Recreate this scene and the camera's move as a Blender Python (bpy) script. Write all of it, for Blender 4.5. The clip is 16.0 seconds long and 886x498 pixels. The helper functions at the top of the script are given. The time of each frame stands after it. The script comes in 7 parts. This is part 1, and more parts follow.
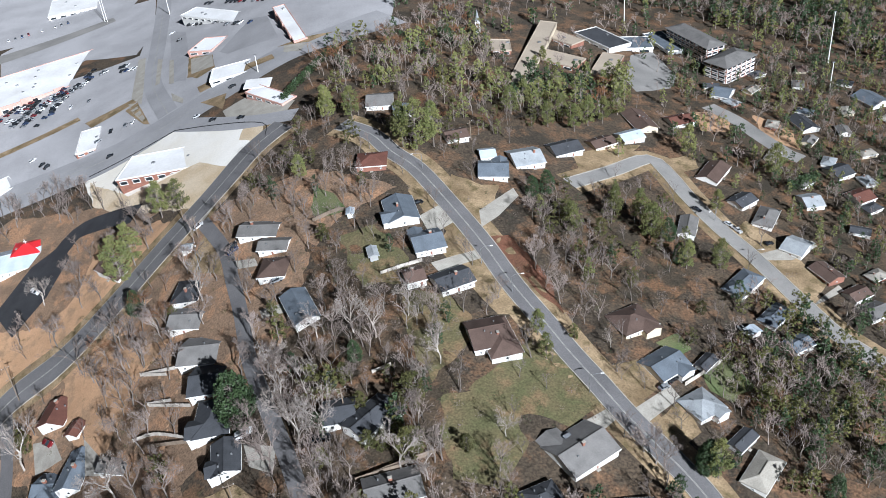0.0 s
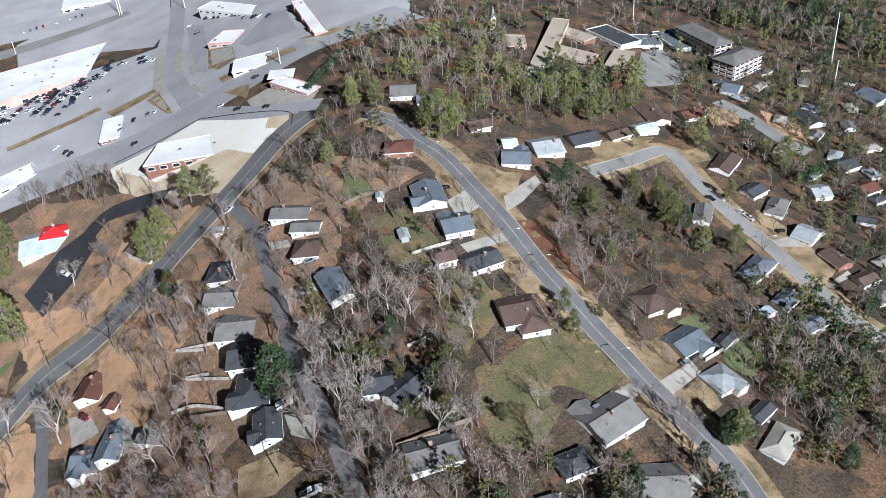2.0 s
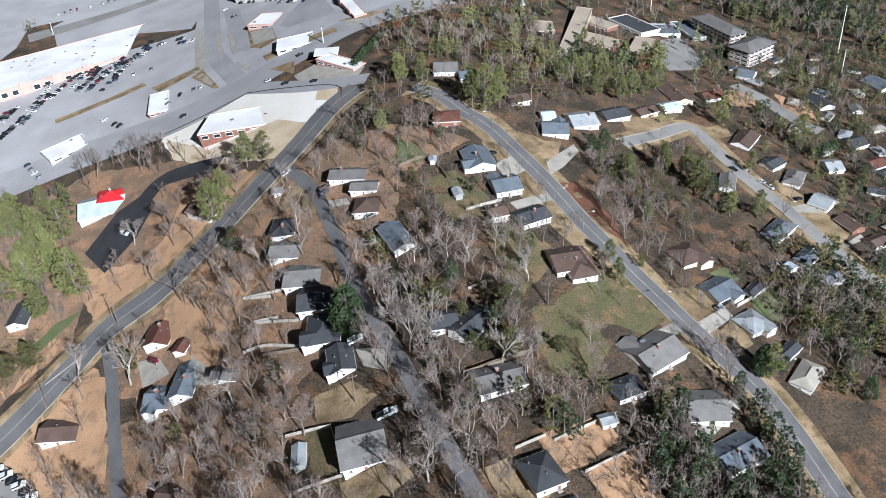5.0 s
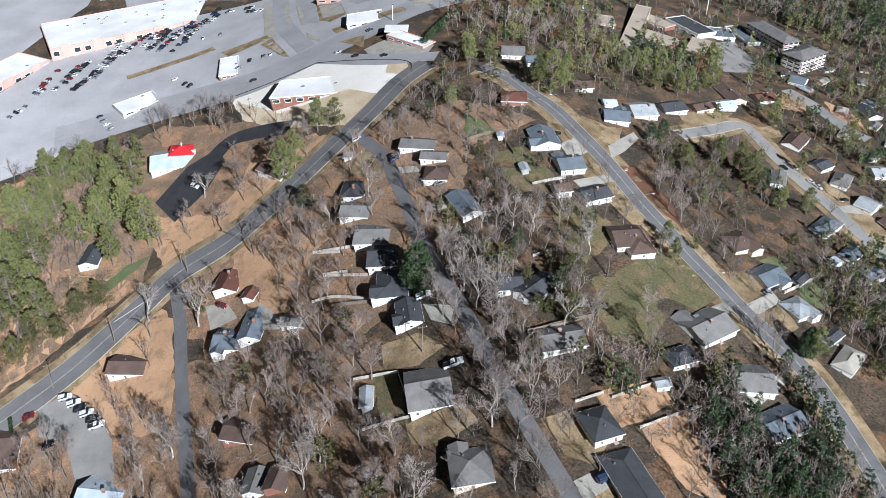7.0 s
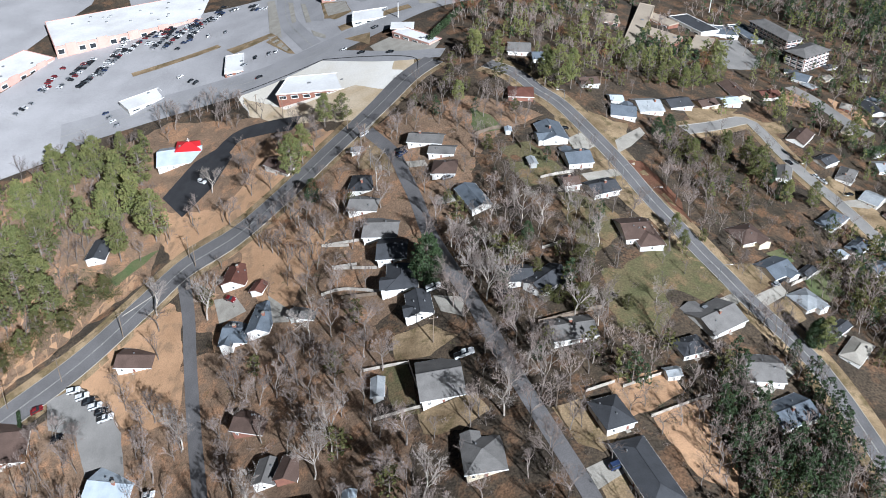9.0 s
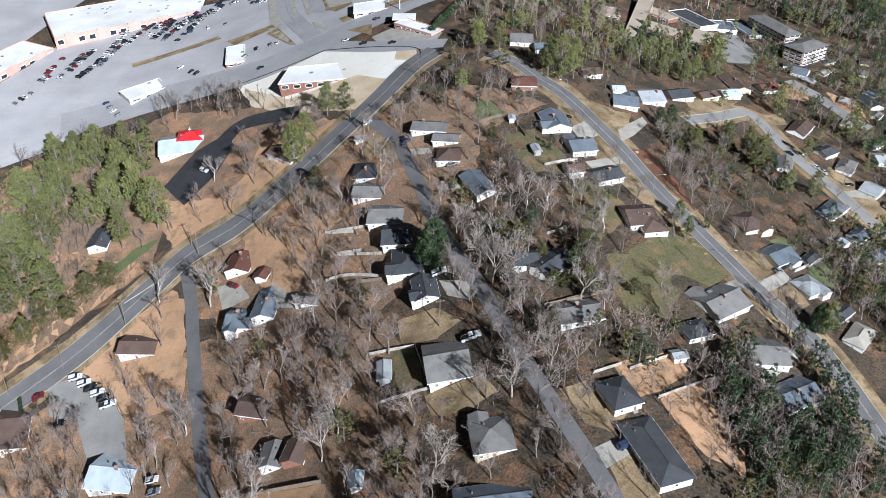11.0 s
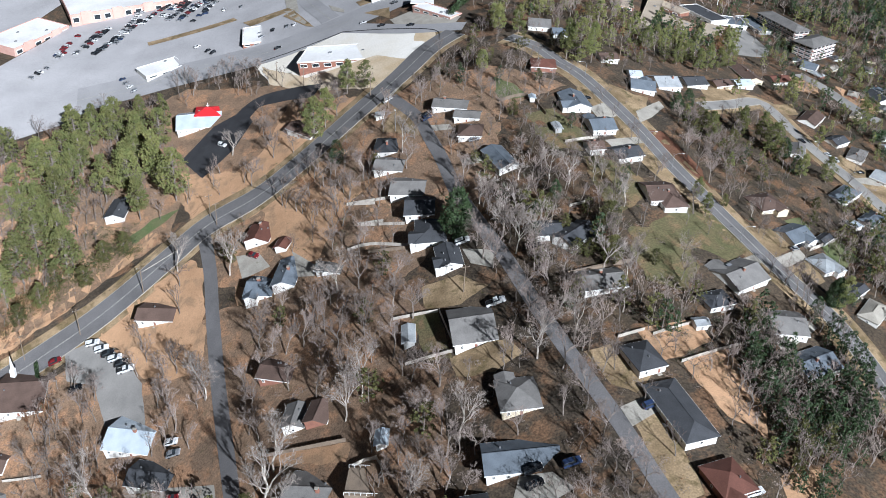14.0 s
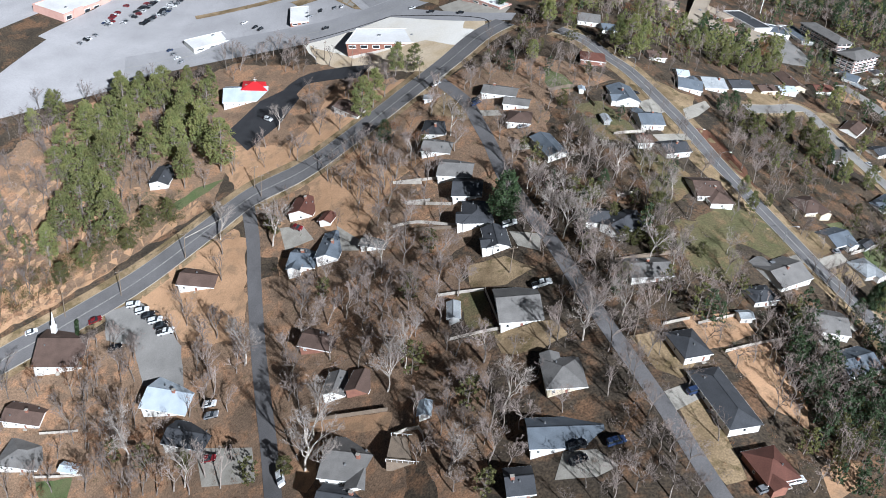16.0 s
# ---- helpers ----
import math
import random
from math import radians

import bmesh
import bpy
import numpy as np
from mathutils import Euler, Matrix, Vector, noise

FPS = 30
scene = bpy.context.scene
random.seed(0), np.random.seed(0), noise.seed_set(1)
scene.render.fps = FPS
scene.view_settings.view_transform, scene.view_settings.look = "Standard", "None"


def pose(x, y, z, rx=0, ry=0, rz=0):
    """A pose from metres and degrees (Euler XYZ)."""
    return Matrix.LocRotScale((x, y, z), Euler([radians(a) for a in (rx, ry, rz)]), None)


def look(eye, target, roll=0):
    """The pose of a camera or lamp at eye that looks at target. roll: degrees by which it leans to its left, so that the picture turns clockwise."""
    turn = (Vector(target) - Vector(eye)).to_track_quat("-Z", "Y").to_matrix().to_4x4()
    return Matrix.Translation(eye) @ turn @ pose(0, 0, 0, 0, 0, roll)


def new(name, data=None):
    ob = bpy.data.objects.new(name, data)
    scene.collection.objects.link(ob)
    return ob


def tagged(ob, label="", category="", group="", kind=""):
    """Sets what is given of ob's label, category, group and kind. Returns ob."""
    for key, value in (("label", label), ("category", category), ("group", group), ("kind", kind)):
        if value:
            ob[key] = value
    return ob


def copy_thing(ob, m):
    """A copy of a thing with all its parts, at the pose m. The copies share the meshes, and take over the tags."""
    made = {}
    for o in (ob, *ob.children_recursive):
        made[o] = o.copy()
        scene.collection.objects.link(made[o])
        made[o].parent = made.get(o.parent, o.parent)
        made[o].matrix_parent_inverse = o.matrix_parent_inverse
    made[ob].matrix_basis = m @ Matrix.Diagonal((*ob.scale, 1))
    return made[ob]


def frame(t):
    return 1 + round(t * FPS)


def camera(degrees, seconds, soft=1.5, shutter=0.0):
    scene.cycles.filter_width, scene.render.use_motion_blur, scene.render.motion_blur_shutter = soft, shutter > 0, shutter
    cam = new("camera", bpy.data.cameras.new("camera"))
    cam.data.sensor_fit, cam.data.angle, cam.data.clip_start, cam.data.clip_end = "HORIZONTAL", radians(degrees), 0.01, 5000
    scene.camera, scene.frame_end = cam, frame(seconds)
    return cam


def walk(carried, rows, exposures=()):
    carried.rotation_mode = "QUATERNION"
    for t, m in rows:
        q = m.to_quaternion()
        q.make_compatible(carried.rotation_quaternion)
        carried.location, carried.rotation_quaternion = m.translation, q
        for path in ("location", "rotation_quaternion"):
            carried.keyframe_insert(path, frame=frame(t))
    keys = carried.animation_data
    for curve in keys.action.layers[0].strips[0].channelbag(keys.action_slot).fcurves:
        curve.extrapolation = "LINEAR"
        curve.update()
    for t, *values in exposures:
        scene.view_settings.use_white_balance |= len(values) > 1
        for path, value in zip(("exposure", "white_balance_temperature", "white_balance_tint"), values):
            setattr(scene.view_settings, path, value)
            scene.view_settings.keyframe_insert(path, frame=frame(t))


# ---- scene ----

# ---- camera ----
cam = camera(50.0, 16.0, soft=0.9)
PATH = [
    (0, (-10.62, -16.10, 164.46), (-10.7157, -14.4420, 163.3494), -5.84),
    (0.5, (-13.34, -19.35, 164.77), (-13.4245, -17.6849, 163.6557), -5.80),
    (1, (-16.03, -22.01, 164.69), (-16.0998, -20.3483, 163.5847), -5.73),
    (1.5, (-18.55, -24.39, 165.21), (-18.6126, -22.7287, 164.0974), -5.39),
    (2, (-21.78, -27.64, 166.47), (-21.8467, -25.9814, 165.3636), -4.71),
    (2.5, (-24.67, -30.61, 166.58), (-24.7306, -28.9486, 165.4663), -4.47),
    (3, (-28.05, -34.21, 166.52), (-28.1040, -32.5412, 165.4145), -4.16),
    (3.5, (-30.89, -38.17, 167.60), (-30.9448, -36.5027, 166.4863), -4.11),
    (4, (-34.32, -42.90, 167.36), (-34.3620, -41.2288, 166.2558), -3.77),
    (6.5, (-54.18, -69.23, 170.17), (-54.2184, -67.5625, 169.0687), -0.55),
    (7, (-57.63, -72.14, 169.78), (-57.6809, -70.4767, 168.6736), 0.91),
    (7.5, (-59.01, -74.10, 168.85), (-59.0615, -72.4337, 167.7462), 0.97),
    (8, (-59.90, -75.09, 168.98), (-59.9366, -73.4237, 167.8819), 0.69),
    (8.5, (-61.01, -75.51, 168.97), (-61.0530, -73.8416, 167.8727), 0.85),
    (9, (-61.33, -75.41, 167.66), (-61.3732, -73.7394, 166.5600), 1.07),
    (11.5, (-67.08, -80.54, 162.61), (-67.0976, -78.8624, 161.5188), 1.90),
    (12, (-68.50, -81.67, 161.13), (-68.5154, -79.9936, 160.0423), 2.22),
    (12.5, (-69.83, -82.71, 159.72), (-69.8374, -81.0296, 158.6307), 2.63),
    (13, (-71.16, -84.56, 158.45), (-71.1710, -82.8827, 157.3716), 2.98),
    (13.5, (-73.10, -86.82, 157.03), (-73.1067, -85.1396, 155.9462), 3.41),
    (14, (-75.56, -89.15, 156.00), (-75.5545, -87.4660, 154.9253), 3.68),
    (14.5, (-78.56, -91.44, 155.19), (-78.5418, -89.7568, 154.1109), 3.65),
    (15, (-82.89, -94.15, 154.83), (-82.8893, -92.4634, 153.7464), 5.45),
    (15.5, (-85.09, -95.66, 153.69), (-85.0983, -93.9793, 152.6064), 6.45),
    (16, (-86.43, -96.33, 152.17), (-86.4389, -94.6406, 151.0920), 6.96),
]
walk(cam, [(t, look(eye, target, roll)) for t, eye, target, roll in PATH], [(0.0, 0.3, 5500, 9.0), (16.0, 0.3, 5500, 9.0)])

# ---- light ----
SUN_AZ, SUN_EL = radians(-61), radians(29)  # the way to the sun
world = bpy.data.worlds.new("sky")
scene.world = world
world.use_nodes = True
wn = world.node_tree.nodes
sky = wn.new("ShaderNodeTexSky")
sky.sky_type, sky.sun_disc = "NISHITA", False
sky.sun_elevation, sky.sun_rotation = SUN_EL, radians(90) - SUN_AZ
world.node_tree.links.new(sky.outputs[0], wn["Background"].inputs[0])
wn["Background"].inputs[1].default_value = 0.0078
sun = new("sun", bpy.data.lights.new("sun", "SUN"))
sun.data.energy, sun.data.angle, sun.data.color = 7.2, radians(0.6), (1.0, 0.97, 0.92)
sun.matrix_world = look((400 * math.cos(SUN_AZ), 400 * math.sin(SUN_AZ), 400 * math.tan(SUN_EL)), (0, 0, 0))


# ---- lie of the land ----
XM, YM, XL, YL = -42, 221, 110, 170
HILL = [29.616, 13.587, -20.081, 1.495, 1.15, -27.624, 12.544, -54.336, 25.444, 22.966]
POWERS = [(i, j) for i in range(4) for j in range(4 - i)]


def ground(x, y):
    u, v = np.tanh((np.asarray(x, float) - XM) / XL), np.tanh((np.asarray(y, float) - YM) / YL)
    return sum(c * u**i * v**j for c, (i, j) in zip(HILL, POWERS))


def lie(x, y, turn, across=1.0, along=1.0):
    """The pose of a thing that stands on the slope at x, y and is turned by turn degrees."""
    up = Vector((-(gz(x + 2, y) - gz(x - 2, y)) / 4 * across, -(gz(x, y + 2) - gz(x, y - 2)) / 4 * along, 1)).normalized()
    ahead = Vector((math.cos(radians(turn)), math.sin(radians(turn)), 0))
    ahead = (ahead - up * ahead.dot(up)).normalized()
    m = Matrix((ahead, up.cross(ahead), up)).transposed().to_4x4()
    m.translation = (x, y, gz(x, y))
    return m


def gz(x, y):
    return float(ground(x, y))


# ---- materials ----
def mat(name, base, rough=0.85, metal=0.0, scale=1.0, amount=0.25, second=None, bump=0.3, fine=8.0, per_object=0.0, spec=0.3, translucent=0.0, island=0.0, third=None, spots=0.11):
    """A procedural surface: a base colour that drifts to a second one in patches, with fine grain and relief."""
    m = bpy.data.materials.new(name)
    m.use_nodes = True
    nt = m.node_tree
    n, l = nt.nodes, nt.links
    b = n["Principled BSDF"]
    b.inputs["Roughness"].default_value, b.inputs["Metallic"].default_value = rough, metal
    b.inputs["Specular IOR Level"].default_value = spec
    geo = n.new("ShaderNodeNewGeometry")
    big, small = n.new("ShaderNodeTexNoise"), n.new("ShaderNodeTexNoise")
    for t, s, d in ((big, scale, 4), (small, fine, 3)):
        t.inputs["Scale"].default_value, t.inputs["Detail"].default_value = s, d
        l.new(geo.outputs["Position"], t.inputs["Vector"])
    second = second or tuple(c * 0.55 for c in base)
    ramp = n.new("ShaderNodeMapRange")
    ramp.inputs[1].default_value, ramp.inputs[2].default_value = 0.35, 0.68
    l.new(big.outputs[0], ramp.inputs[0])
    mix = n.new("ShaderNodeMix")
    mix.data_type = "RGBA"
    mix.inputs[6].default_value, mix.inputs[7].default_value = (*base, 1), (*second, 1)
    l.new(ramp.outputs[0], mix.inputs[0])
    colour = mix.outputs[2]
    if third:
        blot, cut, mix2 = n.new("ShaderNodeTexNoise"), n.new("ShaderNodeMapRange"), n.new("ShaderNodeMix")
        blot.inputs["Scale"].default_value, blot.inputs["Detail"].default_value, blot.inputs["Roughness"].default_value = spots, 6, 0.65
        l.new(geo.outputs["Position"], blot.inputs["Vector"])
        cut.inputs[1].default_value, cut.inputs[2].default_value = 0.50, 0.62
        l.new(blot.outputs[0], cut.inputs[0])
        mix2.data_type = "RGBA"
        mix2.inputs[7].default_value = (*third, 1)
        l.new(cut.outputs[0], mix2.inputs[0]), l.new(colour, mix2.inputs[6])
        colour = mix2.outputs[2]
    grain = n.new("ShaderNodeMapRange")
    grain.inputs[1].default_value, grain.inputs[2].default_value = 0.25, 0.75
    grain.inputs[3].default_value, grain.inputs[4].default_value = 1 - amount, 1 + amount
    l.new(small.outputs[0], grain.inputs[0])
    value = grain.outputs[0]
    for source, much in ((("ShaderNodeObjectInfo", "Random"), per_object), (("ShaderNodeNewGeometry", "Random Per Island"), island)):
        if much:
            info, span, mul = n.new(source[0]), n.new("ShaderNodeMapRange"), n.new("ShaderNodeMath")
            span.inputs[3].default_value, span.inputs[4].default_value = 1 - much, 1 + much
            mul.operation = "MULTIPLY"
            l.new(info.outputs[source[1]], span.inputs[0])
            l.new(value, mul.inputs[0]), l.new(span.outputs[0], mul.inputs[1])
            value = mul.outputs[0]
    shade = n.new("ShaderNodeMix")
    shade.data_type, shade.blend_type = "RGBA", "MULTIPLY"
    shade.inputs[0].default_value = 1.0
    l.new(colour, shade.inputs[6]), l.new(value, shade.inputs[7])
    l.new(shade.outputs[2], b.inputs["Base Color"])
    if bump:
        bn = n.new("ShaderNodeBump")
        bn.inputs["Strength"].default_value, bn.inputs["Distance"].default_value = bump, 0.1
        l.new(small.outputs[0], bn.inputs["Height"]), l.new(bn.outputs[0], b.inputs["Normal"])
    if translucent:
        tr, ms = n.new("ShaderNodeBsdfTranslucent"), n.new("ShaderNodeMixShader")
        ms.inputs[0].default_value = translucent
        l.new(shade.outputs[2], tr.inputs[0]), l.new(b.outputs[0], ms.inputs[1]), l.new(tr.outputs[0], ms.inputs[2])
        l.new(ms.outputs[0], n["Material Output"].inputs[0])
    return m


def shingle(name, base, second=None):
    return mat(name, base, 0.8, scale=0.35, amount=0.22, second=second or tuple(c * 0.75 for c in base), bump=0.35, fine=5.0, per_object=0.12)


M = dict(
    earth=mat("leaf_strewn_earth", (0.045, 0.036, 0.026), 0.95, scale=0.07, amount=0.65, second=(0.090, 0.066, 0.044), bump=0.6, fine=1.6, third=(0.150, 0.088, 0.050)),
    tan=mat("dormant_tan_grass", (0.36, 0.262, 0.155), 0.95, scale=0.12, amount=0.32, second=(0.165, 0.115, 0.062), bump=0.4, fine=2.2, third=(0.150, 0.112, 0.055), spots=0.18),
    green=mat("winter_green_grass", (0.100, 0.098, 0.044), 0.95, scale=0.14, amount=0.4, second=(0.145, 0.114, 0.060), bump=0.4, fine=2.0, third=(0.19, 0.130, 0.070), spots=0.13),
    bright=mat("mown_green_lawn", (0.095, 0.125, 0.048), 0.95, scale=0.2, amount=0.3, second=(0.135, 0.135, 0.065), bump=0.3, fine=2.5),
    orange=mat("orange_fallen_leaves", (0.50, 0.305, 0.175), 0.95, scale=0.09, amount=0.2, second=(0.39, 0.235, 0.132), bump=0.4, fine=2.4, third=(0.31, 0.20, 0.12), spots=0.2),
    red=mat("red_brown_leaves", (0.17, 0.075, 0.045), 0.95, scale=0.2, amount=0.35, second=(0.12, 0.06, 0.035), bump=0.4, fine=2.4),
    # dark brown undergrowth, with tree shade put into the colour as well
    dark=mat("undergrowth_with_painted_shade", (0.042, 0.034, 0.023), 0.95, scale=0.12, amount=0.55, second=(0.095, 0.066, 0.042), bump=0.5, fine=2.0, third=(0.150, 0.085, 0.046), spots=0.14),
    litter=mat("brown_leaf_litter", (0.165, 0.112, 0.074), 0.95, scale=0.09, amount=0.5, second=(0.26, 0.170, 0.108), bump=0.5, fine=2.0, third=(0.33, 0.19, 0.108), spots=0.14),
    asphalt=mat("worn_grey_asphalt", (0.165, 0.157, 0.157), 0.9, scale=0.10, amount=0.2, second=(0.125, 0.119, 0.119), bump=0.15, fine=3.0),
    pale=mat("sun_bleached_asphalt", (0.43, 0.415, 0.42), 0.9, scale=0.06, amount=0.16, second=(0.345, 0.333, 0.337), bump=0.15, fine=2.0),
    mid=mat("grey_lot_asphalt", (0.290, 0.274, 0.256), 0.9, scale=0.10, amount=0.14, second=(0.215, 0.205, 0.192), bump=0.15, fine=2.5),
    mid2=mat("grey_highway_asphalt", (0.345, 0.335, 0.340), 0.9, scale=0.08, amount=0.14, second=(0.285, 0.277, 0.280), bump=0.15, fine=2.5),
    fresh=mat("fresh_black_asphalt", (0.030, 0.030, 0.033), 0.8, scale=0.2, amount=0.15, second=(0.042, 0.042, 0.045), bump=0.15, fine=3.0),
    concrete=mat("pale_concrete", (0.40, 0.37, 0.32), 0.9, scale=0.3, amount=0.18, second=(0.31, 0.285, 0.245), bump=0.15, fine=3.0),
    chalk=mat("white_crushed_stone", (0.84, 0.80, 0.74), 0.95, scale=0.05, amount=0.10, second=(0.74, 0.68, 0.58), bump=0.3, fine=2.0),
    clay=mat("raw_tan_clay", (0.52, 0.40, 0.26), 0.95, scale=0.12, amount=0.2, second=(0.64, 0.53, 0.39), bump=0.4, fine=2.0),
    paint=mat("road_paint", (0.40, 0.385, 0.34), 0.8, scale=0.6, amount=0.3, second=(0.27, 0.265, 0.25), bump=0.0),
    r_grey=shingle("grey_shingles", (0.185, 0.175, 0.165)),
    r_dark=shingle("charcoal_shingles", (0.062, 0.064, 0.070)),
    r_blue=shingle("blue_grey_shingles", (0.135, 0.155, 0.180)),
    r_light=shingle("pale_grey_shingles", (0.33, 0.345, 0.355)),
    r_brown=shingle("brown_shingles", (0.120, 0.080, 0.064)),
    r_rust=shingle("red_brown_shingles", (0.135, 0.058, 0.042)),
    r_tan=shingle("beige_shingles", (0.36, 0.33, 0.28)),
    r_white=mat("white_metal_roof", (0.50, 0.55, 0.60), 0.45, scale=0.3, amount=0.08, second=(0.40, 0.45, 0.50), bump=0.05, spec=0.5),
    r_red=mat("red_metal_roof", (0.62, 0.028, 0.034), 0.4, scale=0.4, amount=0.05, second=(0.52, 0.025, 0.03), bump=0.05, spec=0.5),
    r_flat=mat("white_roof_membrane", (0.84, 0.83, 0.82), 0.7, scale=0.07, amount=0.06, second=(0.66, 0.64, 0.62), bump=0.05, fine=1.0),
    r_sand=mat("sand_gravel_roof", (0.43, 0.36, 0.28), 0.95, scale=0.1, amount=0.12, second=(0.35, 0.29, 0.225), bump=0.2, fine=3.0),
    w_white=mat("white_siding", (0.70, 0.68, 0.64), 0.7, scale=0.5, amount=0.06, second=(0.66, 0.64, 0.60), bump=0.1, fine=6.0),
    w_cream=mat("cream_siding", (0.62, 0.54, 0.40), 0.8, scale=0.5, amount=0.08, second=(0.54, 0.46, 0.33), bump=0.1, fine=6.0),
    w_brick=mat("red_brown_brick", (0.27, 0.125, 0.085), 0.9, scale=0.6, amount=0.25, second=(0.20, 0.095, 0.07), bump=0.2, fine=9.0),
    w_pink=mat("rose_stucco", (0.50, 0.285, 0.235), 0.9, scale=0.15, amount=0.1, second=(0.58, 0.37, 0.31), bump=0.1, fine=4.0),
    w_grey=mat("grey_siding", (0.36, 0.36, 0.35), 0.8, scale=0.5, amount=0.08, second=(0.30, 0.30, 0.29), bump=0.1, fine=6.0),
    trim=mat("white_trim_paint", (0.80, 0.79, 0.76), 0.6, amount=0.05, second=(0.7, 0.69, 0.66), bump=0.0),
    pane=mat("dark_window_glass", (0.030, 0.036, 0.042), 0.12, amount=0.1, bump=0.0, spec=0.6),
    bark=mat("grey_bark", (0.25, 0.215, 0.19), 0.95, scale=0.8, amount=0.3, second=(0.13, 0.105, 0.088), bump=0.3, per_object=0.28),
    white_bark=mat("pale_sycamore_bark", (0.50, 0.455, 0.40), 0.9, scale=0.8, amount=0.25, second=(0.28, 0.24, 0.20), bump=0.3, per_object=0.15),
    twig=mat("bare_twigs", (0.270, 0.222, 0.197), 0.95, scale=0.3, amount=0.25, second=(0.165, 0.130, 0.112), bump=0.0, per_object=0.32),
    pale_twig=mat("pale_twigs", (0.38, 0.335, 0.30), 0.95, scale=0.3, amount=0.2, second=(0.20, 0.165, 0.14), bump=0.0, per_object=0.2),
    pine=mat("pine_needles", (0.140, 0.158, 0.056), 0.8, scale=0.25, amount=0.4, second=(0.205, 0.200, 0.072), bump=0.0, per_object=0.3, translucent=0.25),
    dark_leaf=mat("glossy_evergreen_leaves", (0.034, 0.056, 0.022), 0.6, scale=0.5, amount=0.35, second=(0.050, 0.078, 0.030), bump=0.0, per_object=0.2, translucent=0.15, spec=0.4),
    olive_leaf=mat("olive_evergreen_leaves", (0.082, 0.086, 0.028), 0.75, scale=0.4, amount=0.35, second=(0.12, 0.110, 0.038), bump=0.0, per_object=0.3, translucent=0.2),
    rust_leaf=mat("withered_oak_leaves", (0.20, 0.095, 0.045), 0.85, scale=0.4, amount=0.3, second=(0.14, 0.075, 0.04), bump=0.0, per_object=0.3, translucent=0.2),
    wood=mat("weathered_wood", (0.22, 0.17, 0.125), 0.9, scale=0.5, amount=0.25, second=(0.16, 0.125, 0.095), bump=0.2),
    fence_white=mat("whitewashed_boards", (0.50, 0.46, 0.40), 0.85, scale=0.5, amount=0.25, second=(0.34, 0.30, 0.26), bump=0.1),
    steel=mat("galvanised_steel", (0.42, 0.43, 0.44), 0.45, metal=0.7, amount=0.1, bump=0.0),
    rubber=mat("tyre_rubber", (0.022, 0.022, 0.023), 0.9, amount=0.1, bump=0.0),
    c_white=mat("white_car_paint", (0.78, 0.78, 0.78), 0.25, amount=0.02, bump=0.0, spec=0.6),
    c_silver=mat("silver_car_paint", (0.42, 0.43, 0.45), 0.3, metal=0.5, amount=0.02, bump=0.0, spec=0.6),
    c_dark=mat("black_car_paint", (0.020, 0.021, 0.024), 0.25, amount=0.02, bump=0.0, spec=0.6),
    c_blue=mat("navy_car_paint", (0.035, 0.055, 0.12), 0.25, amount=0.02, bump=0.0, spec=0.6),
    c_red=mat("maroon_car_paint", (0.20, 0.022, 0.026), 0.25, amount=0.02, bump=0.0, spec=0.6),
)


# ---- building blocks ----
def mesh(name, verts, faces, material):
    me = bpy.data.meshes.new(name)
    me.from_pydata([tuple(v) for v in verts], [], [tuple(f) for f in faces])
    me.materials.append(material)
    return me


def part(name, me, parent, label="", m=None):
    ob = new(name, me)
    ob.parent = parent
    if m is not None:
        ob.matrix_local = m
    if label:
        ob["label"] = label
    return ob


def box(x0, y0, z0, x1, y1, z1):
    v = [(x, y, z) for z in (z0, z1) for y in (y0, y1) for x in (x0, x1)]
    return v, [(0, 2, 3, 1), (4, 5, 7, 6), (0, 1, 5, 4), (2, 6, 7, 3), (1, 3, 7, 5), (0, 4, 6, 2)]


def boxes(*parts):
    verts, faces = [], []
    for b in parts:
        v, f = box(*b)
        faces += [[i + len(verts) for i in q] for q in f]
        verts += v
    return verts, faces


def bevelled(name, parts, material, width=0.04):
    """Boxes joined into one mesh with softened edges."""
    v, f = boxes(*parts)
    bm = bmesh.new()
    vs = [bm.verts.new(p) for p in v]
    for q in f:
        bm.faces.new([vs[i] for i in q])
    if width:
        bmesh.ops.bevel(bm, geom=bm.edges[:], offset=width, segments=1, affect="EDGES")
    me = bpy.data.meshes.new(name)
    bm.to_mesh(me), bm.free()
    me.materials.append(material)
    return me


def smooth_line(pts, step=3.0):
    """Points at even steps along a smooth curve through pts."""
    p = [np.array(q, float) for q in pts]
    p = [2 * p[0] - p[1]] + p + [2 * p[-1] - p[-2]]
    out = []
    for a, b, c, d in zip(p, p[1:], p[2:], p[3:]):
        n = max(1, int(np.linalg.norm(c - b) / step))
        for k in range(n):
            t = k / n
            out.append(0.5 * (2 * b + (c - a) * t + (2 * a - 5 * b + 4 * c - d) * t * t + (3 * b - a - 3 * c + d) * t**3))
    return out + [p[-2]]


def sideways(line):
    line = np.array(line)
    d = np.gradient(line, axis=0)
    d /= np.linalg.norm(d, axis=1, keepdims=True) + 1e-9
    return np.stack([-d[:, 1], d[:, 0]], 1)


ROADS, PLOTS = [], []  # what trees keep clear of: road lines with half widths; house footprints


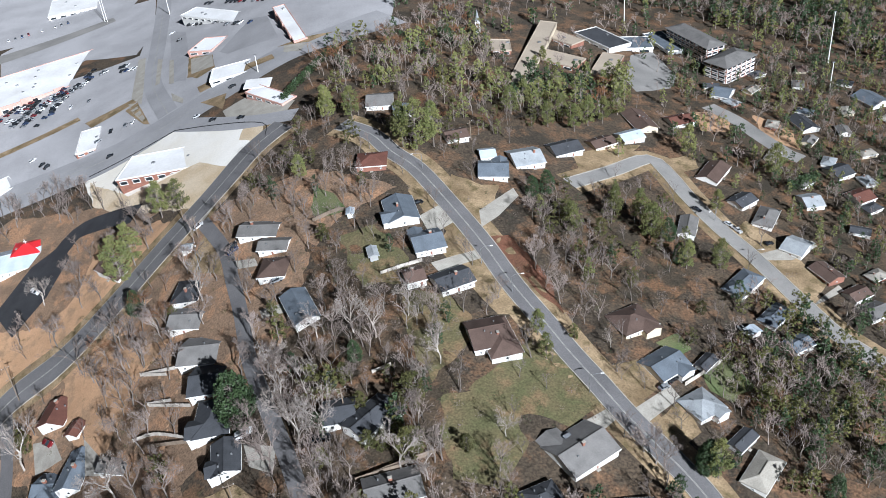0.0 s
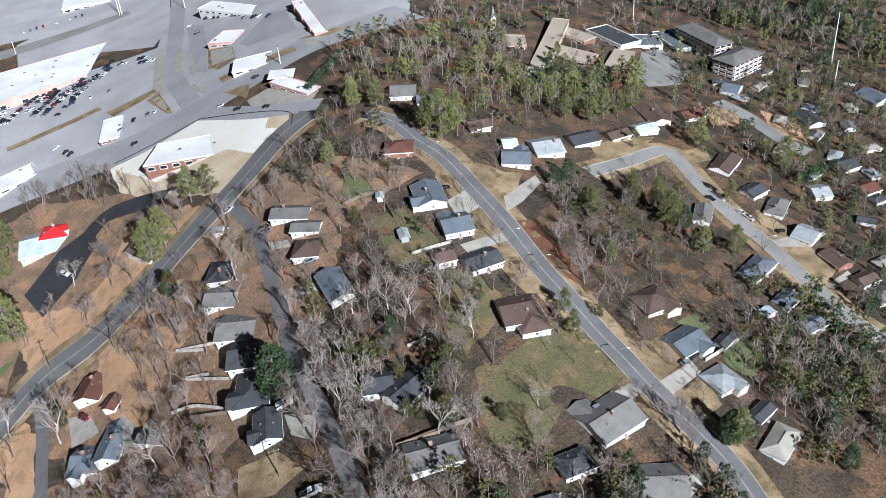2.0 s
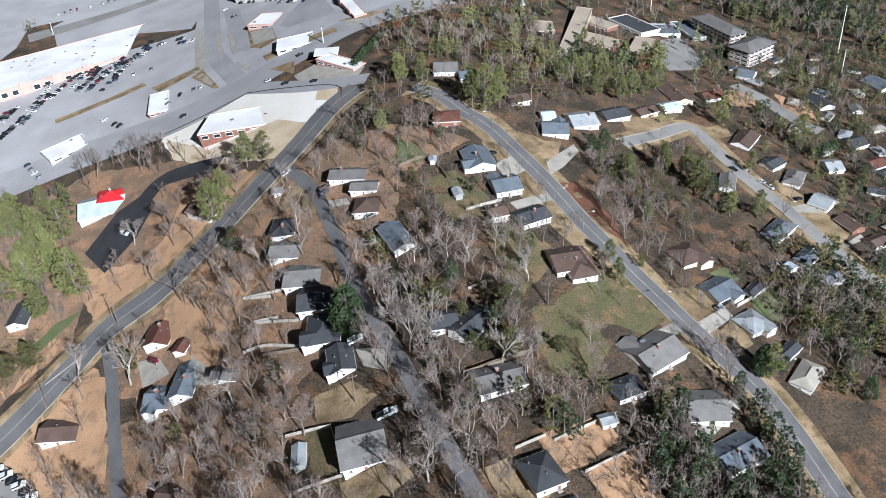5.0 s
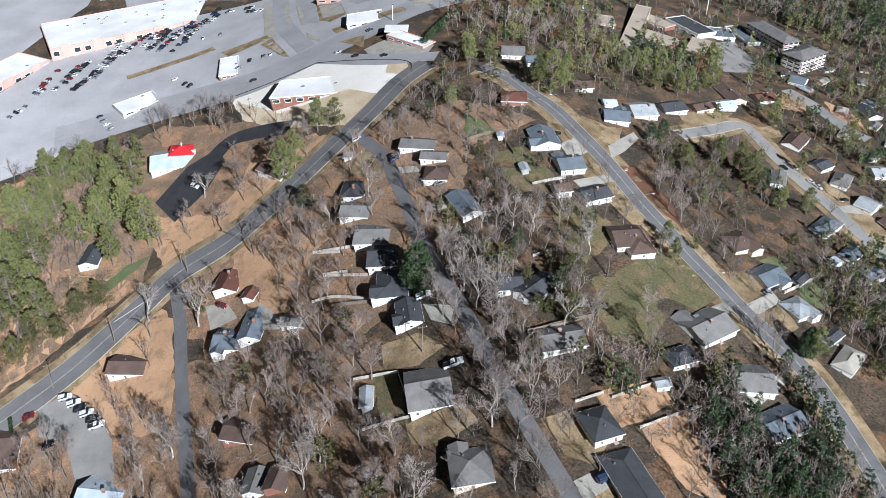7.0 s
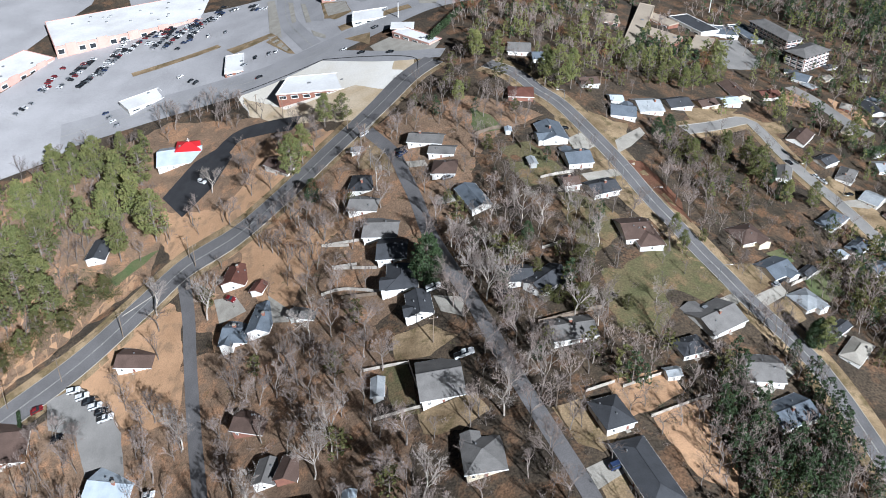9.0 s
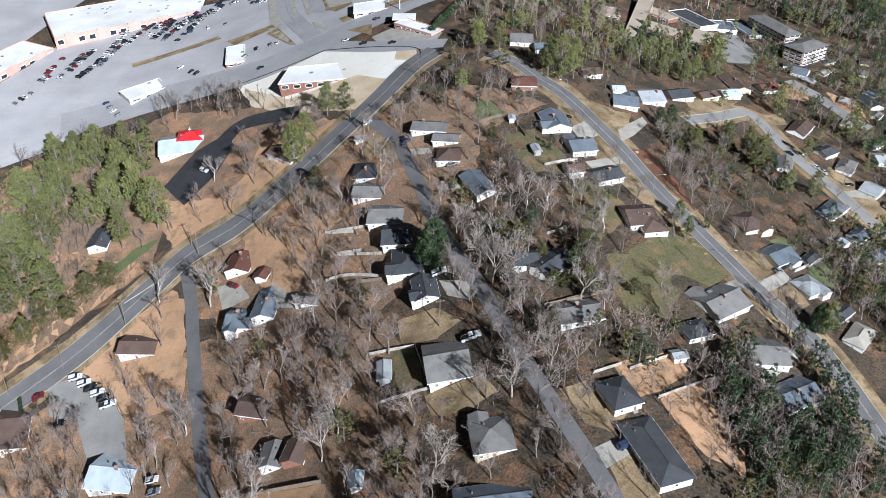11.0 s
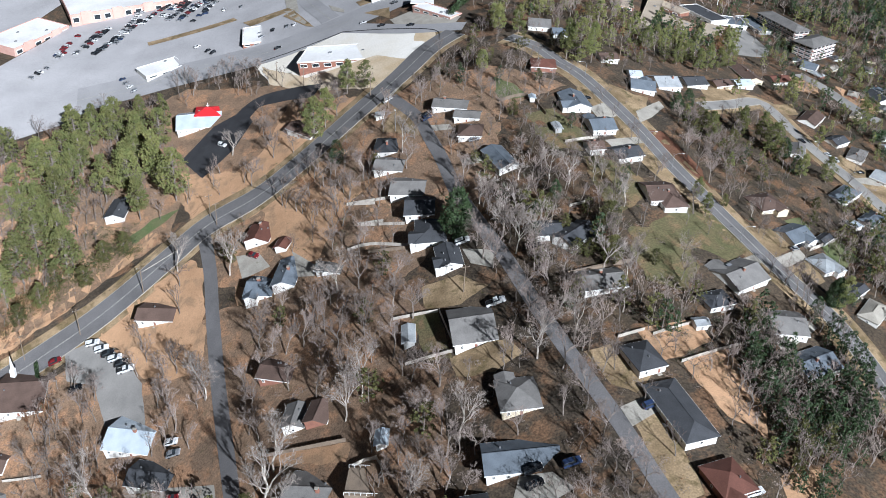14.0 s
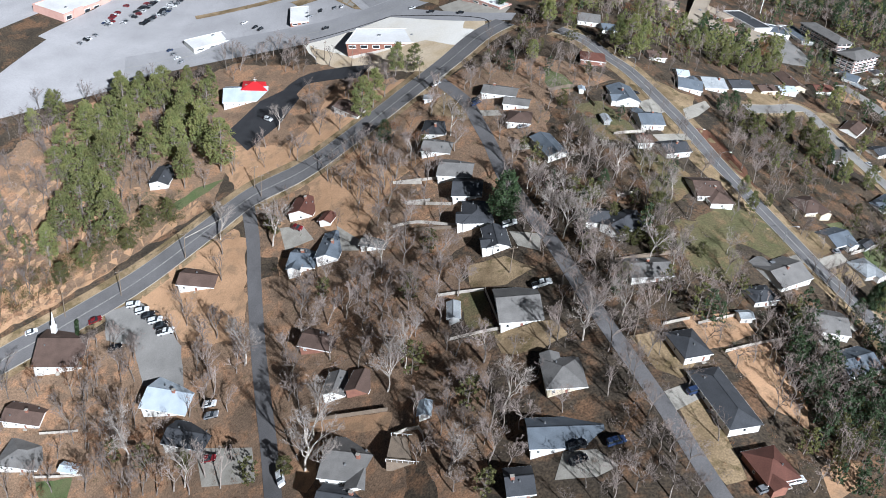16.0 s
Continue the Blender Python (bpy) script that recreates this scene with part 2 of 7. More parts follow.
def ribbon(name, pts, width, material, lift=0.12, shift=0.0, height=0.0, step=3.0, keep=False):
    """A strip along a line, laid on the land; with a height it is a kerb with sides."""
    line = np.array(smooth_line(pts, step))
    side = sideways(line)
    mid = line + side * shift
    cols = [mid + side * width * k for k in (0.5, 0.17, -0.17, -0.5)]
    verts, faces = [], []
    n = len(line)
    for c in cols:
        verts += [(x, y, gz(x, y) + lift + height) for x, y in c]
    for j in range(3):
        faces += [(j * n + i, (j + 1) * n + i, (j + 1) * n + i + 1, j * n + i + 1) for i in range(n - 1)]
    if height:
        for j in (0, 3):
            base = len(verts)
            verts += [(x, y, gz(x, y) - 0.05) for x, y in cols[j]]
            faces += [(j * n + i, base + i, base + i + 1, j * n + i + 1)[:: 1 if j else -1] for i in range(n - 1)]
    if keep:
        ROADS.append((line, width / 2 + 1.2))
    return new(name, mesh(name, verts, faces, material))


def patch(name, pts, material, lift=0.05, ragged=0.0, clear=False):
    """A flat-lying area with the given outline, draped on the land."""
    out = []
    for (ax, ay), (bx, by) in zip(pts, list(pts[1:]) + [pts[0]]):
        n = max(1, int(math.hypot(bx - ax, by - ay) / (1.5 if ragged else 6)))
        out += [(ax + (bx - ax) * k / n, ay + (by - ay) * k / n) for k in range(n)]
    if ragged:
        out = [(x + ragged * 2 * noise.noise((x * 0.22, y * 0.22, 3)), y + ragged * 2 * noise.noise((x * 0.22, y * 0.22, 9))) for x, y in out]
    bm = bmesh.new()
    bm.faces.new([bm.verts.new((x, y, 0)) for x, y in out])
    bmesh.ops.triangulate(bm, faces=bm.faces[:])
    for _ in range(5):
        long = [e for e in bm.edges if e.calc_length() > 6]
        if not long:
            break
        bmesh.ops.subdivide_edges(bm, edges=long, cuts=1)
        bmesh.ops.triangulate(bm, faces=[f for f in bm.faces if len(f.verts) > 3])
    bm.normal_update()
    if sum(f.normal.z for f in bm.faces) < 0:
        bmesh.ops.reverse_faces(bm, faces=bm.faces[:])
    for v in bm.verts:
        v.co.z = gz(v.co.x, v.co.y) + lift
    me = bpy.data.meshes.new(name)
    bm.to_mesh(me), bm.free()
    me.materials.append(material)
    if clear:
        PLOTS.append([np.array(p) for p in pts])
    return new(name, me)


def inside(x, y, poly):
    hit = False
    for (ax, ay), (bx, by) in zip(poly, list(poly[1:]) + [poly[0]]):
        if (ay > y) != (by > y) and x < (bx - ax) * (y - ay) / (by - ay) + ax:
            hit = not hit
    return hit


def free(x, y, margin=0.0):
    if any(((line - (x, y)) ** 2).sum(1).min() < (half + margin) ** 2 for line, half in ROADS):
        return False
    return not any(inside(x, y, p) for p in PLOTS)


# ---- ground ----
def lay_ground():
    def axis(a, b, lo, hi):
        fine = list(np.arange(a, b + 0.1, 4.0))
        out, s, x = [], 6.0, a
        while x > lo:
            x -= s
            s *= 1.35
            out.insert(0, x)
        s, x = 6.0, fine[-1]
        tail = []
        while x < hi:
            x += s
            s *= 1.35
            tail.append(x)
        return out + fine + tail
    xs, ys = axis(-380, 240, -4000, 4000), axis(-40, 620, -3000, 5000)
    gx, gy = np.meshgrid(xs, ys)
    z = ground(gx, gy)
    verts = np.stack([gx, gy, z], -1).reshape(-1, 3)
    w = len(xs)
    faces = [(j * w + i, j * w + i + 1, (j + 1) * w + i + 1, (j + 1) * w + i) for j in range(len(ys) - 1) for i in range(w - 1)]
    me = mesh("ground", verts, faces, M["earth"])
    for p in me.polygons:
        p.use_smooth = True
    tagged(new("ground", me), "rolling ground strewn with brown leaves", "ground", kind="structure")


lay_ground()


# ---- kinds of things ----
ROOF_WORDS = dict(r_grey="grey shingle", r_dark="charcoal shingle", r_blue="blue-grey shingle", r_light="pale grey shingle", r_brown="brown shingle", r_rust="red-brown shingle",
                  r_tan="beige shingle", r_white="white metal", r_red="red metal", r_flat="flat white", r_sand="flat sand-coloured")
WALL_WORDS = dict(w_white="white", w_cream="cream", w_brick="red-brick", w_pink="rose stucco", w_grey="grey")


def gable_roof(L, D, eave, rise, over, thick=0.18):
    """Two slopes with overhanging eaves and an underside, ridge along x."""
    x, y, k = L / 2 + over, D / 2 + over, rise / (D / 2)
    lo, hi = eave - over * k, eave + rise
    top = [(-x, -y, lo), (x, -y, lo), (x, 0, hi), (-x, 0, hi), (x, y, lo), (-x, y, lo)]
    v = [(a, b, c + thick) for a, b, c in top] + top
    f = [(0, 1, 2, 3), (3, 2, 4, 5), (7, 6, 9, 8), (8, 9, 11, 10), (0, 6, 7, 1), (4, 10, 11, 5), (1, 7, 8, 2), (2, 8, 10, 4), (0, 3, 9, 6), (3, 5, 11, 9)]
    return v, f


def hip_roof(L, D, eave, rise, over, thick=0.18):
    x, y, k = L / 2 + over, D / 2 + over, rise / (D / 2)
    lo, hi, r = eave - over * k, eave + rise, max(0.15, L / 2 - D / 2)
    top = [(-x, -y, lo), (x, -y, lo), (x, y, lo), (-x, y, lo)]
    v = [(a, b, c + thick) for a, b, c in top] + [(-r, 0, hi + thick), (r, 0, hi + thick)] + top
    f = [(0, 1, 5, 4), (1, 2, 5), (2, 3, 4, 5), (3, 0, 4), (6, 9, 8, 7), (0, 6, 7, 1), (1, 7, 8, 2), (2, 8, 9, 3), (3, 9, 6, 0)]
    return v, f


def courses(L, D, eave, rise, over, hip, s):
    """Ridge cap and vent pipes that stand proud of the roof."""
    r = max(0.15, L / 2 - D / 2) if hip else L / 2 + over
    return boxes((-r, -0.13 * s, eave + rise + 0.13, r, 0.13 * s, eave + rise + 0.24))


HOUSES = 0


def house(x, y, turn, L, D, eave, kind, roof, wall, size=1.0, plain=False, wing=0):
    """A house with its base on the land: wall, roof > ridge_cap, fascia, windows > pane, door, vents, chimney."""
    global HOUSES
    HOUSES += 1
    rnd = random.Random(HOUSES * 7 + 1)
    s = size
    cs, sn = math.cos(radians(turn)), math.sin(radians(turn))
    levels = [gz(x + a * cs * L / 2 - b * sn * D / 2, y + a * sn * L / 2 + b * cs * D / 2) for a in (-1, 1) for b in (-1, 1)]
    z = min(levels) + 0.3 * (max(levels) - min(levels)) + 0.1
    eave *= 0.92
    h = new("house" if not plain else "shed")
    h.matrix_world = Matrix.Translation((0, 0, z - gz(x, y))) @ lie(x, y, turn, 0.3, 0.2)
    tagged(h, ("small shed" if plain else "single-storey house") + f" with {ROOF_WORDS[roof]} roof and {WALL_WORDS[wall]} walls", "shed" if plain else "house", group="sheds" if plain else "houses")
    c, sn = math.cos(radians(turn)), math.sin(radians(turn))
    PLOTS.append([(x + (a * c - b * sn) * 1.0, y + (a * sn + b * c) * 1.0) for a, b in ((-L / 2 - 1, -D / 2 - 1), (L / 2 + 1, -D / 2 - 1), (L / 2 + 1, D / 2 + 1), (-L / 2 - 1, D / 2 + 1))])
    PLOTS.append([(x - L / 2, y), (x - L / 2, y - D / 2 - 4 * s), (x + L / 2, y - D / 2 - 4 * s), (x + L / 2, y)])
    rise, over = D / 2 * (0.36 if kind != "flat" else 0.0), 0.45 * s
    a, b = L / 2, D / 2
    if kind == "flat":
        part("wall", bevelled("wall", [(-a, -b, -5, a, b, eave + 0.5 * s)], M[wall], 0.05), h)
        part("roof", mesh("roof", *box(-a + 0.3, -b + 0.3, eave + 0.45 * s, a - 0.3, b - 0.3, eave + 0.52 * s), M[roof]), h)
        part("parapet", mesh("parapet", *boxes((-a - 0.1, -b - 0.1, eave + 0.4 * s, a + 0.1, -b + 0.25, eave + 0.8 * s), (-a - 0.1, b - 0.25, eave + 0.4 * s, a + 0.1, b + 0.1, eave + 0.8 * s),
             (-a - 0.1, -b + 0.25, eave + 0.4 * s, -a + 0.25, b - 0.25, eave + 0.8 * s), (a - 0.25, -b + 0.25, eave + 0.4 * s, a + 0.1, b - 0.25, eave + 0.8 * s)), M["trim"]), h)
        for k in range(max(1, int(L / 14))):
            u, w = rnd.uniform(-a * 0.8, a * 0.8), rnd.uniform(-b * 0.6, b * 0.6)
            part("roof_unit", bevelled("roof_unit", [(u, w, eave + 0.5 * s, u + 1.8 * s, w + 1.3 * s, eave + 1.4 * s)], M["steel"], 0.05), h, "grey rooftop air unit")
    else:
        v = [(-a, -b, -5), (a, -b, -5), (a, b, -5), (-a, b, -5), (-a, -b, eave), (a, -b, eave), (a, b, eave), (-a, b, eave)]
        f = [(0, 1, 5, 4), (2, 3, 7, 6)]
        if kind == "gable":
            v += [(-a, 0, eave + rise), (a, 0, eave + rise)]
            f += [(3, 0, 4, 8, 7), (1, 2, 6, 9, 5)]
        else:
            f += [(3, 0, 4, 7), (1, 2, 6, 5)]
        part("wall", mesh("wall", v, f, M[wall]), h)
        rf = part("roof", mesh("roof", *(gable_roof if kind == "gable" else hip_roof)(L, D, eave, rise, over), M[roof]), h)
        part("ridge_cap", mesh("ridge_cap", *courses(L, D, eave, rise, over, kind == "hip", s), M[roof]), rf)
        if wing:
            w, out = min(0.46 * L, D * 0.8), 0.2 * D
            u, v0 = rnd.choice((-1, 1)) * (a - w / 2 - 0.3), wing * (b + out) / 2
            low = w / 2 * rise / b
            wv, wf = gable_roof(b + out, w, eave - 0.02, low, over * 0.8)
            part("wing_roof", mesh("wing_roof", [(u - q, v0 + p, r) for p, q, r in wv], wf, M[roof]), h)
            e0, e1 = sorted((0, wing * (b + out)))
            wv = [(u - w / 2, e0, -5), (u + w / 2, e0, -5), (u + w / 2, e1, -5), (u - w / 2, e1, -5), (u - w / 2, e0, eave), (u + w / 2, e0, eave), (u + w / 2, e1, eave), (u - w / 2, e1, eave), (u, e0, eave + low), (u, e1, eave + low)]
            part("wing_wall", mesh("wing_wall", wv, [(0, 1, 5, 8, 4), (1, 2, 6, 5), (2, 3, 7, 9, 6), (3, 0, 4, 7)], M[wall]), h)
        lo = eave - over * rise / b
        for e in (-1, 1):
            y0, y1 = sorted((e * (b + over), e * (b + over + 0.05)))
            part("fascia", mesh("fascia", *box(-a - over, y0, lo - 0.12, a + over, y1, lo + 0.16), M["trim"]), h, "white eaves board")
        if not plain:
            for k in range(rnd.randint(1, 3)):
                u, w = rnd.uniform(-a * 0.7, a * 0.7), rnd.choice((-1, 1)) * rnd.uniform(0.2, 0.6) * b
                zz = eave + rise * (1 - abs(w) / b) + 0.1
                part("roof_vent", mesh("roof_vent", *box(u - 0.17 * s, w - 0.17 * s, zz, u + 0.17 * s, w + 0.17 * s, zz + 0.55 * s), M["steel"]), rf)
            if rnd.random() < 0.35:
                u, w = rnd.uniform(-a * 0.6, a * 0.6), rnd.uniform(-0.2, 0.2) * b
                ch = part("chimney", bevelled("chimney", [(u - 0.45 * s, w - 0.35 * s, eave, u + 0.45 * s, w + 0.35 * s, eave + rise + 1.0 * s)], M["w_brick"], 0.03), h, "red-brick chimney")
                part("cap", mesh("cap", *box(u - 0.52 * s, w - 0.42 * s, eave + rise + 1.0 * s, u + 0.52 * s, w + 0.42 * s, eave + rise + 1.12 * s), M["concrete"]), ch)
    q = s * 0.7
    if plain:
        part("door", bevelled("door", [(-0.45 * q, -b - 0.05, 0, 0.45 * q, -b, 1.9 * q)], M["w_grey"], 0.02), h)
        return h
    for face, span in ((-1, L), (1, L)):
        n = max(2, int(span / (4.4 * q)))
        for k in range(n):
            u = (k + 0.5) / n * span - span / 2
            yy = face * b
            if k == n // 2 and face == -1:
                part("door", bevelled("door", [(u - 0.5 * q, yy - 0.06, 0.1, u + 0.5 * q, yy + 0.02, 2.1 * q)], M["w_brick"], 0.02), h, "dark panelled front door")
                part("door_step", bevelled("door_step", [(u - 0.9 * q, yy - 1.3 * q, -1, u + 0.9 * q, yy - 0.07, 0.06)], M["concrete"], 0.03), h)
                continue
            w = 0.62 * q
            win = part("window", mesh("window", *boxes((u - w, yy - 0.07, 0.85 * q, u + w, yy + 0.07, 0.97 * q), (u - w, yy - 0.07, 2.0 * q, u + w, yy + 0.07, 2.12 * q), (u - w, yy - 0.07, 0.97 * q, u - w + 0.1, yy + 0.07, 2.0 * q),
                       (u + w - 0.1, yy - 0.07, 0.97 * q, u + w, yy + 0.07, 2.0 * q), (u - w + 0.1, yy - 0.05, 1.45 * q, u + w - 0.1, yy + 0.05, 1.52 * q)), M["trim"]), h)
            part("pane", mesh("pane", *box(u - w + 0.1, yy - 0.03, 0.97 * q, u + w - 0.1, yy + 0.03, 2.0 * q), M["pane"]), win)
    for face in (-1, 1):
        xx = face * a
        win = part("window", mesh("window", *boxes((xx - 0.07, -0.6 * q, 0.9 * q, xx + 0.07, 0.6 * q, 1.0 * q), (xx - 0.07, -0.6 * q, 1.95 * q, xx + 0.07, 0.6 * q, 2.07 * q), (xx - 0.07, -0.6 * q, 1.0 * q, xx + 0.07, -0.5 * q, 1.95 * q), (xx - 0.07, 0.5 * q, 1.0 * q, xx + 0.07, 0.6 * q, 1.95 * q)), M["trim"]), h)
        part("pane", mesh("pane", *box(xx - 0.03, -0.6 * q, 1.0 * q, xx + 0.03, 0.6 * q, 1.95 * q), M["pane"]), win)
    return h


# trees: a trunk with limbs, and a crown of fine pieces
class Pile:
    """Collects tubes and small triangles into one mesh."""

    def __init__(self):
        self.v, self.f = [], []

    def tube(self, a, b, ra, rb, sides=4):
        d = b - a
        u = d.cross(Vector((0.3, 0.9, 0.2))).normalized()
        w = d.cross(u).normalized()
        n = len(self.v)
        for p, r in ((a, ra), (b, rb)):
            self.v += [p + (u * math.cos(6.283 * k / sides) + w * math.sin(6.283 * k / sides)) * r for k in range(sides)]
        self.f += [(n + k, n + (k + 1) % sides, n + sides + (k + 1) % sides, n + sides + k) for k in range(sides)]

    def blade(self, a, b, r, rnd):
        d = b - a
        u = d.cross(Vector((rnd.gauss(0, 1), rnd.gauss(0, 1), rnd.gauss(0, 1)))).normalized() * r
        n = len(self.v)
        self.v += [a + u, a - u, b]
        self.f.append((n, n + 1, n + 2))

    def leaf(self, p, size, rnd, flat=0.0):
        n = len(self.v)
        d = Vector((rnd.gauss(0, 1), rnd.gauss(0, 1), rnd.gauss(0, 1) * (1 - flat))).normalized()
        u = d.cross(Vector((rnd.gauss(0, 1), rnd.gauss(0, 1), rnd.gauss(0, 1)))).normalized()
        self.v += [p - d * size, p + u * size * 0.7, p + d * size, p - u * size * 0.7]
        self.f.append((n, n + 1, n + 2, n + 3))

    def done(self, name, material):
        return mesh(name, self.v, self.f, material)


def bare_tree_meshes(seed, spread=0.5, bark="bark", twig="twig", forks=4, fine=5, leaves=None, thick=1.45, splits=(4, 4, 3)):
    """A leafless tree of height 1 to be scaled: trunk with limbs, crown of twigs."""
    rnd = random.Random(seed)
    wood, crown = Pile(), Pile()

    def turn(d, amount):
        r = Vector((rnd.gauss(0, 1), rnd.gauss(0, 1), rnd.gauss(0, 1)))
        r -= r.project(d)
        return (d + r.normalized() * amount).normalized()

    def grow(a, d, length, r, level):
        mid = a + turn(d, 0.12) * length * 0.5
        end = mid + turn(d, 0.22) * length * 0.5
        pile = wood if level < 2 else crown
        if level < 3:
            pile.tube(a, mid, r, r * 0.8, 5 if level == 0 else 3)
            pile.tube(mid, end, r * 0.8, r * 0.6, 5 if level == 0 else 3)
        else:
            pile.blade(a, mid, r * thick, rnd)
            pile.blade(a + (mid - a) * 0.7, end, r * thick * 0.85, rnd)
        if level == 4:
            for _ in range(fine):
                p = a + (end - a) * rnd.uniform(0.1, 1.0)
                e = p + turn(d, 0.9) * length * rnd.uniform(0.4, 0.9)
                crown.blade(p, e, 0.0013 * thick, rnd)
                if leaves and rnd.random() < leaves:
                    crown.leaf(e, 0.012, rnd)
            return
        n = (forks, *splits)[level]
        for k in range(n):
            p = end if k < 2 else a + (end - a) * rnd.uniform(0.45 if level else 0.62, 0.95)
            nd = turn(d, (spread + 0.25, 0.6, 0.65, 0.75)[level] * rnd.uniform(0.6, 1.35))
            nd = (nd + Vector((0, 0, 0.22))).normalized()
            grow(p, nd, length * rnd.uniform(0.56, 0.8) * (0.95 if level else 0.85), r * (0.52 if level else 0.58), level + 1)

    grow(Vector((0, 0, -0.03)), Vector((rnd.uniform(-0.05, 0.05), rnd.uniform(-0.05, 0.05), 1)).normalized(), 0.36, 0.0145, 0)
    top = max(v.z for v in crown.v)
    for pile in (wood, crown):
        pile.v = [v / top for v in pile.v]
    return wood.done("trunk", M[bark]), crown.done("crown", M[twig])


def pine_meshes(seed, width=0.2, low=0.25, clumps=60, per=34, leaf="pine", size=0.013, cone=0.5, shell=0.0):
    """An evergreen of height 1: straight trunk, limbs and clumps of needles with gaps between them."""
    rnd = random.Random(seed)
    wood, crown = Pile(), Pile()
    wood.tube(Vector((0, 0, -0.03)), Vector((0.01, 0, 0.6)), 0.014, 0.009, 5)
    wood.tube(Vector((0.01, 0, 0.6)), Vector((0, 0, 0.97)), 0.009, 0.002, 4)
    for k in range(clumps):
        t = (k + rnd.random()) / clumps
        z = low + (0.97 - low) * t
        shape = ((1 - t) * cone + (1 - cone)) * math.sqrt(max(0.02, 1 - (2 * max(t, 0.3) - 1) ** 2)) * (0.55 + 0.45 * min(1, t * 5))
        ang, rad = rnd.uniform(0, 6.283), width * shape * (rnd.uniform(0.75, 1.05) if shell else math.sqrt(rnd.uniform(0.1, 1.1)))
        c = Vector((rad * math.cos(ang), rad * math.sin(ang), z + rnd.uniform(-0.02, 0.02)))
        wood.tube(Vector((0, 0, z - 0.05)), c, 0.004, 0.0015, 3)
        r = rnd.uniform(0.035, 0.062) * (0.7 + width * 1.6)
        for _ in range(per):
            q = Vector((rnd.gauss(0, 1), rnd.gauss(0, 1), rnd.gauss(0, 0.6)))
            q = q.normalized() * r * rnd.uniform(0.55, 1.0)
            crown.leaf(c + q, size * rnd.uniform(0.6, 1.3), rnd)
    return wood.done("trunk", M["bark"]), crown.done("crown", M[leaf])


TREES = dict(
    bare=[bare_tree_meshes(11 + k, 0.45 + 0.06 * k, forks=4 + k % 2) for k in range(6)],
    sycamore=[bare_tree_meshes(41 + k, 0.62, "white_bark", "pale_twig", forks=5, fine=5, thick=1.4) for k in range(4)],
    thin=[bare_tree_meshes(61 + k, 0.30, forks=3) for k in range(3)],
    pine=[pine_meshes(71 + k, 0.24 + 0.035 * k, 0.28 - 0.05 * k, 84, 34, size=0.016) for k in range(4)],
    cedar=[pine_meshes(81 + k, 0.33, 0.05, 110, 40, "dark_leaf", 0.017, 0.45, 1.0) for k in range(2)],
    olive=[pine_meshes(91 + k, 0.36, 0.12, 70, 36, "olive_leaf", 0.020, 0.25) for k in range(2)],
    oak=[bare_tree_meshes(101 + k, 0.55, "bark", "rust_leaf", 4, 3, 0.55) for k in range(2)],
    far_bare=[bare_tree_meshes(111 + k, 0.45 + 0.08 * k, forks=4, fine=2, thick=3.0, splits=(3, 3, 2)) for k in range(5)],
    far_thin=[bare_tree_meshes(121 + k, 0.30, forks=3, fine=2, thick=3.0, splits=(3, 3, 2)) for k in range(3)],
    far_pine=[pine_meshes(131 + k, 0.25 + 0.03 * k, 0.22 - 0.05 * k, 34, 9, size=0.034) for k in range(4)],
    far_dark=[pine_meshes(141 + k, 0.26, 0.1, 34, 9, "dark_leaf", 0.033) for k in range(2)],
    far_olive=[pine_meshes(151 + k, 0.34, 0.12, 34, 9, "olive_leaf", 0.037, 0.25) for k in range(2)],
    dist_pine=[pine_meshes(171 + k, 0.26, 0.15, 22, 7, size=0.045) for k in range(4)],
    dist_dark=[pine_meshes(181 + k, 0.27, 0.1, 22, 7, 'dark_leaf', 0.047) for k in range(2)],
    dist_bare=[bare_tree_meshes(191 + k, 0.5, forks=3, fine=3, thick=4.5, splits=(3, 3, 2)) for k in range(4)],
    far_oak=[bare_tree_meshes(161 + k, 0.55, "bark", "rust_leaf", 4, 3, 0.5, 2.5, (3, 3, 3)) for k in range(2)],
)
TREE_WORDS = dict(bare="tall leafless grey-brown tree with fine branching twigs", sycamore="large leafless sycamore with pale whitish limbs", thin="slender leafless tree with upright branches",
                  pine="tall olive-green pine with needle clumps", cedar="dense dark green evergreen tree", olive="broad olive-green evergreen tree", oak="tree holding withered rust-brown leaves")
tree_rnd = random.Random(5)


def clear_spot(x, y):
    """The nearest spot that is off the roads and outside the houses."""
    for r in (0, 1, 2, 3, 4, 5, 6, 8):
        for a in range(0, 360, 30):
            u, v = x + r * math.cos(radians(a)), y + r * math.sin(radians(a))
            if free(u, v, -0.4):
                return u, v
    return x, y


def tree(kind, x, y, h, wide=1.0):
    wood, crown = tree_rnd.choice(TREES[kind])
    x, y = clear_spot(x, y)
    t = new("tree")
    t.matrix_world = pose(x, y, gz(x, y) - 0.05, 0, 0, tree_rnd.uniform(0, 360)) @ Matrix.Diagonal((h * wide, h * wide, h, 1))
    tagged(t, TREE_WORDS[kind], "tree", group="trees")
    part("trunk", wood, t)
    part("crown", crown, t)
    return t


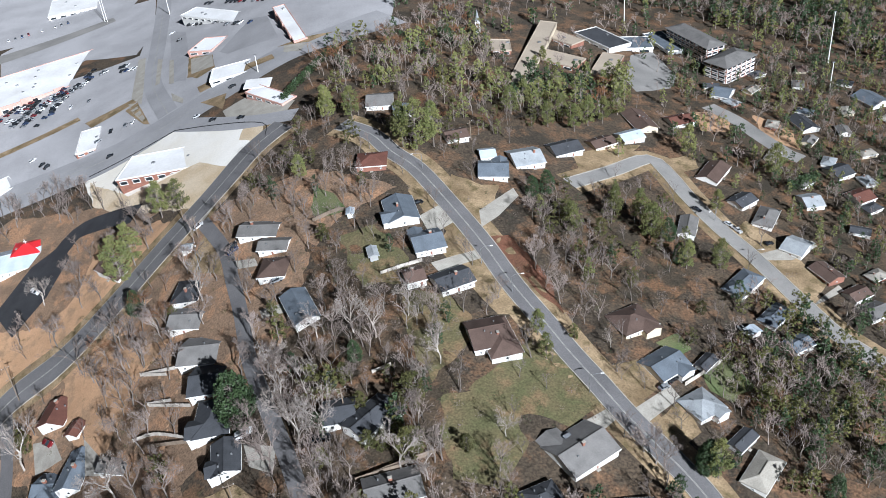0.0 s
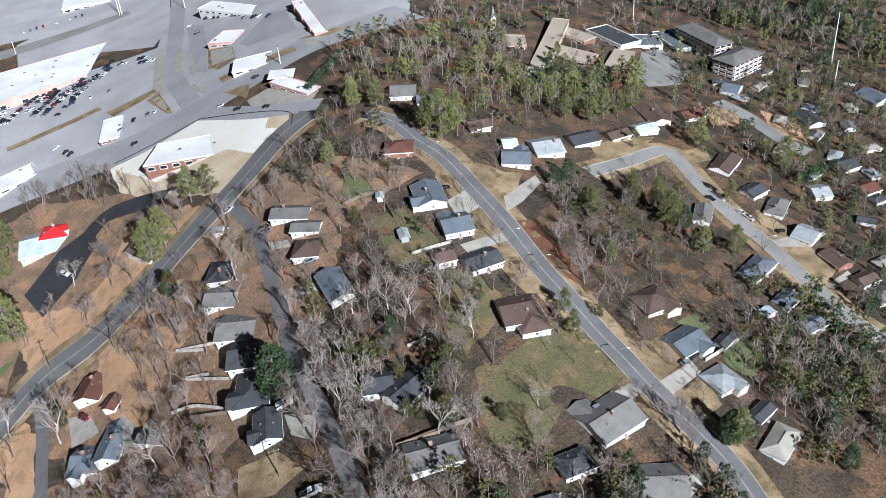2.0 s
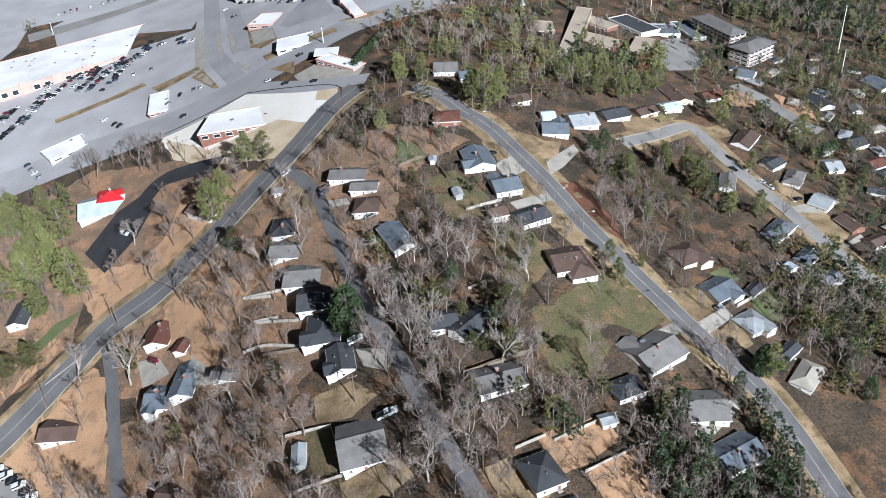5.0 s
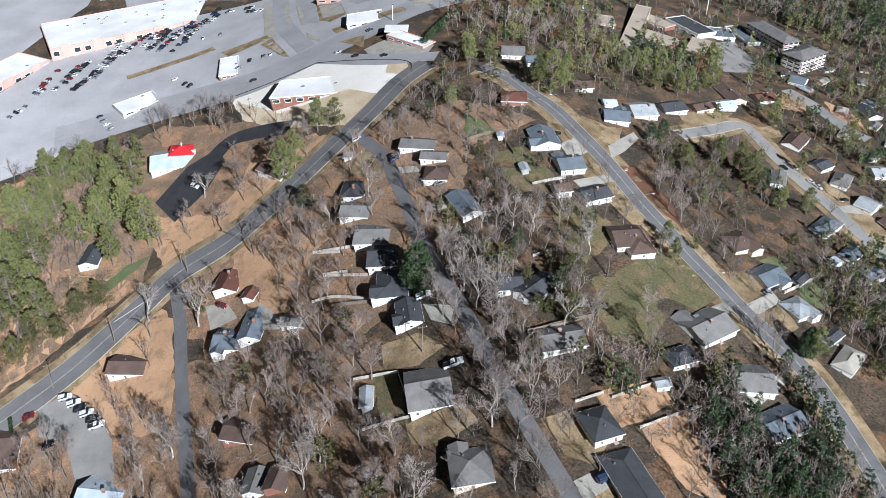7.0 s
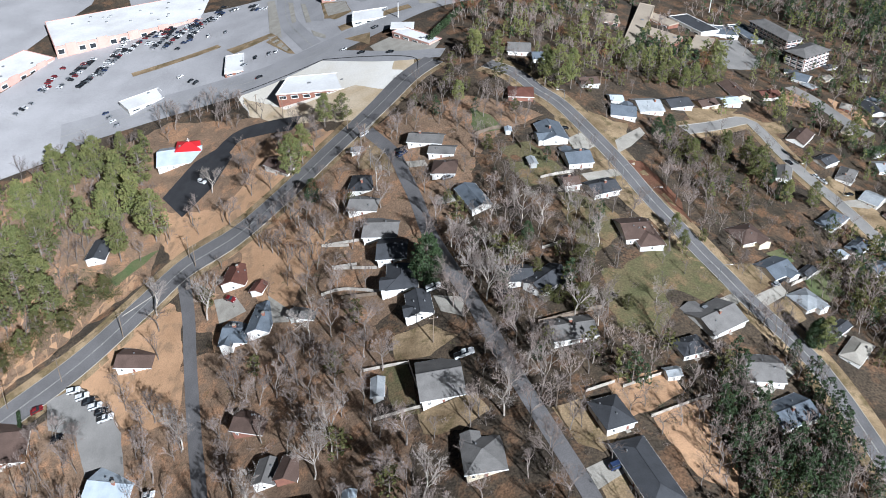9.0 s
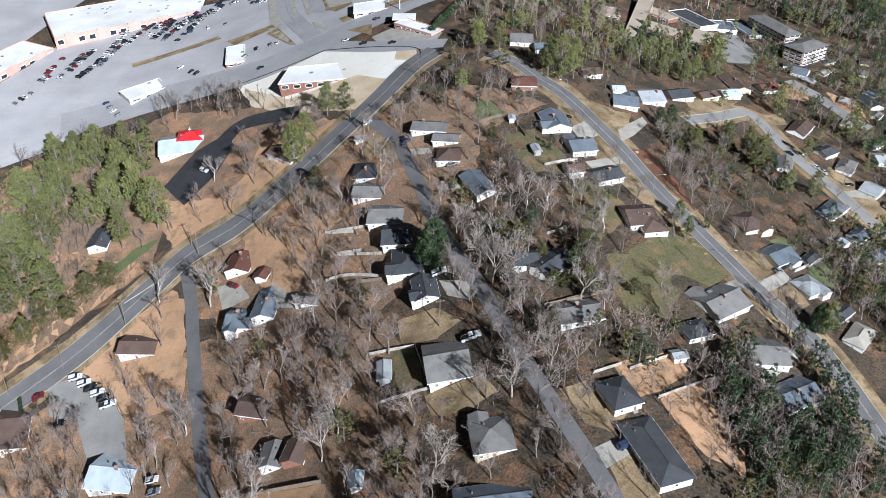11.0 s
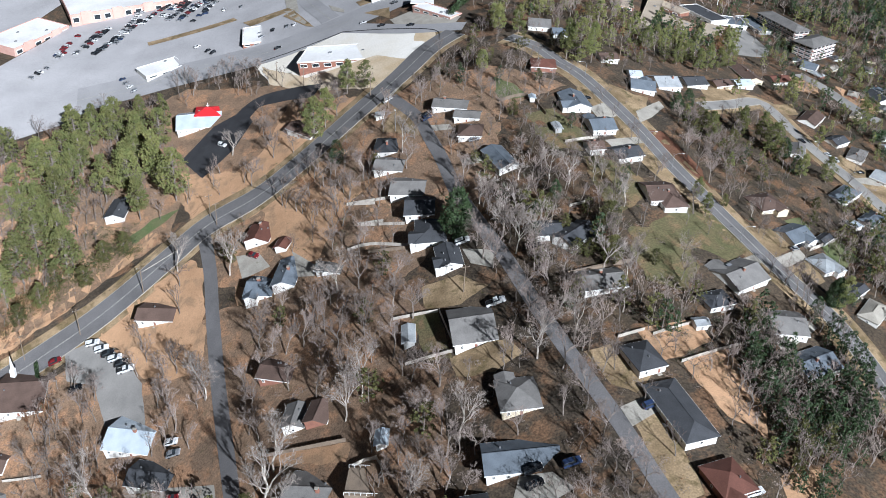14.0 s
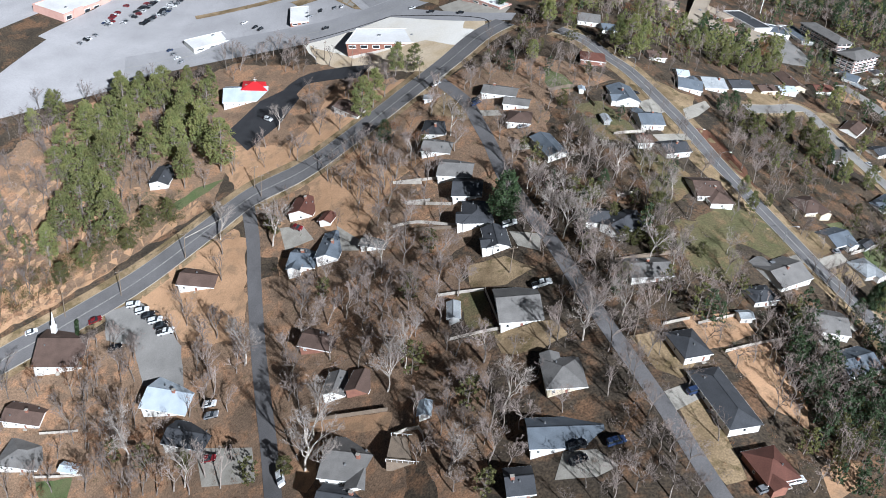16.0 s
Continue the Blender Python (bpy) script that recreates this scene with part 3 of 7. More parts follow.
def grove(name, label, kinds, pts, n, low, high, seed, gap=3.0, margin=0.5):
    """Far or crowded trees that nobody could count, joined into one mesh for each material."""
    rnd = random.Random(seed)
    xs, ys = [p[0] for p in pts], [p[1] for p in pts]
    spots, tries = [], 0
    while len(spots) < n and tries < n * 60:
        tries += 1
        x, y = rnd.uniform(min(xs), max(xs)), rnd.uniform(min(ys), max(ys))
        if inside(x, y, pts) and free(x, y, margin) and all((x - a) ** 2 + (y - b) ** 2 > gap * gap for a, b in spots):
            spots.append((x, y))
    return [(rnd.choice(kinds), x, y, rnd.uniform(low, high)) for x, y in spots]


def wood_stand(label, spots, seed):
    """Joins the trees at the given spots into one object of kind stuff, with a mesh for all."""
    rnd = random.Random(seed)
    vs, fs, ms, count, slots = [], [], [], 0, []
    for kind, x, y, h in spots:
        ang = rnd.uniform(0, 6.283)
        c, s = math.cos(ang) * h, math.sin(ang) * h
        for me in rnd.choice(TREES[kind]):
            key = (me.name, "np")
            if key not in CACHE:
                v = np.empty(len(me.vertices) * 3)
                me.vertices.foreach_get("co", v)
                CACHE[key] = (v.reshape(-1, 3), [tuple(p.vertices) for p in me.polygons])
            v, f = CACHE[key]
            vs.append(np.stack([x + c * v[:, 0] - s * v[:, 1], y + s * v[:, 0] + c * v[:, 1], gz(x, y) - 0.05 + h * v[:, 2]], 1))
            fs += [tuple(i + count for i in q) for q in f]
            material = me.materials[0]
            if material not in slots:
                slots.append(material)
            ms += [slots.index(material)] * len(f)
            count += len(v)
    me = bpy.data.meshes.new("woodland")
    me.from_pydata([tuple(v) for v in np.concatenate(vs)], [], fs)
    for m in slots:
        me.materials.append(m)
    me.polygons.foreach_set("material_index", ms)
    tagged(new("woodland", me), label, "woods", kind="stuff")


CACHE = {}
PLANTED, REST = [], []
REST_KINDS = dict(bare="far_bare", thin="far_thin", pine="far_pine", cedar="far_dark", olive="far_olive", oak="far_oak", sycamore="far_bare")


def plant(spots):
    """Trees that can be told apart as things of their own, up to three hundred; the rest is kept for one joined wood."""
    for kind, x, y, h in spots:
        if len(PLANTED) < 295:
            PLANTED.append(tree(kind, x, y, h))
        else:
            REST.append((REST_KINDS[kind], *clear_spot(x, y), h))


def shrub_mesh(seed, leaf):
    rnd = random.Random(seed)
    p = Pile()
    for _ in range(26):
        c = Vector((rnd.gauss(0, 0.32), rnd.gauss(0, 0.32), abs(rnd.gauss(0.45, 0.22))))
        for _ in range(16):
            q = Vector((rnd.gauss(0, 1), rnd.gauss(0, 1), rnd.gauss(0, 1))).normalized() * rnd.uniform(0.08, 0.2)
            p.leaf(c + q, 0.07, rnd)
    return p.done("shrub", M[leaf])


SHRUBS = {k: [shrub_mesh(200 + i, k) for i in range(2)] for k in ("dark_leaf", "olive_leaf", "rust_leaf", "twig")}


def shrub(x, y, h, leaf="dark_leaf"):
    s = new("shrub", tree_rnd.choice(SHRUBS[leaf]))
    s.matrix_world = pose(x, y, gz(x, y), 0, 0, tree_rnd.uniform(0, 360)) @ Matrix.Diagonal((h * 1.2, h * 1.2, h, 1))
    return tagged(s, dict(dark_leaf="dark green rounded shrub", olive_leaf="olive-green rounded shrub", rust_leaf="rust-brown withered shrub", twig="bare grey twiggy shrub")[leaf], "shrub", group="shrubs")


# cars
def car_template(paint, kind, lights=True):
    """A car of true size, facing +x."""
    c = new("car" if kind != "pickup" else "pickup_truck")
    tall = dict(sedan=0.0, suv=0.25, pickup=0.3)[kind]
    L, W = dict(sedan=2.3, suv=2.35, pickup=2.8)[kind], 0.92
    bm = bmesh.new()
    def hull(prof, w0, w1):
        n = len(prof)
        vs = [[bm.verts.new((x, s * (w0 if z < prof_mid else w1), z)) for x, z in prof] for s in (-1, 1)]
        for k in range(n):
            bm.faces.new((vs[0][k], vs[0][(k + 1) % n], vs[1][(k + 1) % n], vs[1][k]))
        bm.faces.new(vs[0][::-1]), bm.faces.new(vs[1])
    prof_mid = 9
    hull([(-L, 0.35), (L, 0.32), (L + 0.05, 0.6), (L - 0.2, 0.82 + tall), (L * 0.45, 0.95 + tall), (-L * 0.85, 0.98 + tall), (-L, 0.85 + tall)], W, W)
    bmesh.ops.recalc_face_normals(bm, faces=bm.faces[:])
    bmesh.ops.bevel(bm, geom=bm.edges[:], offset=0.07, segments=2, affect="EDGES")
    me = bpy.data.meshes.new("body")
    bm.to_mesh(me), bm.free()
    me.materials.append(M[paint])
    part("body", me, c)
    z0, z1 = 0.96 + tall, 1.45 + tall
    x0, x1, t0, t1 = dict(sedan=(-1.75, 1.1, -1.15, 0.35), suv=(-2.2, 1.1, -1.95, 0.45), pickup=(-0.5, 1.35, -0.35, 0.75))[kind]
    def cabin(name, g, material, zt, zb, grow):
        v = [(x0 - grow, -W + 0.08 - grow, zb), (x1 + grow, -W + 0.08 - grow, zb), (x1 + grow, W - 0.08 + grow, zb), (x0 - grow, W - 0.08 + grow, zb),
             (t0, -W + 0.22, zt), (t1, -W + 0.22, zt), (t1, W - 0.22, zt), (t0, W - 0.22, zt)]
        return mesh(name, v, [(0, 1, 5, 4), (1, 2, 6, 5), (2, 3, 7, 6), (3, 0, 4, 7), (4, 5, 6, 7)], material)
    part("glazing", cabin("glazing", 0, M["pane"], z1, z0 - 0.05, 0.0), c, "dark tinted car windows")
    part("roof", bevelled("roof", [(t0 - 0.04, -W + 0.2, z1 - 0.01, t1 + 0.04, W - 0.2, z1 + 0.06)], M[paint], 0.03), c)
    if kind == "pickup":
        part("bed", bevelled("bed", [(-2.7, -0.75, z0 - 0.1, -0.65, 0.75, z0 + 0.02)], M["rubber"], 0.02), c, "dark open cargo bed")
    bm = bmesh.new()
    bmesh.ops.create_cone(bm, cap_ends=True, segments=12, radius1=0.34, radius2=0.34, depth=0.24, matrix=Matrix.Rotation(radians(90), 4, "X"))
    tyre = bpy.data.meshes.new("wheel")
    bm.to_mesh(tyre), bm.free()
    tyre.materials.append(M["rubber"])
    for a in (-1, 1):
        for b in (-1, 1):
            part("wheel", tyre, c, m=pose(a * L * 0.62, b * (W - 0.08), 0.34))
    for b in (-1, 1) if lights else ():
        part("headlight", bevelled("headlight", [(L - 0.05, b * 0.68 - 0.16, 0.6 + tall / 2, L + 0.06, b * 0.68 + 0.16, 0.74 + tall / 2)], M["trim"], 0.02), c, "clear headlight")
        part("tail_light", bevelled("tail_light", [(-L - 0.03, b * 0.72 - 0.12, 0.68 + tall / 2, -L + 0.05, b * 0.72 + 0.12, 0.82 + tall / 2)], M["r_red"], 0.02), c, "red tail light")
    return c


CARS = {}
CAR_WORDS = dict(c_white="white", c_silver="silver-grey", c_dark="black", c_blue="navy blue", c_red="maroon")


def car(x, y, turn, paint="c_white", kind="sedan", size=1.0, lift=0.14, where="parked on the asphalt"):
    eps = 1.0
    dzx, dzy = (gz(x + eps, y) - gz(x - eps, y)) / 2, (gz(x, y + eps) - gz(x, y - eps)) / 2
    up = Vector((-dzx, -dzy, 1)).normalized()
    ahead = Vector((math.cos(radians(turn)), math.sin(radians(turn)), 0))
    ahead = (ahead - up * ahead.dot(up)).normalized()
    left = up.cross(ahead)
    m = Matrix((ahead, left, up)).transposed().to_4x4()
    m.translation = (x, y, gz(x, y) + lift)
    key = (paint, kind, size > 0.67)
    if key not in CARS:
        CARS[key] = car_template(*key)
        c = CARS[key]
        c.matrix_world = m @ Matrix.Scale(size, 4)
    else:
        c = copy_thing(CARS[key], m)
        c.matrix_basis = m @ Matrix.Scale(size, 4)
    return tagged(c, f"{CAR_WORDS[paint]} " + dict(sedan="saloon car", suv="sport utility car", pickup="pickup truck")[kind] + " " + where, "truck" if kind == "pickup" else "car", group="vehicles")


# poles, fences
def utility_pole(x, y, h, turn):
    p = new("utility_pole")
    p.matrix_world = pose(x, y, gz(x, y), 0, 0, turn)
    tagged(p, "weathered wooden utility pole with crossarm beside the road", "pole", group="utility poles")
    q = Pile()
    q.tube(Vector((0, 0, -1)), Vector((0, 0, h)), 0.17, 0.11, 8)
    part("shaft", q.done("shaft", M["wood"]), p)
    part("crossarm", bevelled("crossarm", [(-1.2, -0.06, h - 0.75, 1.2, 0.06, h - 0.6)], M["wood"], 0.01), p)
    for k in (-1.1, 0.0, 1.1):
        part("insulator", bevelled("insulator", [(k - 0.05, -0.05, h - 0.6, k + 0.05, 0.05, h - 0.42)], M["trim"], 0.015), p)
    return p


def street_lamp(x, y, h, turn):
    p = new("street_lamp")
    p.matrix_world = pose(x, y, gz(x, y), 0, 0, turn)
    tagged(p, "grey steel street lamp with a curved arm", "street lamp", group="street lamps")
    q = Pile()
    q.tube(Vector((0, 0, -0.5)), Vector((0, 0, h)), 0.11, 0.07, 8)
    part("pole", q.done("pole", M["steel"]), p)
    q = Pile()
    a = Vector((0, 0, h - 0.1))
    for b in (Vector((0.8, 0, h + 0.5)), Vector((1.9, 0, h + 0.75)), Vector((2.6, 0, h + 0.75))):
        q.tube(a, b, 0.05, 0.05, 6)
        a = b
    part("arm", q.done("arm", M["steel"]), p)
    part("lamp_head", bevelled("lamp_head", [(2.4, -0.16, h + 0.64, 3.2, 0.16, h + 0.8)], M["trim"], 0.04), p)
    return p


def fence(pts, h=1.5, material="fence_white", label="whitewashed board fence"):
    line = smooth_line(pts, 2.4) if len(pts) > 2 else [np.array(pts[0]) + (np.array(pts[1]) - np.array(pts[0])) * k / max(1, int(math.dist(*pts) / 2.4)) for k in range(max(1, int(math.dist(*pts) / 2.4)) + 1)]
    f = new("fence")
    tagged(f, label, "fence", group="fences")
    for (ax, ay), (bx, by) in zip(line, line[1:]):
        d = Vector((bx - ax, by - ay, 0))
        n = Vector((-d.y, d.x, 0)).normalized() * 0.03
        a, b = Vector((ax, ay, gz(ax, ay))), Vector((bx, by, gz(bx, by)))
        v = [p + s * n + Vector((0, 0, k)) for k in (-0.3, h) for p in (a, b) for s in (-1, 1)]
        part("panel", mesh("panel", v, [(0, 1, 5, 4), (2, 6, 7, 3), (0, 4, 6, 2), (1, 3, 7, 5), (4, 5, 7, 6)], M[material]), f)
        w = Vector((0.06, 0.06, 0))
        part("post", mesh("post", *box(ax - 0.06, ay - 0.06, a.z - 0.4, ax + 0.06, ay + 0.06, a.z + h + 0.12), M[material]), f)
    return f


def wire(a, b, sag=0.8, n=10):
    pts = [Vector(a).lerp(Vector(b), k / n) - Vector((0, 0, sag * 4 * (k / n) * (1 - k / n))) for k in range(n + 1)]
    q = Pile()
    for p in pts:
        q.v += [p + Vector((0.025 * math.cos(a), 0, 0.025 * math.sin(a))) for a in (0, 2.1, 4.2)]
    q.f = [(3 * k + a, 3 * k + (a + 1) % 3, 3 * k + 3 + (a + 1) % 3, 3 * k + 3 + a) for k in range(n) for a in range(3)]
    tagged(new("cable", q.done("cable", M["rubber"])), "black overhead cable strung between poles", "cable", group="overhead cables")


def span(a, b):
    """Three cables from crossarm to crossarm."""
    for k in (-0.8, 0.0, 0.8):
        wire((a[0] + k * 0.7, a[1] + k * 0.7, gz(a[0], a[1]) + a[2] - 0.5), (b[0] + k * 0.7, b[1] + k * 0.7, gz(b[0], b[1]) + b[2] - 0.5))


# ---- large buildings ----
def footprint(x, y, turn, L, D, more=0.5):
    c, s = math.cos(radians(turn)), math.sin(radians(turn))
    PLOTS.append([(x + a * c - b * s, y + a * s + b * c) for a, b in ((-L / 2 - more, -D / 2 - more), (L / 2 + more, -D / 2 - more), (L / 2 + more, D / 2 + more), (-L / 2 - more, D / 2 + more))])


def big_box(x, y, turn, L, D, h, roof, wall, name, label):
    """A flat-roofed building: wall, roof, parapet, storefronts > pane, pilasters, rooftop units."""
    rnd = random.Random(int(abs(x * 13 + y * 7)))
    o = new(name)
    o.matrix_world = Matrix.Translation((0, 0, -0.3 * h)) @ lie(x, y, turn, 0.45, 0.35)
    tagged(o, label, "building", group="large buildings")
    footprint(x, y, turn, L, D)
    a, b = L / 2, D / 2
    part("wall", bevelled("wall", [(-a, -b, -7, a, b, h)], M[wall], 0.05), o)
    part("roof", mesh("roof", *box(-a + 0.3, -b + 0.3, h - 0.1, a - 0.3, b - 0.3, h + 0.05), M[roof]), o)
    part("parapet", mesh("parapet", *boxes((-a - 0.1, -b - 0.1, h - 0.3, a + 0.1, -b + 0.2, h + 0.25), (-a - 0.1, b - 0.2, h - 0.3, a + 0.1, b + 0.1, h + 0.25),
         (-a - 0.1, -b + 0.2, h - 0.3, -a + 0.2, b - 0.2, h + 0.25), (a - 0.2, -b + 0.2, h - 0.3, a + 0.1, b - 0.2, h + 0.25)), M[wall if wall == "w_pink" else roof if roof == "r_sand" else "trim"]), o)
    n = max(2, int(L / 5))
    for k in range(n):
        u = (k + 0.5) / n * L - a
        w = L / n * 0.3
        win = part("window", mesh("window", *boxes((u - w, -b - 0.12, 0.2, u + w, -b, 0.4), (u - w, -b - 0.12, h * 0.62, u + w, -b, h * 0.7), (u - w, -b - 0.12, 0.4, u - w + 0.15, -b, h * 0.62), (u + w - 0.15, -b - 0.12, 0.4, u + w, -b, h * 0.62)), M["trim"]), o)
        part("pane", mesh("pane", *box(u - w + 0.15, -b - 0.06, 0.4, u + w - 0.15, -b + 0.02, h * 0.62), M["pane"]), win)
        if k % 3 == 1 and wall == "w_pink" and L > 30:
            part("gable_front", bevelled("gable_front", [(u - L / n * 0.5, -b - 0.5, -1, u + L / n * 0.5, -b - 0.1, h + 1.1)], M["w_pink"], 0.1), o, "raised rose stucco storefront")
    for k in range(max(1, int(L * D / 220))):
        u, w = rnd.uniform(-a * 0.85, a * 0.85), rnd.uniform(-b * 0.7, b * 0.7)
        part("roof_unit", bevelled("roof_unit", [(u, w, h, u + 1.3, w + 0.9, h + 0.5)], M["steel"], 0.06), o, "grey rooftop air unit")
    return o


def apartment_block(x, y, turn, L, D, h=5.4, floors=4):
    o = new("apartment_block")
    o.matrix_world = lie(x, y, turn, 0.05, 0.05)
    tagged(o, "four-storey apartment block with grey hipped roof and white balconies", "building", group="large buildings")
    footprint(x, y, turn, L, D)
    a, b = L / 2, D / 2
    part("wall", bevelled("wall", [(-a, -b, -8, a, b, h)], M["w_brick"], 0.05), o, "red-brown brick wall")
    v, f = (hip_roof if L >= D else hip_roof)(max(L, D), min(L, D), h, min(L, D) * 0.16, 0.6)
    part("roof", mesh("roof", v if L >= D else [(-q, p, r) for p, q, r in v], f, M["r_grey"]), o)
    for side, span in ((0, L), (1, D)):
        n = max(3, int(span / 2.6))
        for lev in range(floors):
            for k in range(n):
                u, z0 = (k + 0.5) / n * span - span / 2, h * lev / floors + 0.12
                w, t = span / n * 0.42, h / floors * 0.78
                for face in (-1, 1):
                    if side == 0:
                        fr = boxes((u - w, face * b - 0.15, z0, u + w, face * b + 0.15, z0 + 0.35), (u - w, face * b - 0.15, z0 + t - 0.2, u + w, face * b + 0.15, z0 + t), (u + w * 0.7, face * b - 0.15, z0 + 0.35, u + w, face * b + 0.15, z0 + t - 0.2))
                        pn = box(u - w, face * b - 0.08, z0 + 0.35, u + w * 0.7, face * b + 0.08, z0 + t - 0.2)
                    else:
                        fr = boxes((face * a - 0.15, u - w, z0, face * a + 0.15, u + w, z0 + 0.35), (face * a - 0.15, u - w, z0 + t - 0.2, face * a + 0.15, u + w, z0 + t), (face * a - 0.15, u + w * 0.7, z0 + 0.35, face * a + 0.15, u + w, z0 + t - 0.2))
                        pn = box(face * a - 0.08, u - w, z0 + 0.35, face * a + 0.08, u + w * 0.7, z0 + t - 0.2)
                    win = part("balcony", mesh("balcony", *fr, M["trim"]), o, "white balcony front")
                    part("pane", mesh("pane", *pn, M["pane"]), win)
    return o


def brush(label, pts, n, low, high, leaf, seed):
    """Undergrowth that nobody could count, as one mesh."""
    rnd = random.Random(seed)
    base = []
    for me in SHRUBS[leaf]:
        v = np.empty(len(me.vertices) * 3)
        me.vertices.foreach_get("co", v)
        base.append(v.reshape(-1, 4, 3)[::13])
    xs, ys = [p[0] for p in pts], [p[1] for p in pts]
    out = []
    for _ in range(n * 40):
        if len(out) >= n:
            break
        x, y = rnd.uniform(min(xs), max(xs)), rnd.uniform(min(ys), max(ys))
        if inside(x, y, pts) and free(x, y):
            h, a = rnd.uniform(low, high), rnd.uniform(0, 6.283)
            q = rnd.choice(base)
            c, s = math.cos(a) * h * 1.3, math.sin(a) * h * 1.3
            out.append(np.stack([x + c * q[..., 0] - s * q[..., 1], y + s * q[..., 0] + c * q[..., 1], gz(x, y) + h * q[..., 2]], -1))
    v = np.concatenate(out).reshape(-1, 3)
    faces = [(k, k + 1, k + 2, k + 3) for k in range(0, len(v), 4)]
    tagged(new("undergrowth", mesh("undergrowth", v, faces, M[leaf])), label, "undergrowth", kind="stuff")


def hedge(ax, ay, bx, by, h, w):
    rnd = random.Random(int(ax * 3 + by))
    p = Pile()
    L = math.hypot(bx - ax, by - ay)
    for _ in range(int(L * 60)):
        t, u, z = rnd.random(), rnd.uniform(-0.5, 0.5), rnd.random() ** 0.6
        x, y = ax + (bx - ax) * t - (by - ay) / L * u * w, ay + (by - ay) * t + (bx - ax) / L * u * w
        p.leaf(Vector((x, y, gz(x, y) + z * h)), rnd.uniform(0.2, 0.4), rnd)
    tagged(new("hedge", p.done("hedge", M["dark_leaf"])), "tall dark green clipped hedge", "hedge", group="hedges")


def steeple(x, y):
    z = gz(x, y)
    o = new("steeple")
    o.matrix_world = pose(x, y, z)
    tagged(o, "slim white church steeple on the brown roof ridge", "steeple")
    part("base", bevelled("base", [(-0.8, -0.8, 3.5, 0.8, 0.8, 6.6)], M["trim"], 0.05), o)
    q = Pile()
    q.tube(Vector((0, 0, 6.5)), Vector((0, 0, 12.0)), 0.75, 0.05, 8)
    part("spire", q.done("spire", M["trim"]), o)


def church_spire(x, y):
    o = new("church_tower")
    o.matrix_world = pose(x, y, gz(x, y))
    tagged(o, "white church tower with a pointed green-white spire", "church")
    part("tower", bevelled("tower", [(-1.0, -1.0, -2, 1.0, 1.0, 5.5)], M["trim"], 0.05), o)
    q = Pile()
    q.tube(Vector((0, 0, 5.4)), Vector((0, 0, 10.0)), 0.95, 0.05, 8)
    part("spire", q.done("spire", M["r_light"]), o)


def red_porch(x, y, turn, L, D):
    o = new("porch")
    o.matrix_world = lie(x, y, turn, 0.1, 0.1) @ pose(0, 0, 0.6)
    tagged(o, "bright red metal hipped roof with a small white cross", "porch")
    part("roof", mesh("roof", *hip_roof(L, D, 0.8, D * 0.2, 0.5), M["r_red"]), o)
    part("wall", bevelled("wall", [(-L / 2, -D / 2, -6, L / 2, D / 2, 0.9)], M["w_white"], 0.05), o)
    part("cross", mesh("cross", *boxes((-0.08, -0.08, 0.8, 0.08, 0.08, 4.4), (-0.6, -0.08, 3.3, 0.6, 0.08, 3.5)), M["trim"]), o)


def canopy(x, y, turn, L, D):
    o = new("fuel_canopy")
    o.matrix_world = lie(x, y, turn, 0.1, 0.1)
    tagged(o, "flat white fuel station canopy on slim columns", "canopy")
    part("deck", bevelled("deck", [(-L / 2, -D / 2, 1.9, L / 2, D / 2, 2.2)], M["r_flat"], 0.05), o)
    for a in (-1, 1):
        for b in (-1, 1):
            part("column", bevelled("column", [(a * L * 0.35 - 0.12, b * D * 0.3 - 0.12, -1, a * L * 0.35 + 0.12, b * D * 0.3 + 0.12, 1.9)], M["steel"], 0.02), o)


def mast(x, y, h):
    o = new("mast")
    o.matrix_world = pose(x, y, gz(x, y))
    tagged(o, "tall slim pale steel mast", "mast", group="masts")
    q = Pile()
    q.tube(Vector((0, 0, -1)), Vector((0, 0, h)), 0.22, 0.12, 8)
    part("shaft", q.done("shaft", M["trim"]), o)
    part("bracket", bevelled("bracket", [(-0.5, -0.15, h - 0.3, 0.5, 0.15, h)], M["steel"], 0.03), o)


def deck(x, y, turn, L, D):
    """A raised wooden deck of boards with a white railing."""
    o = new("deck")
    o.matrix_world = lie(x, y, turn, 0.12, 0.08)
    tagged(o, "raised grey wooden deck with white railing behind the house", "deck")
    n = int(L / 0.45)
    for k in range(n):
        part("board", mesh("board", *box(-L / 2 + k * L / n, -D / 2, 0.55, -L / 2 + (k + 1) * L / n - 0.03, D / 2, 0.63), M["wood"]), o)
    part("apron", bevelled("apron", [(-L / 2 + 0.05, -D / 2 + 0.05, -2.5, L / 2 - 0.05, D / 2 - 0.05, 0.54)], M["wood"], 0.02), o)
    for k in range(7):
        u = -L / 2 + k * L / 6
        for v in (-D / 2, D / 2):
            part("baluster", mesh("baluster", *box(u - 0.05, v - 0.05, 0.63, u + 0.05, v + 0.05, 1.5), M["trim"]), o)
    for v in (-D / 2, D / 2):
        part("rail", mesh("rail", *box(-L / 2, v - 0.06, 1.5, L / 2, v + 0.06, 1.58), M["trim"]), o)




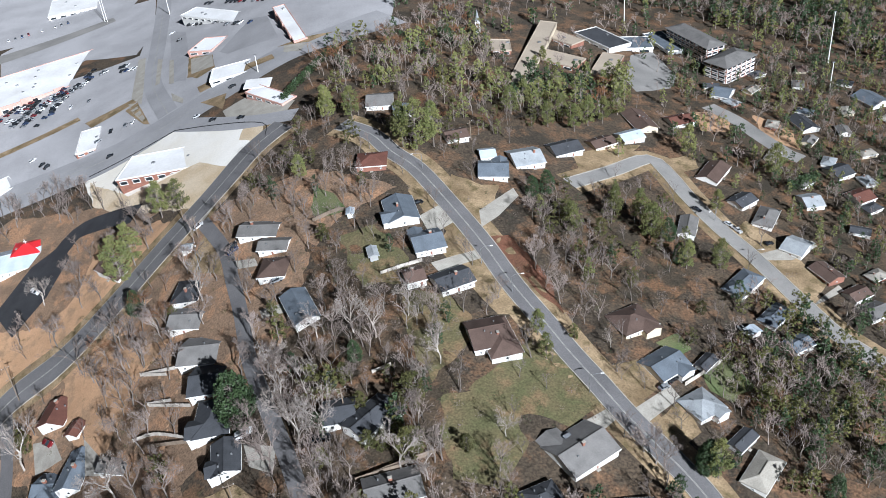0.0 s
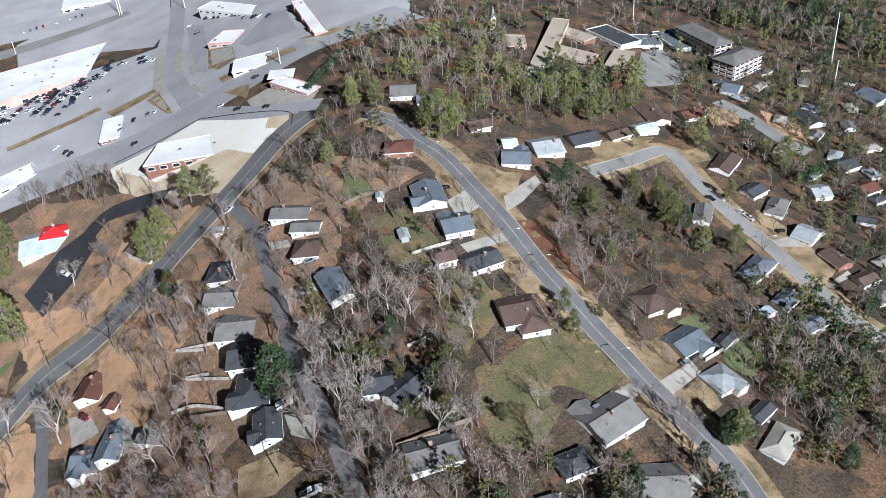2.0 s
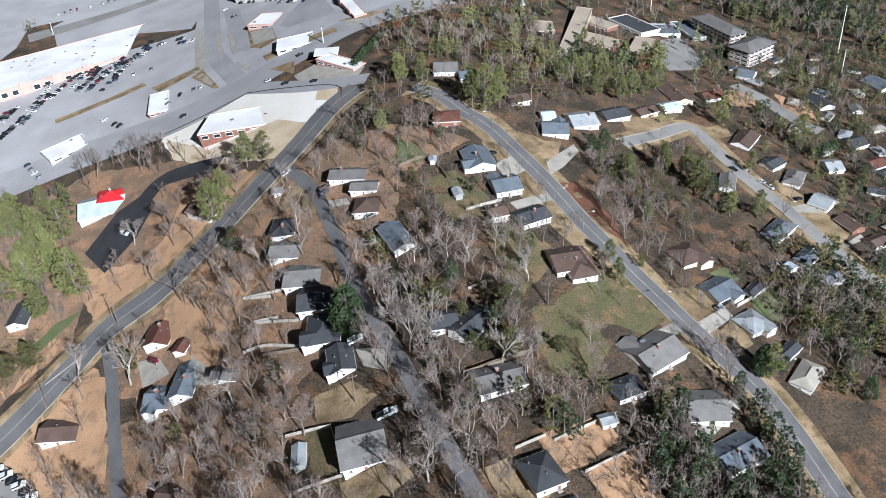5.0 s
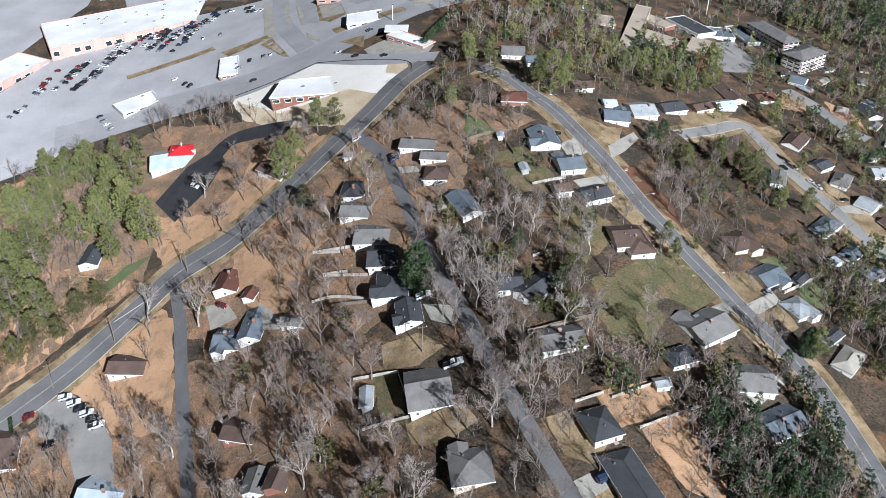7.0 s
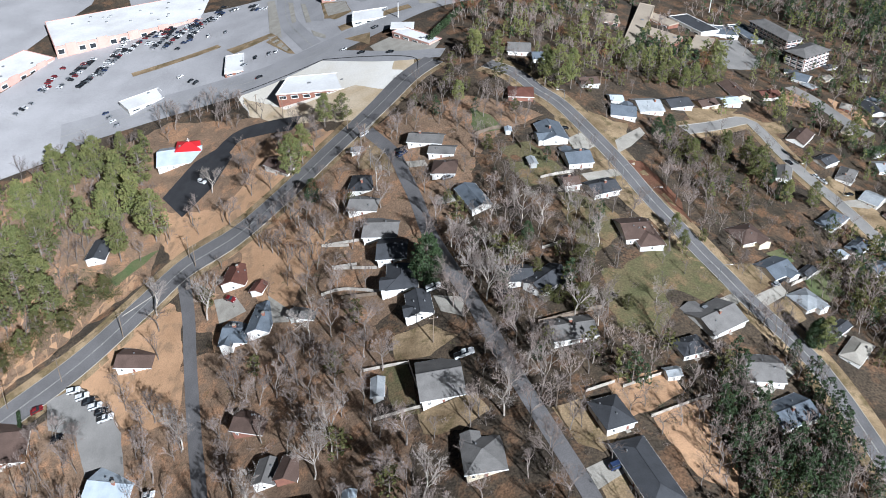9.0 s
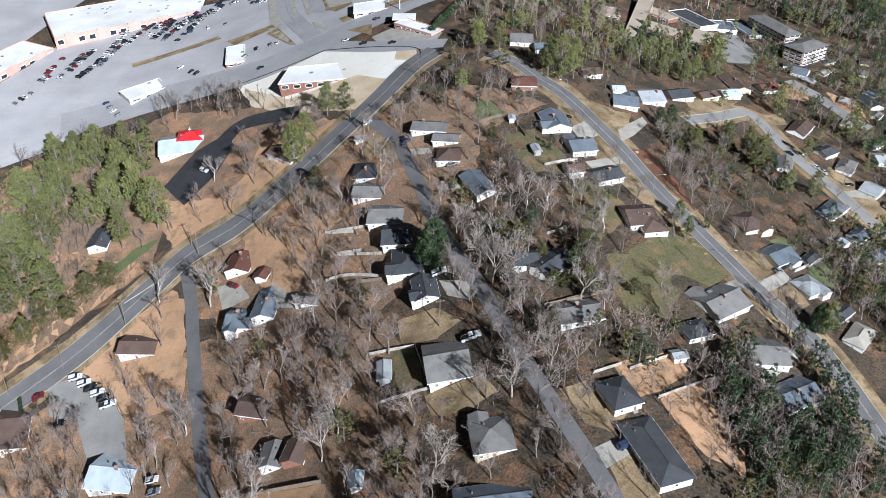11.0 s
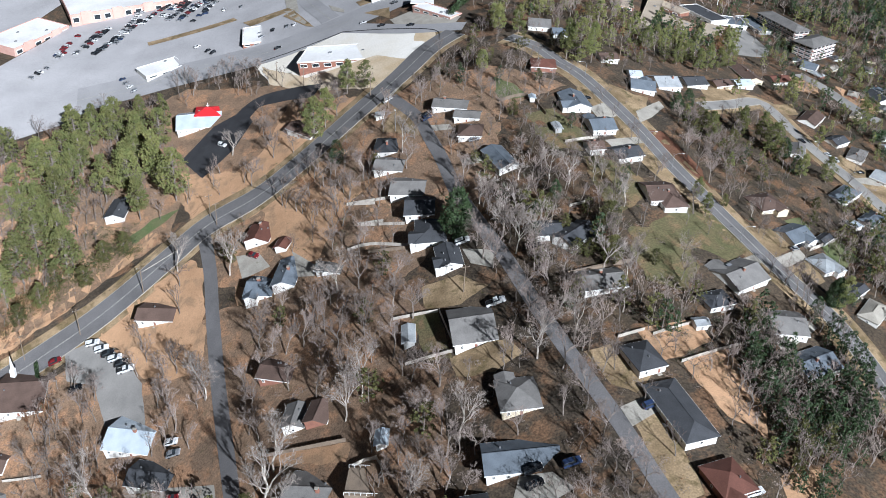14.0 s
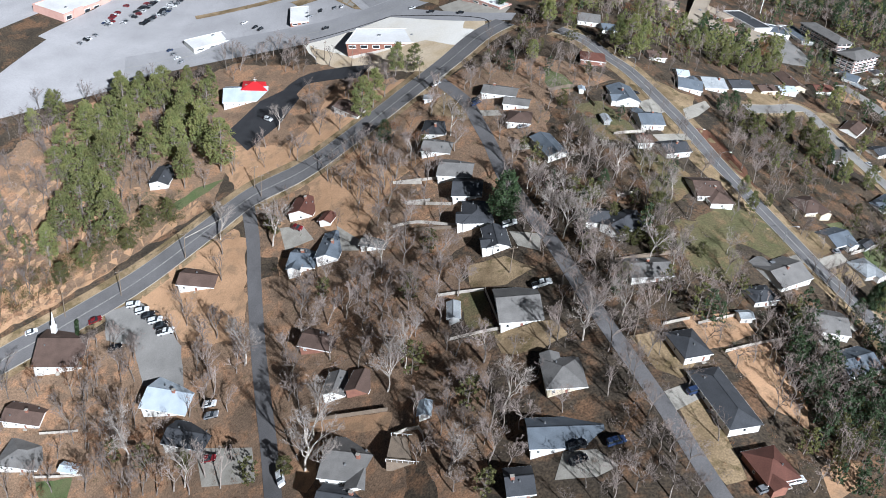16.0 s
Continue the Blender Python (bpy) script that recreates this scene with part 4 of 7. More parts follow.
# ---- roads, lots and lawns ----
MAIN_STREET = [(-55.0, 258.0), (-44.5, 249.3), (-37.8, 238.4), (-30.0, 228.7), (-21.0, 211.7), (-12.4, 194.5), (-5.3, 178.2), (1.4, 165.7), (7.0, 155.0), (12.3, 146.3), (18.2, 136.2), (28.6, 121.0), (33.4, 109.4), (38.0, 92.0), (40.9, 77.8)]
tagged(ribbon('main_street', MAIN_STREET, 6.12, M['asphalt'], 0.12, keep=True), 'worn grey asphalt street', 'road', kind='structure')
for side in (-1, 1):
    tagged(ribbon('kerb', MAIN_STREET, 0.24, M['concrete'], 0.08, side * 3.18, 0.12), 'pale concrete kerb along the road', 'kerb', kind='structure')
for side in (-0.12, 0.12):
    tagged(ribbon('road_marking', MAIN_STREET, 0.13, M['paint'], 0.15, side), 'faded painted centre line', 'marking', kind='structure')
EAST_STREET = [(14.6, 228.6), (28.8, 239.7), (42.0, 250.4), (46.6, 242.4), (50.0, 229.9), (55.6, 214.6), (61.9, 202.1), (68.2, 187.1), (72.4, 177.5), (76.1, 169.8), (83.6, 160.5)]
tagged(ribbon('east_street', EAST_STREET, 5.1, M['mid'], 0.12, keep=True), 'pale concrete residential street', 'road', kind='structure')
for side in (-1, 1):
    tagged(ribbon('kerb', EAST_STREET, 0.29, M['concrete'], 0.08, side * 2.7, 0.12), 'pale concrete kerb along the road', 'kerb', kind='structure')
FAR_STREET = [(70.9, 294.0), (78.1, 283.4), (83.3, 271.2), (89.2, 259.7), (92.6, 256.2)]
tagged(ribbon('far_street', FAR_STREET, 6.38, M['mid'], 0.12, keep=True), 'pale residential street', 'road', kind='structure')
MIDDLE_STREET = [(-96.8, 228.5), (-86.1, 209.5), (-81.5, 196.0), (-76.6, 181.3), (-71.7, 164.1), (-64.0, 145.4), (-57.0, 129.1), (-49.9, 110.3), (-43.6, 95.0), (-38.9, 84.0), (-34.5, 73.9), (-30.6, 64.2), (-27.4, 55.7), (-23.0, 44.8)]
tagged(ribbon('middle_street', MIDDLE_STREET, 3.99, M['asphalt'], 0.12, keep=True), 'narrow grey asphalt street', 'road', kind='structure')
WEST_ROAD = [(-241.8, 138.0), (-233.2, 145.6), (-220.4, 153.9), (-209.0, 161.0), (-190.7, 172.8), (-172.4, 187.3), (-158.7, 197.7), (-141.3, 202.5), (-127.8, 210.4), (-113.2, 222.4), (-95.9, 239.7), (-85.2, 256.0), (-79.2, 262.8), (-75.1, 266.8)]
tagged(ribbon('west_road', WEST_ROAD, 10.16, M['asphalt'], 0.24, keep=True), 'two-lane grey asphalt road', 'road', kind='structure')
for side in (-1, 1):
    tagged(ribbon('kerb', WEST_ROAD, 0.27, M['concrete'], 0.08, side * 5.21, 0.12), 'pale concrete kerb along the road', 'kerb', kind='structure')
for side in (-0.14, 0.14):
    tagged(ribbon('road_marking', WEST_ROAD, 0.15, M['paint'], 0.28, side), 'faded painted centre line', 'marking', kind='structure')
SIDE_LANE = [(-161.0, 198.6), (-153.4, 177.1), (-148.0, 156.8), (-141.4, 133.3), (-134.6, 111.2), (-128.6, 92.5), (-123.1, 73.7)]
tagged(ribbon('side_lane', SIDE_LANE, 4.46, M['asphalt'], 0.14, keep=True), 'narrow side lane with worn asphalt', 'road', kind='structure')
BLACK_DRIVE = [(-126.8, 253.4), (-140.0, 258.6), (-152.8, 259.8), (-160.0, 246.9), (-165.5, 238.3)]
tagged(ribbon('black_drive', BLACK_DRIVE, 8.12, M['fresh'], 0.13, keep=True), 'fresh black asphalt drive', 'road', kind='structure')
HIGHWAY = [(-236.8, 287.7), (-201.6, 298.1), (-173.6, 301.4), (-147.6, 301.5), (-125.2, 307.0), (-104.4, 315.1), (-83.9, 328.6), (-62.4, 338.6), (-43.1, 355.4)]
tagged(ribbon('highway', HIGHWAY, 19.55, M['mid2'], 0.16, keep=True), 'wide multi-lane highway', 'road', kind='structure')
for side in (-3.6, -0.1, 0.1, 3.6):
    tagged(ribbon('road_marking', HIGHWAY, 0.16, M['paint'], 0.19, side), 'faded painted centre line', 'marking', kind='structure')
MALL_DRIVE = [(-186.8, 528.6), (-170.0, 459.1), (-157.6, 401.9), (-148.1, 358.3), (-130.2, 316.7)]
tagged(ribbon('mall_drive', MALL_DRIVE, 8.16, M['mid2'], 0.15, keep=True), 'mall entrance road', 'road', kind='structure')
for side in (-0.1, 0.1):
    tagged(ribbon('road_marking', MALL_DRIVE, 0.12, M['paint'], 0.18, side), 'faded painted centre line', 'marking', kind='structure')
LINK_ROAD = [(-121.4, 300.9), (-98.0, 282.8), (-84.2, 275.1), (-71.7, 271.5)]
tagged(ribbon('link_road', LINK_ROAD, 7.67, M['mid2'], 0.15, keep=True), 'grey link road to the highway', 'road', kind='structure')
for side in (0.0,):
    tagged(ribbon('road_marking', LINK_ROAD, 0.13, M['paint'], 0.18, side), 'faded painted centre line', 'marking', kind='structure')
tagged(ribbon('verge', WEST_ROAD, 3.72, M['tan'], 0.06, 6.94), 'tan grass verge beside the road', 'grass', kind='structure')
tagged(ribbon('verge', WEST_ROAD, 2.72, M['tan'], 0.06, -6.69), 'tan grass verge beside the road', 'grass', kind='structure')
tagged(ribbon('verge', MAIN_STREET, 3.34, M['tan'], 0.045, 5.0), 'tan grass verge beside the street', 'grass', kind='structure')
tagged(ribbon('verge', MAIN_STREET, 3.34, M['tan'], 0.045, -5.0), 'tan grass verge beside the street', 'grass', kind='structure')
tagged(ribbon('verge', EAST_STREET, 2.88, M['tan'], 0.045, 4.12), 'tan grass verge beside the street', 'grass', kind='structure')
tagged(ribbon('verge', EAST_STREET, 2.88, M['tan'], 0.045, -4.12), 'tan grass verge beside the street', 'grass', kind='structure')
tagged(patch('leaf_ground', [(-155.3, 200.4), (-123.2, 206.3), (-92.0, 169.5), (-93.0, 148.6), (-113.9, 153.3), (-139.8, 157.6)], M['orange'], 0.02, 1.0, False), 'yards strewn with orange-brown leaves', 'ground', kind='structure')
tagged(patch('leaf_ground', [(-274.7, 224.3), (-244.5, 262.9), (-205.9, 274.7), (-187.4, 285.3), (-131.7, 264.6), (-115.9, 246.2), (-137.9, 245.9), (-172.0, 226.4), (-173.5, 198.9), (-202.9, 178.7), (-244.8, 154.0)], M['litter'], 0.03, 1.0, False), 'brown leaf litter under the roadside wood', 'ground', kind='structure')
tagged(patch('leaf_ground', [(-163.7, 275.5), (-99.7, 229.4), (-88.0, 232.4), (-60.0, 233.9), (-35.6, 219.8), (-56.7, 201.1), (-64.6, 160.7), (-69.3, 153.0), (-84.7, 134.5), (-148.4, 168.4), (-174.5, 238.2)], M['litter'], 0.028, 1.0, False), 'yards strewn with brown leaves', 'ground', kind='structure')
tagged(patch('leaf_ground', [(-233.2, 145.6), (-187.5, 156.4), (-139.8, 157.6), (-98.1, 135.6), (-91.0, 100.0), (-88.7, 56.2), (-212.4, 96.4)], M['litter'], 0.026, 1.0, False), 'yards strewn with brown leaves', 'ground', kind='structure')
tagged(patch('back_lot', [(-315.8, 299.2), (-288.6, 344.9), (-271.3, 430.7), (-281.5, 508.3), (-418.2, 443.3)], M['pale'], 0.045, 0, True), 'grey asphalt beyond the mall', 'parking lot', kind='structure')
tagged(patch('parking_lot', [(-286.0, 312.3), (-245.9, 391.9), (-206.1, 399.8), (-167.0, 403.2), (-185.6, 537.6), (-111.5, 454.4), (-42.5, 394.0), (-43.1, 355.4), (-84.2, 330.5), (-125.6, 308.5), (-174.0, 302.3), (-236.8, 287.7)], M['pale'], 0.07, 0, True), 'vast pale asphalt parking lot', 'parking lot', kind='structure')
tagged(patch('parking_lot', [(-294.5, 237.7), (-277.3, 252.0), (-236.0, 272.3), (-184.5, 325.2), (-179.0, 362.1), (-260.5, 375.9), (-289.8, 281.3), (-306.3, 264.5)], M['pale'], 0.05, 0, True), 'sun-bleached asphalt of the mall parking lot', 'parking lot', kind='structure')
tagged(patch('back_lot', [(-260.5, 457.9), (-237.4, 500.6), (-184.0, 496.6), (-167.6, 432.8), (-169.8, 406.7), (-201.4, 422.5), (-230.1, 382.2)], M['pale'], 0.03, 0, True), 'grey asphalt round the mall', 'parking lot', kind='structure')
tagged(patch('building_site', [(-160.0, 293.5), (-123.3, 300.0), (-103.1, 287.0), (-86.1, 274.6), (-80.5, 261.9), (-84.3, 251.3), (-88.9, 241.1), (-98.5, 236.7), (-133.7, 257.6), (-150.5, 273.6)], M['chalk'], 0.09, 0.4, True), 'bright white crushed stone of a building site', 'ground', kind='structure')
tagged(patch('clay_bank', [(-90.7, 277.2), (-83.0, 270.2), (-82.1, 259.6), (-91.1, 267.4)], M['clay'], 0.12, 0.3, False), 'raw tan clay bank at the site edge', 'ground', kind='structure')
tagged(patch('clay_bank', [(-126.7, 252.6), (-108.9, 243.7), (-99.0, 238.9), (-96.2, 246.3), (-101.0, 251.3), (-108.5, 250.1), (-125.6, 256.4)], M['clay'], 0.12, 0.4, False), 'raw tan clay bank below the site', 'ground', kind='structure')
tagged(patch('clay_bank', [(-156.0, 289.3), (-133.0, 266.5), (-105.0, 264.2), (-91.9, 251.9), (-84.3, 251.3), (-88.8, 240.5), (-98.4, 236.1), (-133.5, 256.8), (-150.2, 272.8)], M['clay'], 0.115, 0.5, False), 'raw tan clay at the foot of the building site', 'ground', kind='structure')
tagged(patch('dark_strip', [(-266.3, 436.7), (-201.0, 474.5), (-205.1, 482.4), (-272.1, 449.6)], M['mid'], 0.1, 0.0, False), 'shaded service road behind the mall', 'road', kind='structure')
tagged(patch('asphalt_lot', [(-117.4, 360.5), (-108.9, 390.6), (-100.0, 385.2), (-89.5, 350.6), (-112.1, 353.5)], M['mid2'], 0.12, 0.0, False), 'grey asphalt lot beside the shops', 'parking lot', kind='structure')
tagged(patch('asphalt_lot', [(-156.6, 423.4), (-145.8, 412.7), (-136.2, 379.3), (-128.8, 343.8), (-136.4, 348.9)], M['mid2'], 0.12, 0.0, False), 'grey asphalt lot by the entrance road', 'parking lot', kind='structure')
tagged(patch('dry_grass', [(-134.4, 372.1), (-121.0, 361.3), (-115.7, 343.7), (-122.9, 339.9), (-128.6, 346.1)], M['tan'], 0.14, 0.3, False), 'patch of dry tan grass', 'grass', kind='structure')
tagged(patch('median', [(-120.5, 329.7), (-89.1, 332.4), (-87.3, 326.8), (-117.6, 322.2)], M['tan'], 0.2, 0.15, False), 'strip of dry tan grass beside the highway', 'median', kind='structure')
tagged(patch('median', [(-88.2, 338.7), (-74.4, 334.7), (-64.9, 340.9), (-75.2, 341.3)], M['tan'], 0.2, 0.15, False), 'strip of dry tan grass beside the highway', 'median', kind='structure')
tagged(patch('median', [(-175.2, 342.9), (-154.3, 348.8), (-151.6, 343.8), (-169.9, 335.9)], M['tan'], 0.2, 0.15, False), 'strip of dry tan grass beside the highway', 'median', kind='structure')
tagged(patch('median', [(-155.5, 339.2), (-150.9, 343.2), (-137.3, 314.4), (-141.1, 317.7)], M['tan'], 0.2, 0.15, False), 'strip of dry tan grass beside the highway', 'median', kind='structure')
tagged(patch('median', [(-103.9, 310.1), (-115.2, 312.1), (-102.6, 296.9)], M['tan'], 0.2, 0.15, False), 'strip of dry tan grass beside the highway', 'median', kind='structure')
tagged(patch('median', [(-219.5, 336.2), (-181.6, 351.8), (-178.8, 347.8), (-217.6, 332.3)], M['tan'], 0.2, 0.15, False), 'strip of dry tan grass beside the highway', 'median', kind='structure')
# two dark floors: undergrowth colour with the trees' shade painted in
tagged(patch('forest_floor', [(48.1, 310.7), (112.9, 334.5), (143.7, 308.7), (92.6, 163.7), (83.2, 188.3), (66.5, 238.8)], M['dark'], 0.025, 1.2, False), 'yards below the trees with shade painted in', 'ground', kind='structure')
tagged(patch('forest_floor', [(29.6, 113.0), (50.6, 101.2), (45.0, 71.1), (19.0, 65.2), (20.0, 90.7)], M['dark'], 0.04, 1.2, False), 'dark brown thicket floor with shade painted in', 'ground', kind='structure')
tagged(patch('black_lot', [(-177.9, 236.9), (-168.5, 252.7), (-157.3, 258.1), (-151.8, 248.0), (-156.5, 234.1), (-166.5, 223.1)], M['fresh'], 0.12, 0, True), 'small parking lot of fresh black asphalt', 'parking lot', kind='structure')
tagged(patch('church_lot', [(-201.1, 160.6), (-189.6, 163.2), (-176.2, 151.6), (-168.3, 141.3), (-162.3, 123.9), (-178.0, 130.3), (-186.0, 145.9), (-197.1, 150.0)], M['mid'], 0.12, 0.2, True), 'pale asphalt church parking lot', 'parking lot', kind='structure')
tagged(patch('school_yard', [(50.9, 339.5), (60.5, 343.8), (65.2, 318.6), (59.8, 307.3), (46.7, 302.7), (44.7, 315.4)], M['mid'], 0.06, 0.3, False), 'pale school yard', 'pavement', kind='structure')
tagged(patch('leaf_slope', [(-177.3, 229.4), (-153.6, 220.9), (-143.0, 226.5), (-138.6, 250.5), (-115.3, 241.4), (-104.6, 231.2), (-124.4, 214.9), (-137.8, 205.0), (-159.2, 199.7), (-166.6, 204.6), (-173.6, 215.1)], M['orange'], 0.05, 0.9, False), 'open slope covered in orange-brown leaves', 'ground', kind='structure')
tagged(patch('leaf_slope', [(-139.6, 198.8), (-124.5, 196.5), (-114.3, 180.2), (-115.8, 166.0), (-123.4, 167.6), (-132.6, 177.3)], M['orange'], 0.05, 0.9, False), 'yard covered in orange-brown leaves', 'ground', kind='structure')
tagged(patch('leaf_yard', [(-179.6, 176.4), (-161.8, 185.1), (-156.0, 178.1), (-147.7, 144.0), (-149.5, 136.6), (-167.9, 143.1), (-176.9, 153.9), (-190.0, 164.3)], M['orange'], 0.06, 0.7, False), 'yard of orange-brown leaves and bare soil', 'ground', kind='structure')
tagged(patch('verge', [(-235.7, 151.7), (-216.1, 163.9), (-196.3, 177.7), (-172.4, 194.6), (-168.3, 190.9), (-193.2, 174.3), (-212.8, 160.4), (-233.2, 145.6)], M['tan'], 0.05, 0.2, False), 'tan grass verge', 'grass', kind='structure')
tagged(patch('lawn', [(-172.3, 210.5), (-179.2, 204.4), (-186.4, 199.7), (-189.5, 203.0), (-182.7, 209.3)], M['bright'], 0.06, 0.4, False), 'strip of green lawn', 'grass', kind='structure')
tagged(patch('traffic_island', [(-96.3, 216.5), (-95.2, 221.4), (-91.4, 217.6), (-86.7, 205.5), (-84.6, 199.0), (-99.0, 209.5)], M['tan'], 0.05, 0.3, False), 'triangle of dormant tan grass', 'grass', kind='structure')
tagged(patch('concrete_apron', [(-102.7, 234.0), (-97.5, 237.8), (-92.8, 235.1), (-96.8, 228.5)], M['concrete'], 0.1, 0, False), 'pale concrete apron', 'pavement', kind='structure')
tagged(patch('lawn', [(-50.2, 199.1), (-41.2, 202.0), (-31.6, 186.9), (-31.3, 178.2), (-42.8, 177.6), (-47.8, 187.2)], M['green'], 0.05, 0.8, False), 'patchy green and tan back lawn', 'grass', kind='structure')
tagged(patch('lawn', [(-34.0, 174.4), (-24.2, 174.8), (-16.1, 165.9), (-15.0, 158.4), (-20.5, 151.2), (-25.2, 144.4), (-30.8, 158.6)], M['green'], 0.05, 0.8, False), 'green back lawn', 'grass', kind='structure')
tagged(patch('lawn', [(-60.7, 225.4), (-53.5, 219.0), (-49.5, 209.9), (-57.4, 208.5), (-60.5, 214.7)], M['bright'], 0.05, 0.6, False), 'green back lawn', 'grass', kind='structure')
tagged(patch('lawn', [(-21.2, 198.7), (-12.5, 188.6), (-2.6, 167.1), (-9.3, 166.5), (-14.5, 174.0), (-20.0, 184.5), (-24.3, 191.3)], M['tan'], 0.05, 0.3, False), 'tan front lawns', 'grass', kind='structure')
tagged(patch('lawn', [(-32.4, 225.6), (-25.8, 217.0), (-15.2, 199.1), (-19.7, 196.2), (-25.8, 203.5), (-32.2, 216.9)], M['tan'], 0.05, 0.3, False), 'tan front lawns beside the street', 'grass', kind='structure')
tagged(patch('lawn', [(-6.9, 151.8), (2.6, 156.5), (6.6, 151.5), (12.1, 140.5), (4.6, 133.1), (-3.6, 135.4), (-9.3, 143.0)], M['green'], 0.05, 0.5, False), 'wide lawn of green and tan grass', 'grass', kind='structure')
tagged(patch('lawn', [(-22.8, 141.0), (-8.0, 143.2), (-5.2, 127.6), (-11.3, 115.9), (-20.4, 118.5), (-23.7, 130.0)], M['green'], 0.05, 0.8, False), 'shady lawn', 'grass', kind='structure')
tagged(patch('lawn', [(-20.1, 226.4), (-11.3, 221.7), (-6.3, 222.6), (-8.5, 210.7), (-13.2, 209.8), (-19.4, 218.9)], M['tan'], 0.05, 0.4, False), 'tan corner lawn', 'grass', kind='structure')
tagged(patch('lawn', [(15.1, 152.0), (22.8, 155.8), (27.8, 147.9), (20.3, 141.7)], M['tan'], 0.05, 0.2, False), 'tan front lawn', 'grass', kind='structure')
tagged(patch('lawn', [(23.9, 137.3), (30.8, 144.0), (33.5, 134.8), (27.8, 130.3)], M['tan'], 0.05, 0.3, False), 'tan front lawn', 'grass', kind='structure')
tagged(patch('lawn', [(37.6, 154.6), (44.8, 159.4), (49.6, 151.0), (42.2, 144.9), (37.9, 147.7)], M['bright'], 0.05, 0.5, False), 'green back lawn', 'grass', kind='structure')
tagged(patch('lawn', [(28.1, 162.2), (34.3, 166.2), (36.5, 160.9), (32.4, 157.5)], M['bright'], 0.05, 0.3, False), 'green back lawn', 'grass', kind='structure')
tagged(patch('lawn', [(49.1, 217.8), (54.6, 217.2), (68.9, 189.4), (71.6, 179.7), (67.4, 184.6), (57.4, 202.7)], M['tan'], 0.05, 0.3, False), 'tan verge lawns', 'grass', kind='structure')
tagged(patch('lawn', [(57.8, 210.7), (65.3, 209.1), (67.9, 201.6), (75.0, 185.4), (79.6, 190.4), (71.8, 209.7), (64.7, 218.7)], M['tan'], 0.05, 0.3, False), 'tan front lawns', 'grass', kind='structure')
tagged(patch('lawn', [(48.5, 251.7), (57.6, 257.0), (57.4, 247.8), (50.3, 243.2)], M['tan'], 0.05, 0.3, False), 'tan lawn', 'grass', kind='structure')
tagged(patch('lawn', [(17.7, 247.4), (33.3, 257.5), (41.0, 259.4), (31.0, 242.3), (18.4, 238.9)], M['tan'], 0.05, 0.3, False), 'tan front lawns', 'grass', kind='structure')
tagged(patch('lawn', [(63.9, 288.7), (77.2, 287.6), (73.9, 274.5), (64.2, 273.6)], M['orange'], 0.05, 0.5, False), 'leaf-covered yard', 'grass', kind='structure')
tagged(patch('lawn', [(85.1, 288.1), (95.5, 277.6), (94.4, 261.8), (84.2, 271.1)], M['orange'], 0.05, 0.5, False), 'leaf-covered yard', 'grass', kind='structure')
tagged(patch('lawn', [(-71.4, 100.4), (-57.0, 101.6), (-53.6, 95.0), (-60.3, 91.0), (-69.7, 93.2)], M['tan'], 0.05, 0.5, False), 'tan front lawn', 'grass', kind='structure')
tagged(patch('lawn', [(-80.3, 128.7), (-69.7, 128.5), (-62.1, 121.5), (-69.3, 117.7), (-78.1, 119.2)], M['tan'], 0.05, 0.6, False), 'tan back lawn', 'grass', kind='structure')
tagged(patch('lawn', [(-82.6, 119.2), (-75.1, 117.9), (-70.7, 100.1), (-77.0, 101.8)], M['green'], 0.05, 0.4, False), 'green side yard', 'grass', kind='structure')
tagged(patch('lawn', [(-29.8, 70.2), (-22.5, 74.4), (-17.4, 51.3), (-22.4, 49.1), (-26.9, 59.1)], M['tan'], 0.05, 0.2, False), 'mown tan front lawn', 'grass', kind='structure')
tagged(patch('lawn', [(-39.0, 92.4), (-30.7, 95.5), (-23.8, 84.9), (-28.4, 78.9), (-33.9, 82.2)], M['tan'], 0.05, 0.3, False), 'tan front lawn', 'grass', kind='structure')
tagged(patch('lawn', [(-16.3, 89.9), (-3.6, 97.3), (1.5, 76.6), (-0.1, 69.3), (-8.3, 73.8)], M['orange'], 0.05, 0.6, False), 'leaf-brown back yard', 'grass', kind='structure')
tagged(patch('lawn', [(-26.0, 99.9), (-9.3, 105.9), (-7.1, 98.3), (-20.6, 89.1)], M['orange'], 0.05, 0.4, False), 'leaf-brown back yard', 'grass', kind='structure')
tagged(patch('lawn', [(-17.5, 142.4), (0.2, 160.8), (6.3, 163.7), (14.0, 142.9), (-3.0, 135.7), (-9.4, 135.8)], M['green'], 0.04, 0.4, False), 'wide lawn of green and tan grass', 'grass', kind='structure')
tagged(patch('lawn', [(-97.2, 184.5), (-137.0, 200.3), (-128.4, 170.3), (-114.6, 158.2), (-108.4, 176.8)], M['orange'], 0.04, 0.8, False), 'back yards of brown leaves', 'grass', kind='structure')
tagged(patch('leaf_bank', [(-161.2, 205.2), (-152.3, 220.7), (-129.4, 215.3), (-109.2, 206.1), (-125.4, 198.4), (-142.9, 193.7)], M['orange'], 0.04, 0.9, False), 'bank of orange-brown leaves', 'ground', kind='structure')
tagged(patch('yard', [(-0.2, 58.1), (10.0, 62.6), (7.9, 54.2), (0.3, 49.1)], M['orange'], 0.05, 0.4, False), 'leaf-covered yard', 'grass', kind='structure')
tagged(patch('lawn', [(-117.4, 90.6), (-113.7, 90.4), (-112.9, 75.3), (-114.5, 72.8), (-118.9, 76.5)], M['orange'], 0.05, 0.3, False), 'strip of brown yard', 'grass', kind='structure')
